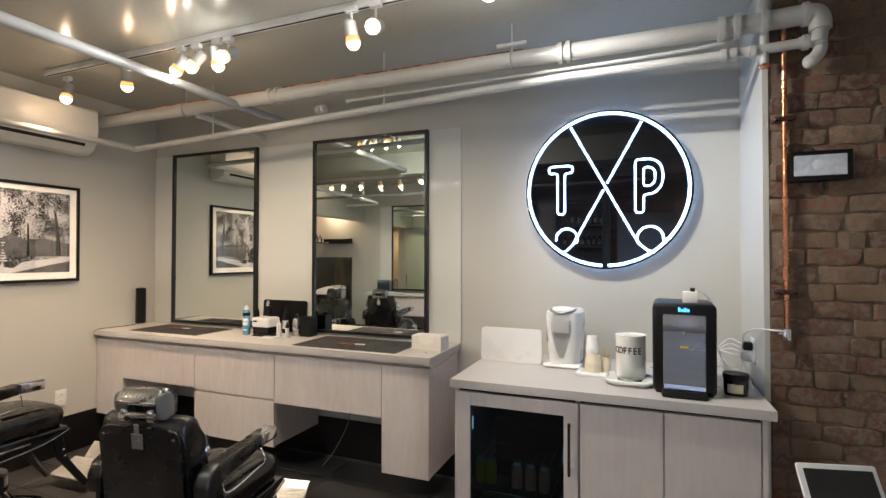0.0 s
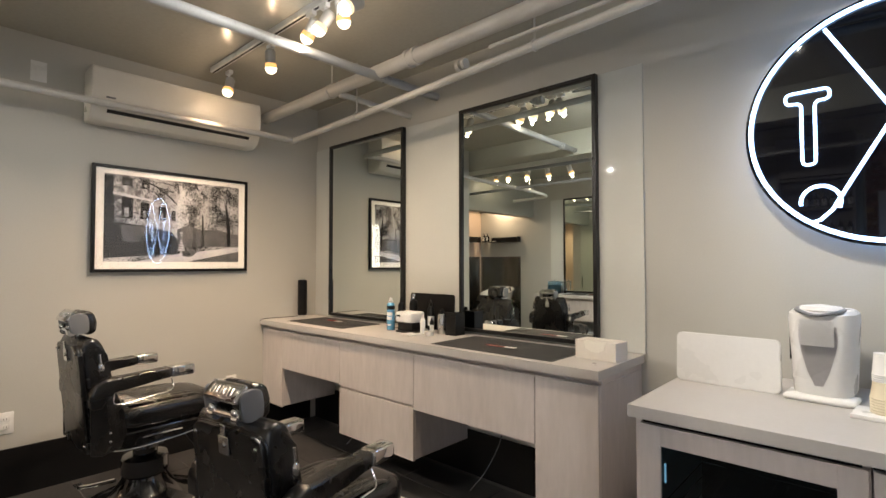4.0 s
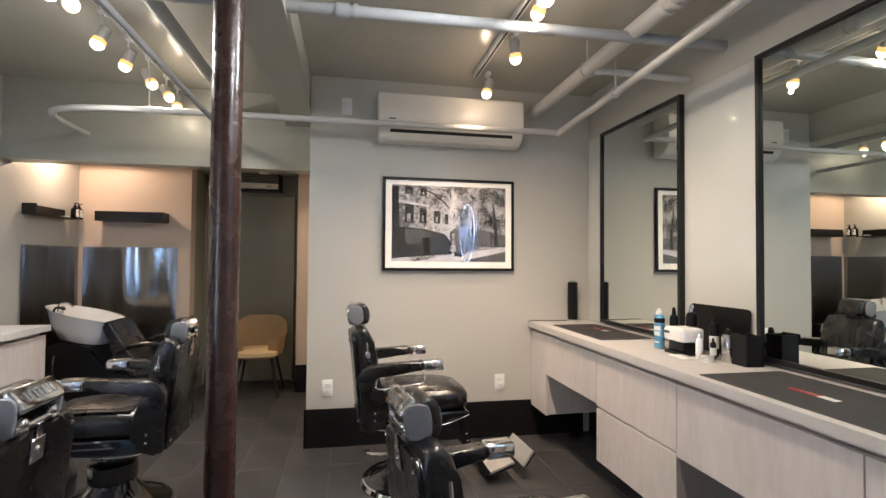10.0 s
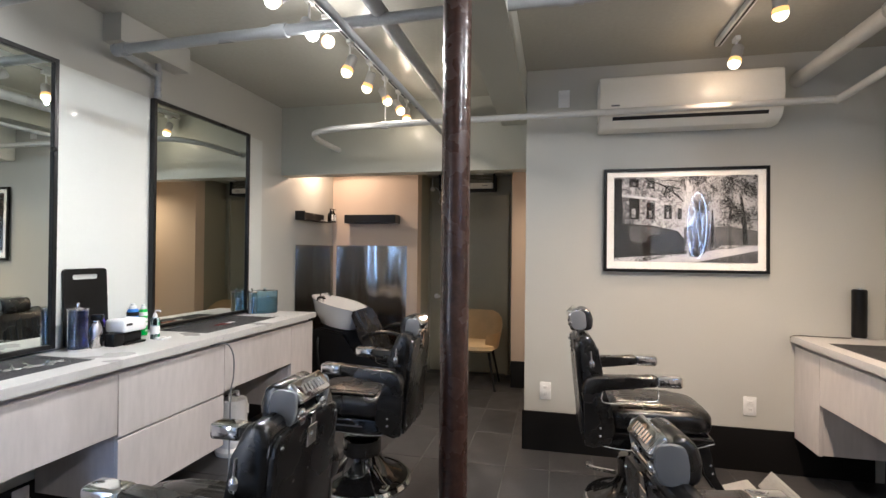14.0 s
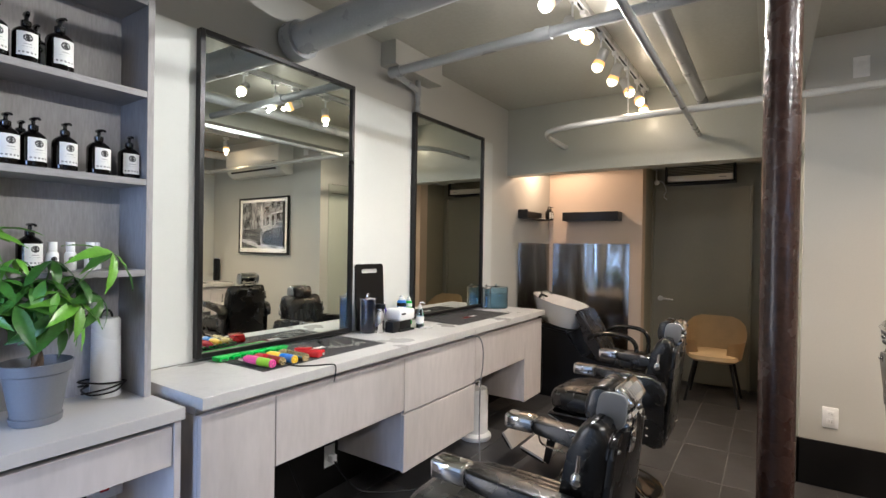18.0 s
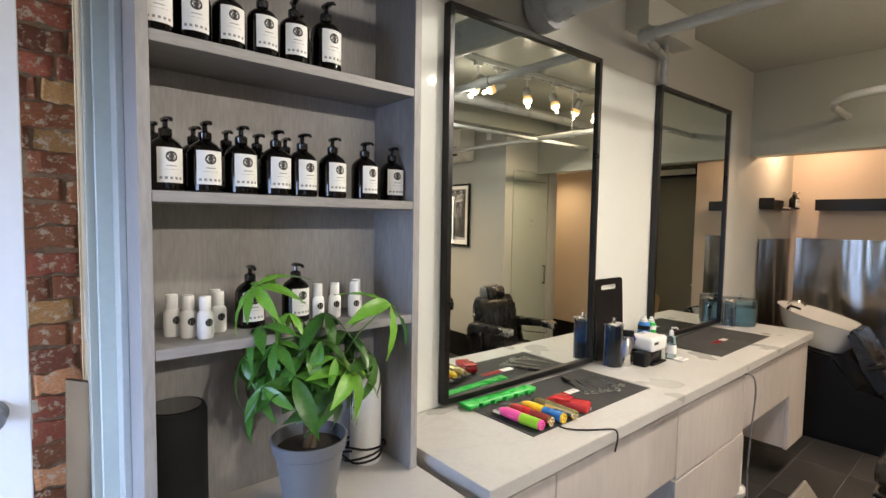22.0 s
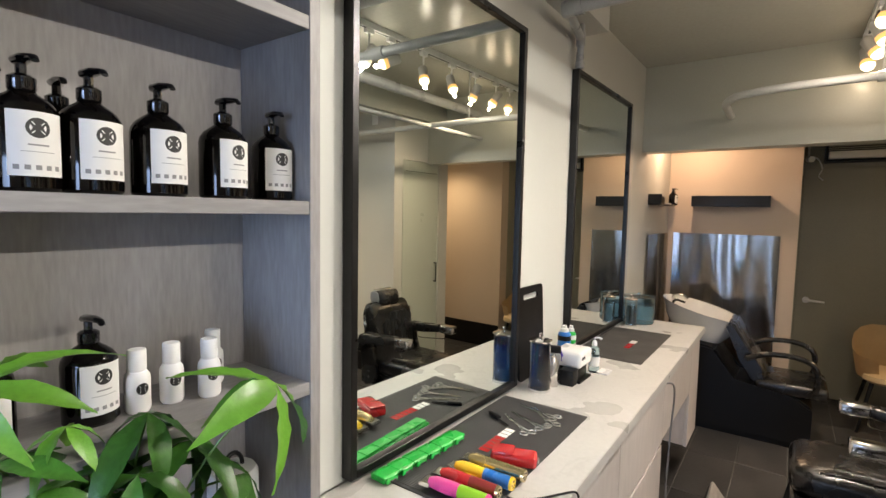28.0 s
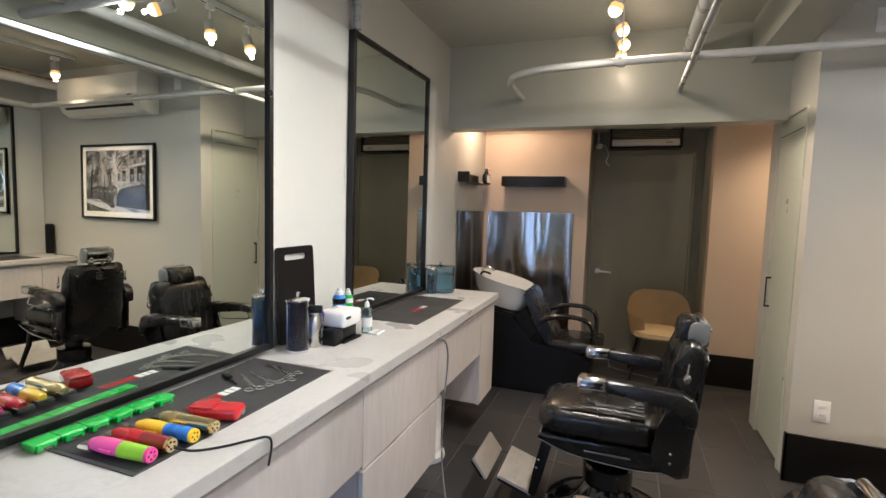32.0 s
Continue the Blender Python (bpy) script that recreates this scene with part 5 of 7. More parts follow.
# ---- things on the worktops and shelves ----
T = dict(
    amber=surf("dark_amber_bottle", (0.0022, 0.0016, 0.0014), 0.07, vary=0.1, rough_vary=0.02, spec=0.4),
    label=surf("white_paper_label", (0.76, 0.76, 0.74), 0.5, vary=0.02),
    ink=plain("black_ink", (0.015, 0.015, 0.015), 0.5),
    grey_ink=plain("grey_ink", (0.25, 0.25, 0.25), 0.5),
    red=surf("glossy_red_plastic", (0.50, 0.02, 0.025), 0.22, vary=0.06, coat=0.4),
    red_metal=surf("red_metal", (0.42, 0.06, 0.06), 0.28, metal=0.5, vary=0.06),
    pink=surf("pink_plastic", (0.80, 0.07, 0.32), 0.3, vary=0.04, coat=0.3),
    lime=surf("lime_plastic", (0.30, 0.60, 0.03), 0.35, vary=0.04),
    green=surf("green_plastic", (0.01, 0.45, 0.06), 0.3, vary=0.06),
    yellow=surf("yellow_plastic", (0.85, 0.55, 0.02), 0.3, vary=0.04),
    blue=surf("blue_plastic", (0.03, 0.20, 0.60), 0.3, vary=0.04),
    pale_blue=surf("pale_blue_can", (0.16, 0.42, 0.66), 0.28, metal=0.3, vary=0.06),
    gold=surf("pale_gold_metal", (0.75, 0.60, 0.32), 0.22, metal=0.9, vary=0.05),
    rubber=surf("charcoal_rubber_mat", (0.042, 0.042, 0.044), 0.6, vary=0.08, fine=200, bump=0.1),
    blue_liquid=glass("blue_disinfectant", (0.02, 0.10, 0.34), 0.0, 1.33),
    blue_glass=glass("blue_tinted_plastic", (0.62, 0.80, 0.90), 0.02, 1.3),
    pale_water=glass("pale_blue_water", (0.62, 0.78, 0.88), 0.0, 1.33),
    pot=surf("grey_plastic_pot", (0.135, 0.142, 0.155), 0.5, vary=0.06, fine=200, bump=0.05),
    soil=surf("dark_soil", (0.03, 0.022, 0.016), 0.95, vary=0.4, scale=40, fine=200, bump=1.0),
    bark=surf("braided_trunk_bark", (0.10, 0.065, 0.04), 0.8, vary=0.3, scale=20, fine=120, bump=0.6),
    leaf=surf("green_leaf", (0.045, 0.145, 0.020), 0.36, vary=0.25, scale=18, fine=90, bump=0.25, per_piece=0.35),
    leaf_young=surf("young_green_leaf", (0.13, 0.33, 0.035), 0.36, vary=0.15, scale=18, fine=90, bump=0.2, per_piece=0.25),
    stem=surf("green_leaf_stem", (0.12, 0.22, 0.05), 0.5, vary=0.1),
    steel=surf("brushed_steel_bottle", (0.62, 0.60, 0.57), 0.28, metal=1.0, vary=0.05),
    cardboard=surf("white_card_box", (0.72, 0.68, 0.62), 0.6, vary=0.03),
    tissue=surf("white_paper", (0.80, 0.77, 0.70), 0.8, vary=0.03, fine=120, bump=0.3),
    cream=surf("cream_paper", (0.72, 0.64, 0.48), 0.6, vary=0.03),
)


def patch(bm, r, a0, a1, z0, z1, n=8):
    """A curved sheet on a cylinder of radius r, round the angle that faces +y."""
    top, low = [], []
    for i in range(n + 1):
        a = math.radians(90 + a0 + (a1 - a0) * i / n)
        low.append(bm.verts.new((r * math.cos(a), r * math.sin(a), z0)))
        top.append(bm.verts.new((r * math.cos(a), r * math.sin(a), z1)))
    for i in range(n):
        bm.faces.new((low[i], low[i + 1], top[i + 1], top[i]))
    return bm


def emblem(bm, r, c, rad, n=16):
    """A round patch on a cylinder, centred at height c facing +y."""
    mid = bm.verts.new((0, r, c))
    ring = []
    for i in range(n):
        a = 2 * math.pi * i / n
        u = rad * math.cos(a) / r
        ring.append(bm.verts.new((r * math.sin(u), r * math.cos(u), c + rad * math.sin(a))))
    for i in range(n):
        bm.faces.new((mid, ring[i], ring[(i + 1) % n]))
    return bm


def cross(bm, r, c, s):
    for k in (-1, 1):
        pts = []
        for u, v in ((-s, -s * k), (-s + 0.0012, -s * k), (s, s * k), (s - 0.0012, s * k)):
            pts.append(bm.verts.new((r * math.sin(u / r), r * math.cos(u / r), c + v)))
        bm.faces.new(pts)
    return bm


def pump_bottle(m, label="dark amber pump bottle with a white printed label", group="pump bottles"):
    t = thing("pump_bottle", label, "bottle", m, group)
    R = 0.031
    part("body", lathe(bmesh.new(), [(0.0, 0.0), (R - 0.003, 0.0), (R, 0.004), (R, 0.080), (R - 0.0015, 0.087), (R - 0.006, 0.0945), (R - 0.013, 0.1005), (0.0125, 0.1045), (0.0105, 0.107), (0.0105, 0.110)], 28), T["amber"], t)
    lb = part("label", patch(bmesh.new(), R + 0.0004, -46, 46, 0.016, 0.083), T["label"], t)
    part("emblem", emblem(bmesh.new(), R + 0.0007, 0.066, 0.0105), T["ink"], lb)
    part("emblem_lines", cross(bmesh.new(), R + 0.0009, 0.066, 0.006), T["label"], lb)
    bm = patch(bmesh.new(), R + 0.0007, -16, 16, 0.0475, 0.0492, 4)
    patch(bm, R + 0.0007, -26, 26, 0.041, 0.0416, 4)
    for k in range(5):
        emblem(bm, R + 0.0007, 0.026, 0.0001)
        a0 = -38 + k * 16
        patch(bm, R + 0.0007, a0, a0 + 9, 0.0225, 0.0275, 2)
    part("fine_print", bm, T["grey_ink"], lb)
    part("collar", lathe(bmesh.new(), [(0.0112, 0.107), (0.0120, 0.109), (0.0120, 0.121), (0.0085, 0.124), (0.0055, 0.125)], 16), M["black_gloss"], t)
    bm = rod(bmesh.new(), (0, 0, 0.124), (0, 0, 0.136), 0.0048, 10)
    sweep(bm, [(0, -0.010, 0.138), (0, -0.004, 0.1395), (0, 0.012, 0.1405), (0, 0.027, 0.139), (0, 0.031, 0.1345)], [0.005, 0.0085, 0.0075, 0.0045, 0.0036], 10, True, 0.62)
    part("pump_head", bm, M["black_gloss"], t)
    return t


WHITE_BOTTLE = surf("milky_white_plastic", (0.90, 0.90, 0.89), 0.32, vary=0.02)


def small_bottle(m):
    t = thing("travel_bottle", "small white bottle with a round black emblem", "bottle", m, "white travel bottles")
    part("body", lathe(bmesh.new(), [(0.0, 0.0), (0.0145, 0.0), (0.0168, 0.004), (0.0168, 0.048), (0.0158, 0.054), (0.0125, 0.059), (0.0105, 0.061)], 18), WHITE_BOTTLE, t)
    part("cap", lathe(bmesh.new(), [(0.0115, 0.060), (0.0122, 0.062), (0.0122, 0.088), (0.0112, 0.091), (0.0, 0.091)], 18), WHITE_BOTTLE, t)
    part("emblem", emblem(bmesh.new(), 0.0172, 0.036, 0.0085, 14), T["ink"], t)
    part("emblem_lines", cross(bmesh.new(), 0.0174, 0.036, 0.005), T["label"], t)
    return t


TALL = Matrix.Diagonal((1.04, 1.04, 1.01, 1))
first = pump_bottle(at(-0.434, -1.09, 1.593, 8) @ TALL)
rng = random.Random(5)
for x, y in ((-0.507, -1.09), (-0.58, -1.09), (-0.655, -1.086), (-0.718, -1.086), (-0.796, -1.086), (-0.889, -1.09), (-0.99, -1.115),
             (-0.426, -1.175), (-0.504, -1.17), (-0.573, -1.172), (-0.642, -1.17), (-0.712, -1.172)):
    copy_thing(first, at(x, y, 1.593, rng.uniform(-6, 10)) @ TALL)
for x, y in ((-0.421, -1.09), (-0.488, -1.09), (-0.557, -1.092), (-0.628, -1.09), (-0.700, -1.09), (-0.745, -1.17)):
    copy_thing(first, at(x, y, 1.893, rng.uniform(-8, 14)) @ TALL)
big = copy_thing(first, at(-0.783, -1.095, 1.893, 6))
big.scale = (1.17, 1.17, 1.14)
big["label"] = "large dark amber pump bottle with a white printed label"
for x, y in ((-0.622, -1.165), (-0.735, -1.165)):
    copy_thing(first, at(x, y, 1.284, rng.uniform(-5, 10)) @ TALL)
sb = small_bottle(at(-0.455, -1.165, 1.284, 20))
for x, y, a in ((-0.48, -1.132, 10), (-0.506, -1.102, 14), (-0.546, -1.15, 8), (-0.550, -1.19, 5), (-0.788, -1.15, 0), (-0.836, -1.15, -6), (-0.884, -1.13, -8), (-0.918, -1.18, -6)):
    copy_thing(sb, at(x, y, 1.284, a))
copy_thing(first, at(-5.18, -1.255, 1.677, 0))["label"] = "dark pump bottle on the black ledge shelf"
copy_thing(first, at(-5.255, -1.26, 1.677, 0))["label"] = "dark pump bottle on the black ledge shelf"

# black speaker, white canister
sp = thing("cylinder_speaker", "black fabric cylinder speaker on the worktop", "speaker", at(-0.460, -1.176, 0.845))
part("body", lathe(bmesh.new(), [(0.0, 0.0), (0.062, 0.0), (0.065, 0.004), (0.065, 0.266), (0.060, 0.278), (0.0, 0.278)], 36), surf("black_fabric", (0.006, 0.006, 0.0065), 0.85, vary=0.2, fine=500, bump=0.5), sp)
part("top_panel", lathe(bmesh.new(), [(0.0, 0.2782), (0.053, 0.2782), (0.053, 0.2798), (0.0, 0.2798)], 30), M["black_gloss"], sp)
cn = thing("white_canister", "white upright canister with a black loop handle and cord", "canister", at(-0.955, -1.185, 0.845))
part("body", lathe(bmesh.new(), [(0.0, 0.0), (0.043, 0.0), (0.046, 0.005), (0.043, 0.262), (0.038, 0.27), (0.0, 0.272)], 28), M["white"], cn)
part("loop_handle", sweep(bmesh.new(), [(0.018 * math.cos(a), 0, 0.271 + 0.026 * math.sin(a)) for a in np.linspace(0, math.pi, 12)], 0.004, 8), M["black_plastic"], cn)
bm = bmesh.new()
pts = []
for i in range(60):
    a = i * 0.33
    pts.append((0.062 * math.cos(a) * (1 + 0.15 * math.sin(i * 0.9)) + 0.01, 0.055 * math.sin(a), 0.006 + 0.03 * (0.5 + 0.5 * math.sin(i * 0.21)) + 0.0006 * i))
sweep(bm, pts, 0.0032, 6)
part("coiled_cord", bm, M["black_plastic"], cn, "black coiled cord")

# money tree in a pot
pt = thing("potted_plant", "green money tree with palmate leaves in a grey plastic pot", "plant", at(-0.725, -1.062, 0.845))
part("pot", lathe(bmesh.new(), [(0.0, 0.004), (0.058, 0.0), (0.062, 0.004), (0.064, 0.022), (0.060, 0.024), (0.080, 0.145), (0.086, 0.15), (0.090, 0.178), (0.086, 0.180), (0.080, 0.15), (0.0, 0.148)], 40, close=False), T["pot"], pt)
part("soil", lathe(bmesh.new(), [(0.0, 0.152), (0.05, 0.154), (0.079, 0.150)], 24, close=False), T["soil"], pt)
bm = bmesh.new()
for k in range(3):
    sweep(bm, [(0.009 * math.cos(2.1 * k + z * 30) * (1 - z * 1.2), 0.009 * math.sin(2.1 * k + z * 30) * (1 - z * 1.2), 0.15 + z) for z in np.linspace(0, 0.15, 14)], [0.009 - 0.0003 * i for i in range(14)], 8)
part("braided_trunk", bm, T["bark"], pt)


def leaflet_mesh(length, width, droop, material, name="leaflet"):
    """One pointed leaflet along +x, folded at its midrib, drooping."""
    bm = bmesh.new()
    n, rows = 9, []
    for i in range(n + 1):
        f = i / n
        w = width * (math.sin(math.pi * min(1, f ** 0.86)) ** 1.05) * 0.5 + 0.0006
        x, z = length * (f - 0.15 * droop * f * f), -droop * length * f * f * 0.6
        ripple = 0.0018 * math.sin(i * 2.6)
        rows.append([bm.verts.new((x, -w, z + 0.22 * w + ripple)), bm.verts.new((x, -w * 0.5, z + 0.08 * w)), bm.verts.new((x, 0, z - 0.04 * w)), bm.verts.new((x, w * 0.5, z + 0.08 * w)), bm.verts.new((x, w, z + 0.22 * w - ripple))])
    for a, b in zip(rows, rows[1:]):
        for j in range(4):
            bm.faces.new((a[j], a[j + 1], b[j + 1], b[j]))
    return mesh_of(name, bm, material, 60)


LEAFLETS = [[leaflet_mesh(l, w, d, mt) for l, w, d in ((0.142, 0.037, 0.45), (0.168, 0.043, 0.75), (0.128, 0.035, 0.95), (0.152, 0.040, 1.15))] for mt in (T["leaf"], T["leaf_young"])]
rng = random.Random(11)
# each leaf: where its hub is, the way it faces, size, young
hubs = [((0.135, 0.02, 0.55), 0.6, 0.95, 1), ((-0.15, 0.115, 0.50), 0.5, 1.2, 1), ((0.07, 0.07, 0.355), 0.6, 1.12, 0), ((-0.075, 0.085, 0.35), 0.55, 0.95, 1),
        ((0.11, -0.015, 0.455), 0.7, 0.9, 0), ((0.14, -0.04, 0.385), 0.5, 0.9, 0), ((-0.03, 0.02, 0.475), 0.9, 0.75, 0), ((0.03, -0.02, 0.44), 0.85, 0.8, 0),
        ((-0.08, 0.03, 0.425), 0.75, 0.85, 0), ((0.07, -0.02, 0.395), 0.7, 0.9, 0), ((-0.11, -0.03, 0.40), 0.6, 0.8, 0), ((0.0, -0.07, 0.40), 0.65, 0.8, 0),
        ((0.13, 0.05, 0.34), 0.45, 0.85, 0), ((0.0, 0.06, 0.42), 0.8, 0.85, 0), ((-0.02, 0.09, 0.385), 0.65, 0.7, 1), ((-0.145, 0.06, 0.355), 0.4, 0.75, 0), ((0.05, 0.0, 0.48), 0.85, 0.6, 1),
        ((0.03, 0.05, 0.40), 0.75, 0.95, 0), ((-0.05, 0.0, 0.37), 0.7, 0.95, 0), ((0.09, 0.02, 0.42), 0.7, 0.9, 0), ((-0.03, 0.10, 0.33), 0.45, 0.85, 0), ((0.10, -0.06, 0.37), 0.55, 0.95, 0),
        ((-0.02, 0.075, 0.30), 0.3, 1.0, 0), ((0.035, 0.06, 0.315), 0.35, 0.8, 0), ((-0.075, 0.06, 0.32), 0.35, 0.9, 1)]
for (hx, hy, hz), rise, size, young in hubs:
    hub = Vector((hx, hy, hz))
    start = Vector((hx * 0.08, hy * 0.08, 0.20 + 0.09 * rng.random()))
    mid = (start + hub) / 2 + Vector((0, 0, 0.035))
    stem = part("leaf_stem", sweep(bmesh.new(), curve_points([start, mid, hub], 5), 0.0017, 6), T["stem"], pt)
    out = Vector((hx, hy, 0))
    face = (out.normalized() * (1 - rise) + Vector((0, 0, rise))).normalized() if out.length > 0.01 else Vector((0, 0, 1))
    q = face.to_track_quat("Z", "X").to_matrix().to_4x4()
    n = rng.choice((5, 6, 6, 7))
    for k in range(n):
        a = 2 * math.pi * k / n + rng.uniform(-0.15, 0.15)
        s = size * rng.uniform(0.8, 1.08) * (0.92 + 0.12 * math.sin(a))
        lf = new("leaflet", LEAFLETS[young][rng.randrange(4)])
        lf.parent = stem
        lf.matrix_basis = Matrix.Translation(hub) @ q @ Matrix.Rotation(a, 4, "Z") @ Matrix.Rotation(rng.uniform(0.05, 0.5), 4, "Y") @ Matrix.Diagonal((s, s, s, 1))


# barber mats
def barber_mat(x0, x1, y0, y1, z, logo, flip):
    t = thing("barber_mat", "ribbed charcoal rubber barber mat with a red and white mark", "mat", at((x0 + x1) / 2, (y0 + y1) / 2, z), "barber mats")
    w, d = (x1 - x0) / 2, (y1 - y0) / 2
    sheet = part("sheet", cuboid(-w, w, -d, d, 0.0, 0.003, 0.001), T["rubber"], t)
    bm = bmesh.new()
    n = int(2 * d / 0.0085)
    for k in range(n):
        v = -d + 0.012 + k * (2 * d - 0.024) / (n - 1)
        box(bm, -w + 0.012, w - 0.012, v - 0.002, v + 0.002, 0.0029, 0.0045)
    ribs = part("ribs", bm, T["rubber"], sheet)
    ribs["kind"] = "stuff"
    lx, ly = logo[0] - (x0 + x1) / 2, logo[1] - (y0 + y1) / 2
    for k in range(8):
        u = lx + (k - 4) * 0.023 * flip
        white = k >= 5
        bm = cuboid(u - 0.009, u + 0.009, ly - 0.016, ly + 0.016, 0.0048, 0.0056)
        part("mark_bar", bm, T["label"] if white else T["red"], t, "white printed bar" if white else "red printed bar")
    return t


barber_mat(-2.14, -1.41, -1.262, -0.935, 0.870, (-1.80, -1.10), -1)
barber_mat(-3.62, -2.89, -1.272, -0.935, 0.870, (-3.24, -1.07), -1)
barber_mat(-2.0, -1.26, 2.575, 2.965, 0.870, (-1.645, 2.745), 1)
barber_mat(-3.56, -2.87, 2.62, 2.965, 0.870, (-3.26, 2.84), 1)


# clippers, lying with their caps to the front
def clipper(x, y, turn, mats, label, cord=False):
    t = thing("hair_clipper", label, "clipper", pose(x, y, 0.8938, 0, 0, turn) @ Matrix.Scale(0.92, 4), "hair clippers")
    head, grip, cap = mats
    bm = bmesh.new()
    sweep(bm, [(0, -0.005, 0), (0, 0.075, 0)], [0.0195, 0.0185], 16)
    part("grip", bm, grip, t)
    bm = sweep(bmesh.new(), [(0, -0.098, 0.0), (0, -0.08, 0.002), (0, -0.04, 0.001), (0, -0.004, 0)], [0.014, 0.019, 0.021, 0.0195], 16, True, 0.92)
    hd = part("head", bm, head, t)
    part("blade", cuboid(-0.021, 0.021, -0.118, -0.09, -0.008, 0.004, 0.001), M["chrome"], hd, "steel blade")
    bm = bmesh.new()
    for k in range(10):
        box(bm, -0.0195 + k * 0.0042, -0.0175 + k * 0.0042, -0.124, -0.117, -0.007, -0.001)
    part("blade_teeth", bm, M["chrome"], hd)
    cp = part("end_cap", sweep(bmesh.new(), [(0, 0.075, 0), (0, 0.083, 0)], [0.0188, 0.017], 16), cap, t)
    bm = bmesh.new()
    for k in range(5):
        a = k * 1.2566
        rod(bm, (0.009 * math.cos(a), 0.082, 0.009 * math.sin(a)), (0.009 * math.cos(a), 0.0838, 0.009 * math.sin(a)), 0.0028, 8)
    part("cap_holes", bm, M["dark"], cp)
    part("side_lever", cuboid(0.018, 0.024, -0.055, -0.02, -0.004, 0.003, 0.001), head, t)
    return t


clipper(-1.452, -1.015, 4, (T["pink"], T["lime"], T["pink"]), "pink and lime green hair clipper lying on the mat")
rc = clipper(-1.503, -1.015, 3, (T["red"], T["red_metal"], T["gold"]), "red hair clipper with a gold cap on the mat")
clipper(-1.556, -1.005, 4, (T["yellow"], T["blue"], T["yellow"]), "blue and yellow hair clipper lying on the mat")
clipper(-1.612, -0.998, 2, (T["gold"], T["gold"], T["gold"]), "pale gold hair clipper lying on the mat")
sv = thing("foil_shaver", "glossy red foil shaver case on the mat", "shaver", at(-1.695, -0.995, 0.875, 20))
part("case", cuboid(-0.032, 0.032, -0.065, 0.065, 0, 0.032, 0.011, 3), T["red"], sv)
part("cover", cuboid(-0.029, 0.029, -0.062, 0.0, 0.030, 0.038, 0.004, 2), T["red"], sv)
part("button", cuboid(-0.008, 0.008, 0.066, 0.070, 0.010, 0.020, 0.001), M["chrome"], sv)
cb = sweep(bmesh.new(), curve_points([(-1.503, -0.928, 0.893), (-1.53, -0.90, 0.878), (-1.58, -0.86, 0.8735), (-1.63, -0.825, 0.874), (-1.66, -0.802, 0.872), (-1.665, -0.795, 0.85), (-1.66, -0.80, 0.80)]), 0.003, 6)
bmesh.ops.transform(cb, matrix=(pose(-1.503, -1.015, 0.8938, 0, 0, 3) @ Matrix.Scale(0.92, 4)).inverted(), verts=cb.verts)
part("cord", cb, M["black_plastic"], rc, "thin black cord trailing over the worktop edge")

# clipper guards on a strip
gs = thing("clipper_guards", "row of bright green plastic clipper guards", "clipper guards", at(-1.555, -1.215, 0.8745, -4))
for k in range(6):
    u = -0.145 + k * 0.058
    bm = cuboid(u - 0.0285, u + 0.0285, -0.018, 0.022, 0.012, 0.020, 0.002)
    box(bm, u - 0.02, u + 0.02, 0.018, 0.026, 0.0, 0.018, 0.002)
    g = part("guard", bm, T["green"], gs, "bright green guard")
    bm = bmesh.new()
    for j in range(9):
        box(bm, u - 0.025 + j * 0.0057, u - 0.0225 + j * 0.0057, -0.032, 0.016, 0.0, 0.016)
    part("guard_teeth", bm, T["green"], g)
    part("magnet", cuboid(u - 0.012, u + 0.012, 0.026, 0.029, 0.004, 0.010), M["chrome"], g)


# scissors
POLISHED = surf("polished_scissor_steel", (0.72, 0.72, 0.72), 0.20, metal=1.0, vary=0.03)


def scissors(x, y, turn):
    t = thing("scissors", "steel hairdressing scissors lying on the mat", "scissors", at(x, y, 0.8765, turn), "hairdressing scissors")
    for k in (-1, 1):
        bm = sweep(bmesh.new(), [(0.002 * k, 0.085, 0), (0.003 * k, 0.03, 0), (0.0, 0.0, 0), (0.004 * -k, -0.03, 0), (0.009 * -k, -0.055, 0)], [0.0016, 0.0042, 0.0052, 0.0038, 0.0036], 6, True, 0.6)
        sweep(bm, [(0.016 * -k + 0.0115 * math.cos(a), -0.068 + 0.013 * math.sin(a), 0) for a in np.linspace(0, 2 * math.pi, 17)], 0.0034, 6, False)
        part("blade_and_ring", bm, POLISHED, t)
    part("pivot", rod(bmesh.new(), (0, 0, -0.001), (0, 0, 0.004), 0.0035, 10), M["chrome"], t)


scissors(-1.925, -1.10, 146), scissors(-1.975, -1.085, 158), scissors(-2.035, -1.055, 138), scissors(-2.065, -1.085, 166)
hb = thing("small_brush", "small black neck comb lying on the mat", "comb", at(-1.93, -1.19, 0.8752, 62))
part("body", cuboid(-0.028, 0.028, -0.009, 0.009, 0, 0.014, 0.003, 2), M["black_plastic"], hb)
part("handle", cuboid(0.028, 0.085, -0.004, 0.004, 0.002, 0.008, 0.002), M["black_plastic"], hb)


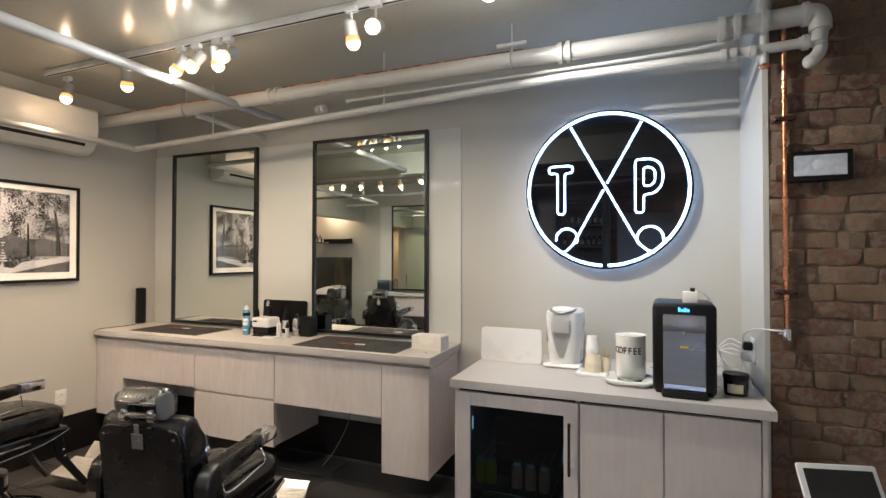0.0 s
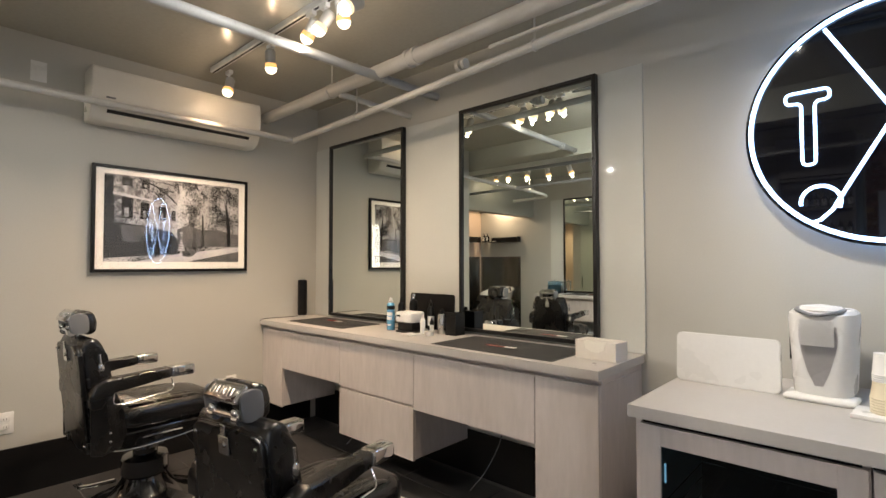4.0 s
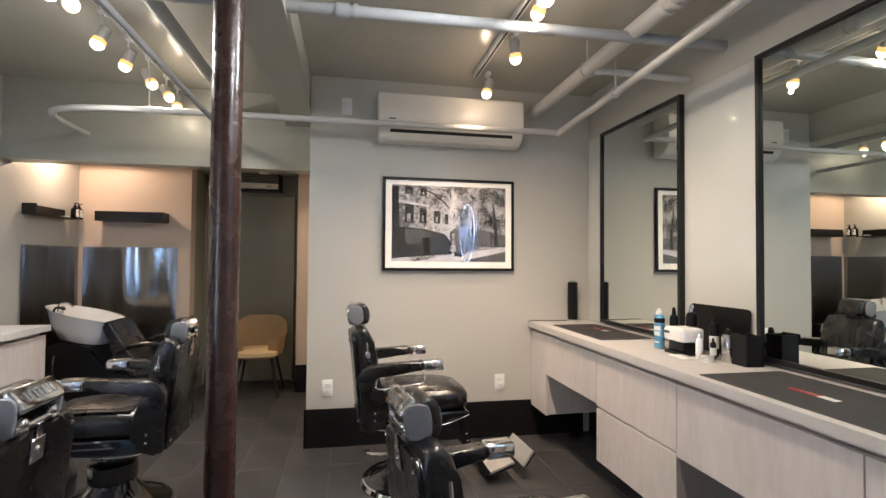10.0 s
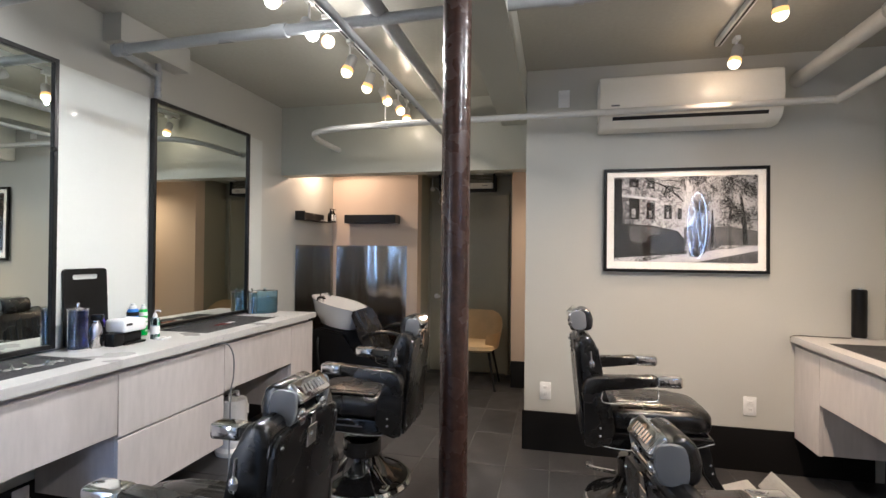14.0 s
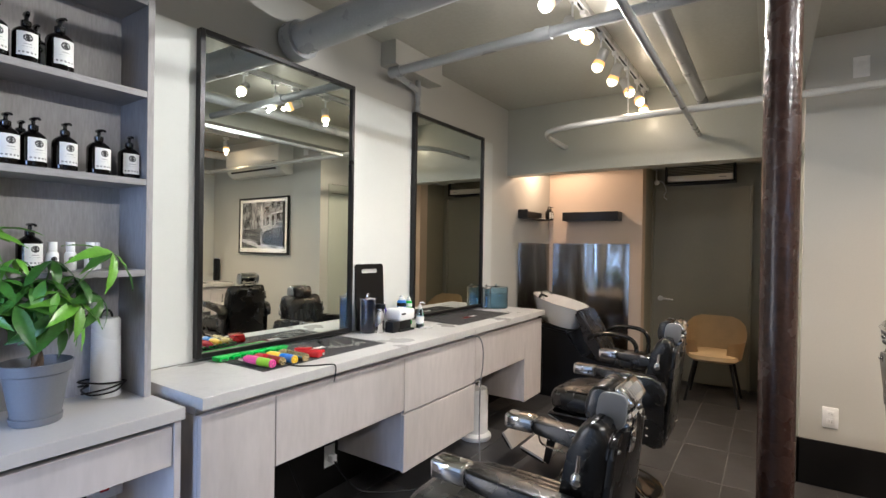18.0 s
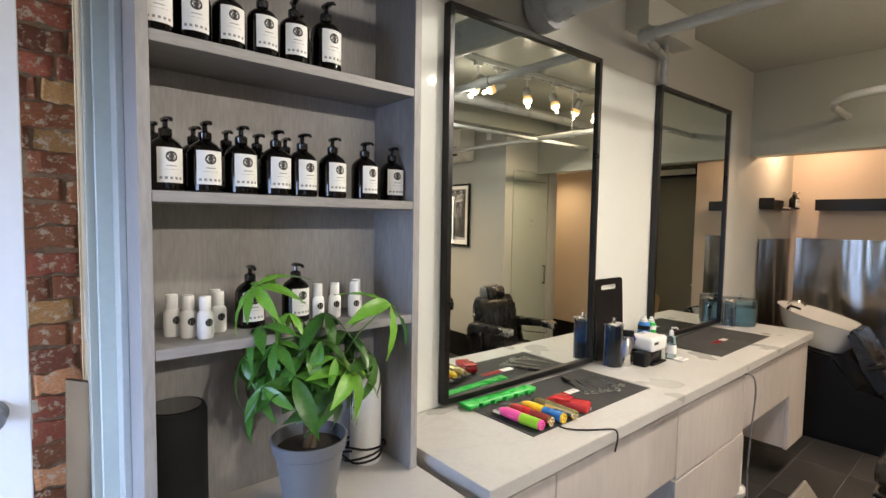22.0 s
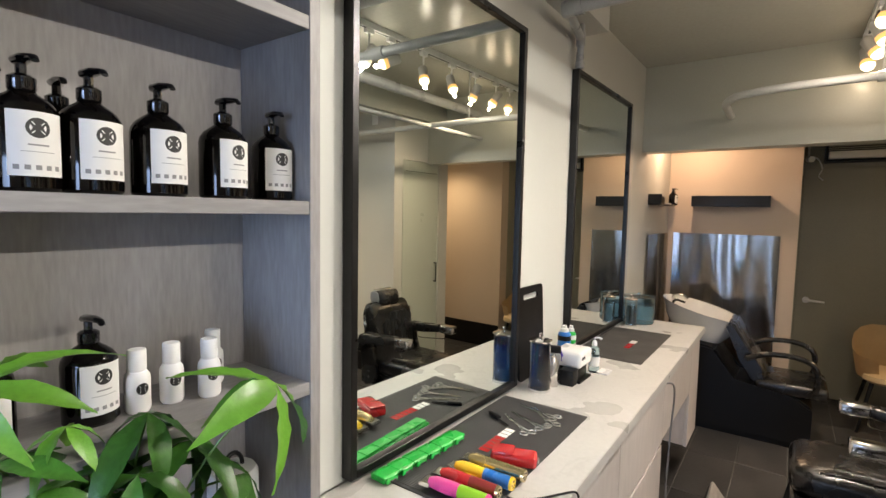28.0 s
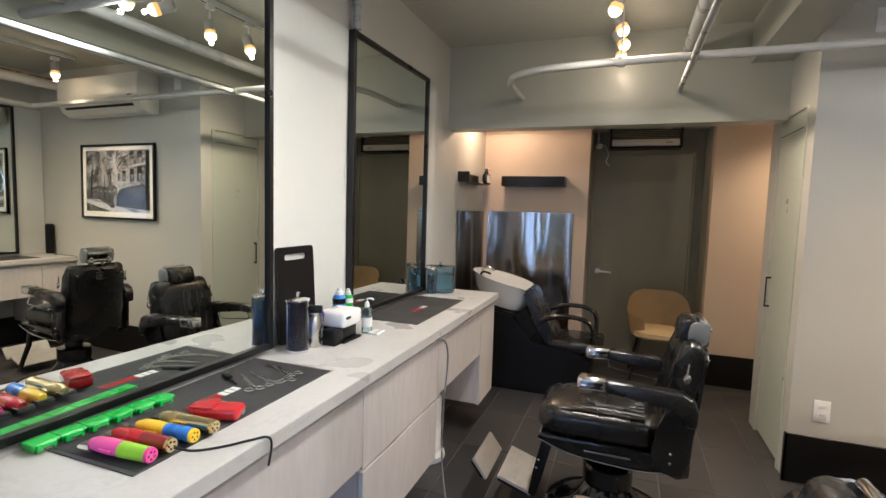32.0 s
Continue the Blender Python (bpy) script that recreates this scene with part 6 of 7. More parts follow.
def jar(x, y, z, r, h, liquid, label, lid=True):
    t = thing("disinfectant_jar", label, "jar", at(x, y, z))
    bm = lathe(bmesh.new(), [(0.0, 0.0), (r - 0.002, 0.0), (r, 0.004), (r, h), (r - 0.003, h), (r - 0.003, 0.006), (0.0, 0.006)], 28, close=False)
    part("glass_body", bm, M["glass"], t, "clear glass")
    if liquid:
        part("liquid", lathe(bmesh.new(), [(0.0, 0.007), (r - 0.004, 0.007), (r - 0.004, liquid), (0.0, liquid)], 24, close=False), T["blue_liquid"], t, "blue disinfectant")
    part("base_ring", lathe(bmesh.new(), [(r + 0.0005, 0.0), (r + 0.002, 0.001), (r + 0.002, 0.010), (r + 0.0005, 0.011)], 28, close=False), M["chrome"], t)
    if lid:
        ld = part("lid", lathe(bmesh.new(), [(0.0, h), (r + 0.003, h), (r + 0.004, h + 0.006), (r * 0.6, h + 0.014), (0.006, h + 0.017), (0.006, h + 0.026), (0.011, h + 0.031), (0.0, h + 0.036)], 28, close=False), M["chrome"], t, "polished chrome lid")
    return t


jar(-2.285, -1.185, 0.870, 0.043, 0.200, 0.192, "tall glass jar of dark blue disinfectant with chrome lid")
jar(-3.72, -1.20, 0.870, 0.038, 0.17, 0, "tall empty glass jar with chrome lid")
jg = thing("wide_jar", "wide blue translucent jar with a knobbed lid", "jar", at(-3.875, -1.19, 0.870))
wall = [(0.0, 0.0), (0.096, 0.0), (0.100, 0.005), (0.100, 0.172)]
part("body", lathe(bmesh.new(), wall + [(0.097, 0.172), (0.097, 0.005), (0.0, 0.004)], 36, close=False), T["blue_glass"], jg)
part("water", lathe(bmesh.new(), [(0.0, 0.006), (0.0955, 0.0065), (0.0955, 0.12), (0.0, 0.1205)], 30, close=False), T["pale_water"], jg, "pale blue water")
part("lid", lathe(bmesh.new(), [(0.0, 0.173), (0.101, 0.173), (0.102, 0.178), (0.02, 0.183), (0.008, 0.186), (0.011, 0.198), (0.0, 0.200)], 32, close=False), T["blue_glass"], jg)
sb2 = thing("spray_bottle", "brushed steel spray bottle with a black trigger head", "spray bottle", at(-2.365, -1.165, 0.870, 25))
part("body", lathe(bmesh.new(), [(0.0, 0.0), (0.026, 0.0), (0.028, 0.004), (0.028, 0.09), (0.022, 0.115), (0.013, 0.13), (0.013, 0.138), (0.0, 0.138)], 24), T["steel"], sb2)
bm = cuboid(-0.014, 0.014, -0.02, 0.034, 0.138, 0.168, 0.006, 2)
part("trigger_head", bm, M["black_plastic"], sb2)
part("trigger", sweep(bmesh.new(), [(0, 0.028, 0.150), (0, 0.038, 0.130), (0, 0.036, 0.105)], [0.006, 0.005, 0.003], 8), plain("violet_trigger", (0.08, 0.05, 0.35), 0.4), sb2)


def dispenser(x, y, turn, label):
    """A white-topped neck-strip dispenser on a black foot."""
    t = thing("neck_strip_dispenser", label, "dispenser", at(x, y, 0.870, turn) @ Matrix.Diagonal((1.15, 1.15, 1.05, 1)))
    part("foot", cuboid(-0.06, 0.06, -0.055, 0.055, 0, 0.010, 0.003), M["black_plastic"], t)
    part("lower_body", cuboid(-0.05, 0.05, -0.045, 0.04, 0.010, 0.060, 0.008, 2), M["black_plastic"], t)
    part("cover", cuboid(-0.065, 0.065, -0.055, 0.055, 0.060, 0.125, 0.014, 3), M["white"], t)
    part("maker_plate", cuboid(0.02, 0.052, 0.0545, 0.0565, 0.095, 0.106), T["ink"], t)
    return t


dispenser(-2.515, -1.135, 0, "white neck strip dispenser on a black foot")
dispenser(-2.43, 2.83, 180, "white neck strip dispenser on a black foot")
solid("black_caddy", cuboid(-0.032, 0.032, -0.03, 0.03, 0, 0.065, 0.004, 2), M["black_plastic"], "small black plastic caddy", "caddy", at(-2.425, -1.115, 0.870))


def bottle(x, y, r, h, mat, capmat, label, kind="spray_can", band=None):
    t = thing(kind, label, kind.replace("_", " "), at(x, y, 0.870, 15))
    part("body", lathe(bmesh.new(), [(0.0, 0.0), (r - 0.002, 0.0), (r, 0.003), (r, h * 0.72), (r * 0.8, h * 0.80), (r * 0.45, h * 0.83), (0.0, h * 0.83)], 22), mat, t)
    part("cap", lathe(bmesh.new(), [(r * 0.46, h * 0.82), (r * 0.5, h * 0.84), (r * 0.42, h * 0.95), (r * 0.2, h), (0.0, h)], 16, close=False), capmat, t)
    if band:
        part("band", lathe(bmesh.new(), [(r + 0.0004, h * band[0]), (r + 0.0006, h * band[0]), (r + 0.0006, h * band[1]), (r + 0.0004, h * band[1])], 22, close=False), band[2], t, "printed band")
    return t


def aerosol(x, y, r, h, mat, band, cap, label):
    """A spray can with a domed shoulder, a printed wrap and a nozzle cap."""
    t = thing("spray_can", label, "spray can", at(x, y, 0.870, 200 if y > 0 else 20))
    part("body", lathe(bmesh.new(), [(0.0, 0.0), (r - 0.003, 0.0), (r, 0.003), (r, h * 0.76), (r * 0.97, h * 0.79), (r * 0.72, h * 0.84), (0.0, h * 0.845)], 24), mat, t)
    part("base_rim", lathe(bmesh.new(), [(r + 0.0003, 0.001), (r + 0.001, 0.002), (r + 0.001, 0.006), (r + 0.0003, 0.007)], 24, close=False), M["chrome"], t)
    part("shoulder_band", lathe(bmesh.new(), [(r + 0.0004, h * 0.64), (r + 0.0007, h * 0.64), (r + 0.0007, h * 0.755), (r + 0.0004, h * 0.755)], 24, close=False), band, t, "dark printed band")
    for k, (z0, z1, a1) in enumerate(((0.46, 0.56, 50), (0.33, 0.43, 42), (0.16, 0.20, 30))):
        part("printed_bar", patch(bmesh.new(), r + 0.0006, -a1, a1, h * z0, h * z1), T["label"], t, "white printed bar")
    part("cap", lathe(bmesh.new(), [(r * 0.62, h * 0.835), (r * 0.64, h * 0.84), (r * 0.60, h * 0.91), (r * 0.40, h * 0.93), (r * 0.36, h * 0.99), (0.0, h)], 18, close=False), cap, t)
    return t


aerosol(-2.645, -1.225, 0.030, 0.195, T["blue"], M["black_plastic"], M["white"], "blue aerosol can with a black band and white nozzle")
aerosol(-2.705, -1.215, 0.023, 0.185, T["green"], M["white"], M["white"], "green spray can with a white cap")
sn = bottle(-2.655, -1.085, 0.024, 0.145, T["blue_glass"], M["white"], "clear hand sanitiser pump bottle", "pump_dispenser", (0.2, 0.5, T["label"]))
part("pump_spout", sweep(bmesh.new(), [(0, 0, 0.135), (0, 0, 0.155), (0, 0.018, 0.158), (0, 0.03, 0.152)], 0.005, 8), M["white"], sn)
solid("white_soap_tray", cuboid(-0.035, 0.035, -0.025, 0.025, 0, 0.010, 0.003), M["white"], "small white tray beside the sanitiser", "tray", at(-2.665, -1.04, 0.870))


def cutting_board(x, y, z, w, h, tilt, turn, label, slot=True):
    t = thing("black_board", label, "board", pose(x, y, z, tilt, 0, turn))
    bm = bmesh.new()
    r = 0.02

    def rounded(x0, x1, z0, z1, rr, rev=False):
        pts = []
        for cx, cz, a0 in ((x1 - rr, z1 - rr, 0), (x0 + rr, z1 - rr, 90), (x0 + rr, z0 + rr, 180), (x1 - rr, z0 + rr, 270)):
            for k in range(5):
                a = math.radians(a0 + 22.5 * k)
                pts.append((cx + rr * math.cos(a), cz + rr * math.sin(a)))
        return pts
    outer, inner = rounded(-w / 2, w / 2, 0, h, r), rounded(-w * 0.30, w * 0.30, h - 0.055, h - 0.030, 0.012)
    if not slot:
        part("slab", outline(bm, outer, 0.010, "y", 0), M["black_plastic"], t)
        return t
    vo = [[bm.verts.new((u, d, v)) for u, v in outer] for d in (0, 0.010)]
    vi = [[bm.verts.new((u, d, v)) for u, v in inner] for d in (0, 0.010)]
    n = len(outer)
    for i in range(n):
        j = (i + 1) % n
        bm.faces.new((vo[0][i], vo[0][j], vi[0][j], vi[0][i])), bm.faces.new((vo[1][j], vo[1][i], vi[1][i], vi[1][j]))
        bm.faces.new((vo[0][j], vo[0][i], vo[1][i], vo[1][j])), bm.faces.new((vi[0][i], vi[0][j], vi[1][j], vi[1][i]))
    part("slab", bm, M["black_plastic"], t)
    return t


cutting_board(-2.42, -1.287, 0.871, 0.245, 0.395, 3, 0, "black plastic board with a hand slot leaning on the wall")
cutting_board(-2.42, 3.018, 0.871, 0.40, 0.235, 3, 180, "plain black plastic board leaning on the wall", False)

# north counter odds and ends
aerosol(-2.575, 2.795, 0.026, 0.215, T["pale_blue"], M["black_plastic"], M["white"], "pale blue aerosol can with a dark band and white nozzle")
bottle(-2.545, 2.86, 0.022, 0.22, M["black_plastic"], M["black_plastic"], "black bottle with a pump", "bottle")
bottle(-2.50, 2.93, 0.028, 0.24, M["black_plastic"], M["chrome"], "tall black bottle with a chrome top", "bottle")
bottle(-2.305, 2.82, 0.0165, 0.115, M["white"], M["white"], "slim white bottle on a white tray", "bottle")
bottle(-2.275, 2.87, 0.013, 0.10, M["black_plastic"], M["black_plastic"], "slim black bottle with a label", "bottle", (0.2, 0.55, T["label"]))
bottle(-2.34, 2.93, 0.021, 0.20, M["black_plastic"], M["black_plastic"], "slim black bottle behind the tray", "bottle", (0.2, 0.5, T["label"]))
bottle(-2.215, 2.90, 0.029, 0.155, T["steel"], M["black_plastic"], "steel tumbler with a dark lid", "bottle")
solid("white_tray", cuboid(-0.05, 0.05, -0.04, 0.04, 0, 0.008, 0.003), M["white"], "white plastic tray under the bottle", "tray", at(-2.33, 2.745, 0.870))
wx = thing("wax_tin", "round silver wax tin", "tin", at(-2.225, 2.795, 0.870))
part("tin", lathe(bmesh.new(), [(0.0, 0.0), (0.030, 0.0), (0.030, 0.016), (0.0, 0.016)], 24), M["alu"], wx)
part("lid", lathe(bmesh.new(), [(0.0, 0.016), (0.031, 0.016), (0.031, 0.026), (0.028, 0.028), (0.0, 0.028)], 24, close=False), M["alu"], wx)
bn = thing("tool_holder", "square black tool holder", "holder", at(-2.13, 2.925, 0.870))
for b in ((-0.042, 0.042, -0.045, -0.039), (-0.042, 0.042, 0.039, 0.045), (-0.042, -0.036, -0.039, 0.039), (0.036, 0.042, -0.039, 0.039)):
    part("side", cuboid(*b, 0, 0.135, 0.001), M["black_plastic"], bn)
part("bottom", cuboid(-0.036, 0.036, -0.039, 0.039, 0, 0.008), M["black_plastic"], bn)
part("rim", cuboid(-0.047, 0.047, -0.050, -0.045, 0.115, 0.14, 0.002), M["black_plastic"], bn)
tw = thing("tower_speaker", "slim black tower speaker in the corner of the worktop", "speaker", at(-3.786, 2.885, 0.870))
part("body", lathe(bmesh.new(), [(0.0, 0.012), (0.034, 0.012), (0.038, 0.02), (0.038, 0.295), (0.032, 0.302), (0.0, 0.302)], 24), M["black_plastic"], tw)
part("foot", lathe(bmesh.new(), [(0.0, 0.0), (0.030, 0.0), (0.030, 0.012), (0.0, 0.012)], 20), M["chrome"], tw)
part("top_ring", lathe(bmesh.new(), [(0.0, 0.302), (0.022, 0.302), (0.022, 0.309), (0.0, 0.310)], 20, close=False), M["chrome"], tw)
solid("speaker_cord", sweep(bmesh.new(), curve_points([(-3.79, 2.845, 0.876), (-3.795, 2.82, 0.874), (-3.80, 2.70, 0.874), (-3.81, 2.56, 0.874), (-3.815, 2.53, 0.86)]), 0.0028, 6), M["black_plastic"], "thin black cord along the worktop edge", "cord")
ts = thing("tissue_box", "open white card box of folded tissues", "tissue box", at(-1.135, 2.80, 0.870, -4))
part("box", cuboid(-0.10, 0.10, -0.055, 0.055, 0, 0.085, 0.002), T["cardboard"], ts)
bm = bmesh.new()
outline(bm, [(-0.055, 0.0855), (-0.045, 0.05), (-0.015, 0.035), (0.015, 0.035), (0.045, 0.05), (0.055, 0.0855)], 0.003, "y", -0.0585)
part("tissue_front", bm, T["tissue"], ts, "white tissue in the cut-out")
bm = sweep(bmesh.new(), curve_points([(-0.07, -0.05, 0.089), (-0.02, -0.04, 0.098), (0.03, -0.045, 0.095), (0.075, -0.035, 0.092)]), 0.006, 8, True, 0.35)
part("open_flap", bm, T["tissue"], ts)

# coffee bar
bd = thing("white_tray_board", "rounded white tray standing on edge", "tray", pose(-0.615, 2.735, 0.842, -3, 0, -2))
bm = bmesh.new()
pts = []
for cx, cz, a0 in ((0.155, 0.17, 0), (-0.155, 0.17, 90), (-0.155, 0.02, 180), (0.155, 0.02, 270)):
    for k in range(5):
        a = math.radians(a0 + 22.5 * k)
        pts.append((cx + 0.02 * math.cos(a), cz + 0.02 * math.sin(a)))
outline(bm, pts, 0.016, "y", 0)
part("panel", bm, M["white"], bd)
part("edge", outline(bmesh.new(), [(u * 0.985, 0.096 + (v - 0.096) * 0.975) for u, v in pts], 0.002, "y", -0.0022), M["white"], bd)
km = thing("coffee_maker", "white single-cup coffee maker with a grey lid", "coffee maker", at(-0.325, 2.76, 0.842, -4))
bm = lathe(bmesh.new(), [(0.0, 0.02), (0.090, 0.02), (0.094, 0.03), (0.100, 0.16), (0.106, 0.27), (0.103, 0.292), (0.090, 0.303), (0.0, 0.305)], 40)
for v in bm.verts:
    rad = math.hypot(v.co.x, v.co.y)
    if rad > 1e-4:
        q = ((abs(v.co.x) / rad) ** 3.5 + (abs(v.co.y) / rad) ** 3.5) ** (-1 / 3.5)
        v.co.x, v.co.y = v.co.x * q * 0.90, v.co.y * q
    v.co.y = 0.06 + v.co.y * 1.3
part("body", bm, M["white"], km)
# greyed white: the cup recess's shade is put into the panel's colour
WHITE_SHADED = surf("shaded_white_cup_bay", (0.56, 0.55, 0.56), 0.3, vary=0.04)


def front_patch(width, z0, z1, out, taper=False):
    """A curved panel on the front of the body."""
    bm, rows = bmesh.new(), []
    for z in np.linspace(z0, z1, 15):
        r = 0.094 + 0.012 * (z - 0.03) / 0.24 + out
        rows.append([bm.verts.new((0.9 * r * math.sin(a), 0.06 - 1.3 * r * (abs(math.cos(a)) ** 3.5 + abs(math.sin(a)) ** 3.5) ** (-1 / 3.5) * math.cos(a), z)) for a in np.linspace(-1, 1, 11) * width * (max(0.05, min(1.0, (z - z0) / (0.75 * (z1 - z0)))) ** 0.5 if taper else 1.0)])
    for a, b in zip(rows, rows[1:]):
        for i in range(10):
            bm.faces.new((a[i], a[i + 1], b[i + 1], b[i]))
    bmesh.ops.solidify(bm, geom=list(bm.faces), thickness=0.004)
    return bm


part("cup_bay", front_patch(0.60, 0.055, 0.255, 0.0015, True), WHITE_SHADED, km, "cup bay panel, its recess shade put into pale grey")
part("brew_head", front_patch(0.46, 0.19, 0.275, 0.010), M["white"], km)
part("lid", lathe(bmesh.new(), [(0.0, 0.0), (0.062, 0.0), (0.066, 0.008), (0.056, 0.020), (0.0, 0.026)], 28), M["white"], km).location = (0, 0.0, 0.298)
part("lid_handle", sweep(bmesh.new(), curve_points([(-0.062, 0.0, 0.308), (-0.055, -0.055, 0.303), (0.0, -0.088, 0.292), (0.055, -0.055, 0.303), (0.062, 0.0, 0.308)]), 0.009, 8, True, 0.6), M["grey_plastic"], km, "grey lid handle")
part("drip_tray", cuboid(-0.10, 0.10, -0.085, 0.04, 0, 0.022, 0.012, 3), M["white"], km)
part("water_gauge", cuboid(-0.086, -0.078, -0.030, -0.010, 0.13, 0.255, 0.001), M["black_plastic"], km)
ct = thing("cup_tray", "white tray of paper cups and stirrers", "tray", at(-0.145, 2.615, 0.842, -6))
part("tray", cuboid(-0.095, 0.095, -0.065, 0.065, 0, 0.014, 0.004, 2), M["white"], ct)
for k in range(6):
    solid("paper_cup", lathe(bmesh.new(), [(0.041, 0.0), (0.0418, 0.004), (0.040, 0.007), (0.034, 0.052), (0.0, 0.053)], 24, close=False), T["cream"], "upturned cream paper cup, stacked", "cup", at(-0.160, 2.625, 0.8562 + k * 0.0082), "stacked paper cups")
for k in range(4):
    solid("small_paper_cup", lathe(bmesh.new(), [(0.0305, 0.0), (0.031, 0.003), (0.0295, 0.005), (0.0245, 0.066), (0.0, 0.067)], 24, close=False), M["white"], "small upturned white paper cup on the stack", "cup", at(-0.165, 2.625, 0.9505 + k * 0.006), "small paper cups")
sc = thing("stirrer_cup", "small cream holder with wooden stirrers", "holder", at(-0.098, 2.64, 0.856))
part("holder", lathe(bmesh.new(), [(0.020, 0.0), (0.024, 0.075), (0.022, 0.075), (0.018, 0.004)], 16, close=False), T["cream"], sc)
for k in range(8):
    part("stirrer", sweep(bmesh.new(), [(0.008 * math.cos(k), 0.008 * math.sin(k), 0.006), (0.016 * math.cos(k), 0.016 * math.sin(k), 0.115)], 0.0025, 5, True, 0.5), surf("birch_stirrer", (0.55, 0.40, 0.22), 0.6) if k == 0 else bpy.data.materials["birch_stirrer"], sc)
pl = thing("scalloped_plate", "white square plate with a scalloped edge", "plate", at(0.015, 2.515, 0.842))
bm = bmesh.new()
pts = []
for k in range(48):
    a = 2 * math.pi * k / 48
    q = (abs(math.cos(a)) ** 4 + abs(math.sin(a)) ** 4) ** -0.25
    rr = 0.106 * q * (1 + 0.012 * math.cos(12 * a))
    pts.append((rr * math.cos(a), rr * math.sin(a)))
outline(bm, pts, 0.008, "z", 0.010)
outline(bm, [(u * 0.8, v * 0.8) for u, v in pts], 0.010, "z", 0.0)
sweep(bm, [(u * 0.975, v * 0.975, 0.021) for u, v in pts + pts[:1]], 0.007, 8, False)
part("plate", bm, M["ceramic"], pl)
part("glass_saucer", lathe(bmesh.new(), [(0.0, 0.0), (0.04, 0.0), (0.055, 0.006), (0.052, 0.008), (0.0, 0.003)], 28, close=False), glass("pale_green_glass", (0.80, 0.95, 0.90)), pl).location = (0.0, -0.045, 0.0185)
cc = thing("coffee_canister", "white ceramic canister lettered COFFEE in black", "canister", at(0.018, 2.56, 0.8605))
part("body", lathe(bmesh.new(), [(0.0, 0.0), (0.066, 0.0), (0.069, 0.005), (0.069, 0.193), (0.0695, 0.196), (0.0695, 0.202), (0.067, 0.203), (0.066, 0.198), (0.0, 0.197)], 40), M["ceramic"], cc)
for k, ch in enumerate("COFFEE"):
    cu = bpy.data.curves.new("letter", "FONT")
    cu.body, cu.size, cu.extrude, cu.align_x, cu.offset = ch, 0.044, 0.0006, "CENTER", 0.0007
    cu.materials.append(T["ink"])
    o = new("letter", cu)
    o.parent = cc
    a = math.radians(-101 + (k - 2.5) * 18.5)
    o.matrix_basis = Matrix.Translation((0.0698 * math.cos(a), 0.0698 * math.sin(a), 0.118)) @ Matrix.Rotation(a + math.pi / 2, 4, "Z") @ Matrix.Rotation(math.pi / 2, 4, "X") @ Matrix.Diagonal((0.80, 1, 1, 1))
wd = thing("water_dispenser", "black countertop water dispenser with a brushed steel front", "water dispenser", at(0.235, 2.36, 0.842, -3))
part("body", cuboid(-0.125, 0.125, 0.0, 0.30, 0.006, 0.392, 0.02, 3), M["black_plastic"], wd)
fp = part("front_panel", cuboid(-0.082, 0.082, -0.012, 0.002, 0.04, 0.345, 0.003), surf("dull_brushed_steel", (0.27, 0.262, 0.25), 0.34, metal=0.9, vary=0.10, scale=4, fine=90, stretch=(1, 1, 8)), wd, "brushed steel front")
part("upper_panel", cuboid(-0.082, 0.082, -0.024, -0.0125, 0.275, 0.345, 0.004, 2), surf("satin_steel", (0.42, 0.415, 0.41), 0.34, metal=0.9, vary=0.06, scale=5, fine=90), fp)
part("spout", rod(bmesh.new(), (0, -0.014, 0.262), (0, -0.014, 0.276), 0.006, 10), M["chrome"], fp)
part("sticker", cuboid(-0.016, 0.016, -0.0128, -0.0122, 0.205, 0.214), T["yellow"], fp, "small yellow sticker")
part("drip_tray", cuboid(-0.088, 0.088, -0.062, -0.002, 0.0, 0.028, 0.008, 2), M["black_plastic"], wd)
part("drip_grille", cuboid(-0.080, 0.080, -0.030, -0.0125, 0.030, 0.052, 0.002), M["chrome"], wd)
GLOW = plain("blue_badge_glow", (0.05, 0.3, 0.8), 0.4, emit=(0.1, 0.5, 1.0), strength=2.0)
for k in range(4):
    part("badge_bar", cuboid(-0.022 + k * 0.0115, -0.013 + k * 0.0115, -0.0022, -0.0006, 0.358, 0.358 + (0.018, 0.012, 0.016, 0.012)[k]), GLOW, wd, "glowing blue badge")
for sx in (-1, 1):
    part("foot", cuboid(sx * 0.10 - 0.012, sx * 0.10 + 0.012, 0.02, 0.28, 0, 0.006), M["black_plastic"], wd)
pb = thing("power_adapter", "small white power adapter with a black plug", "adapter", at(0.265, 2.43, 1.234, -5))
part("cube", cuboid(-0.03, 0.03, -0.03, 0.03, 0, 0.05, 0.005, 2), M["white"], pb)
part("plug", cuboid(0.0, 0.02, -0.01, 0.01, 0.05, 0.066, 0.003), M["black_plastic"], pb)
part("cable", sweep(bmesh.new(), curve_points([(0.02, 0.02, 0.055), (0.05, 0.05, 0.04), (0.075, 0.07, 0.01), (0.09, 0.10, -0.08), (0.11, 0.12, -0.2), (0.14, 0.13, -0.29)]), 0.0025, 6), M["white"], pb)
bj = thing("black_jar", "squat black jar with a pale label", "jar", at(0.445, 2.475, 0.842))
part("body", lathe(bmesh.new(), [(0.0, 0.0), (0.046, 0.0), (0.048, 0.004), (0.048, 0.066), (0.0, 0.066)], 28), M["black_gloss"], bj)
part("lid", lathe(bmesh.new(), [(0.050, 0.066), (0.051, 0.068), (0.051, 0.088), (0.048, 0.091), (0.0, 0.092)], 28, close=False), M["black_plastic"], bj)
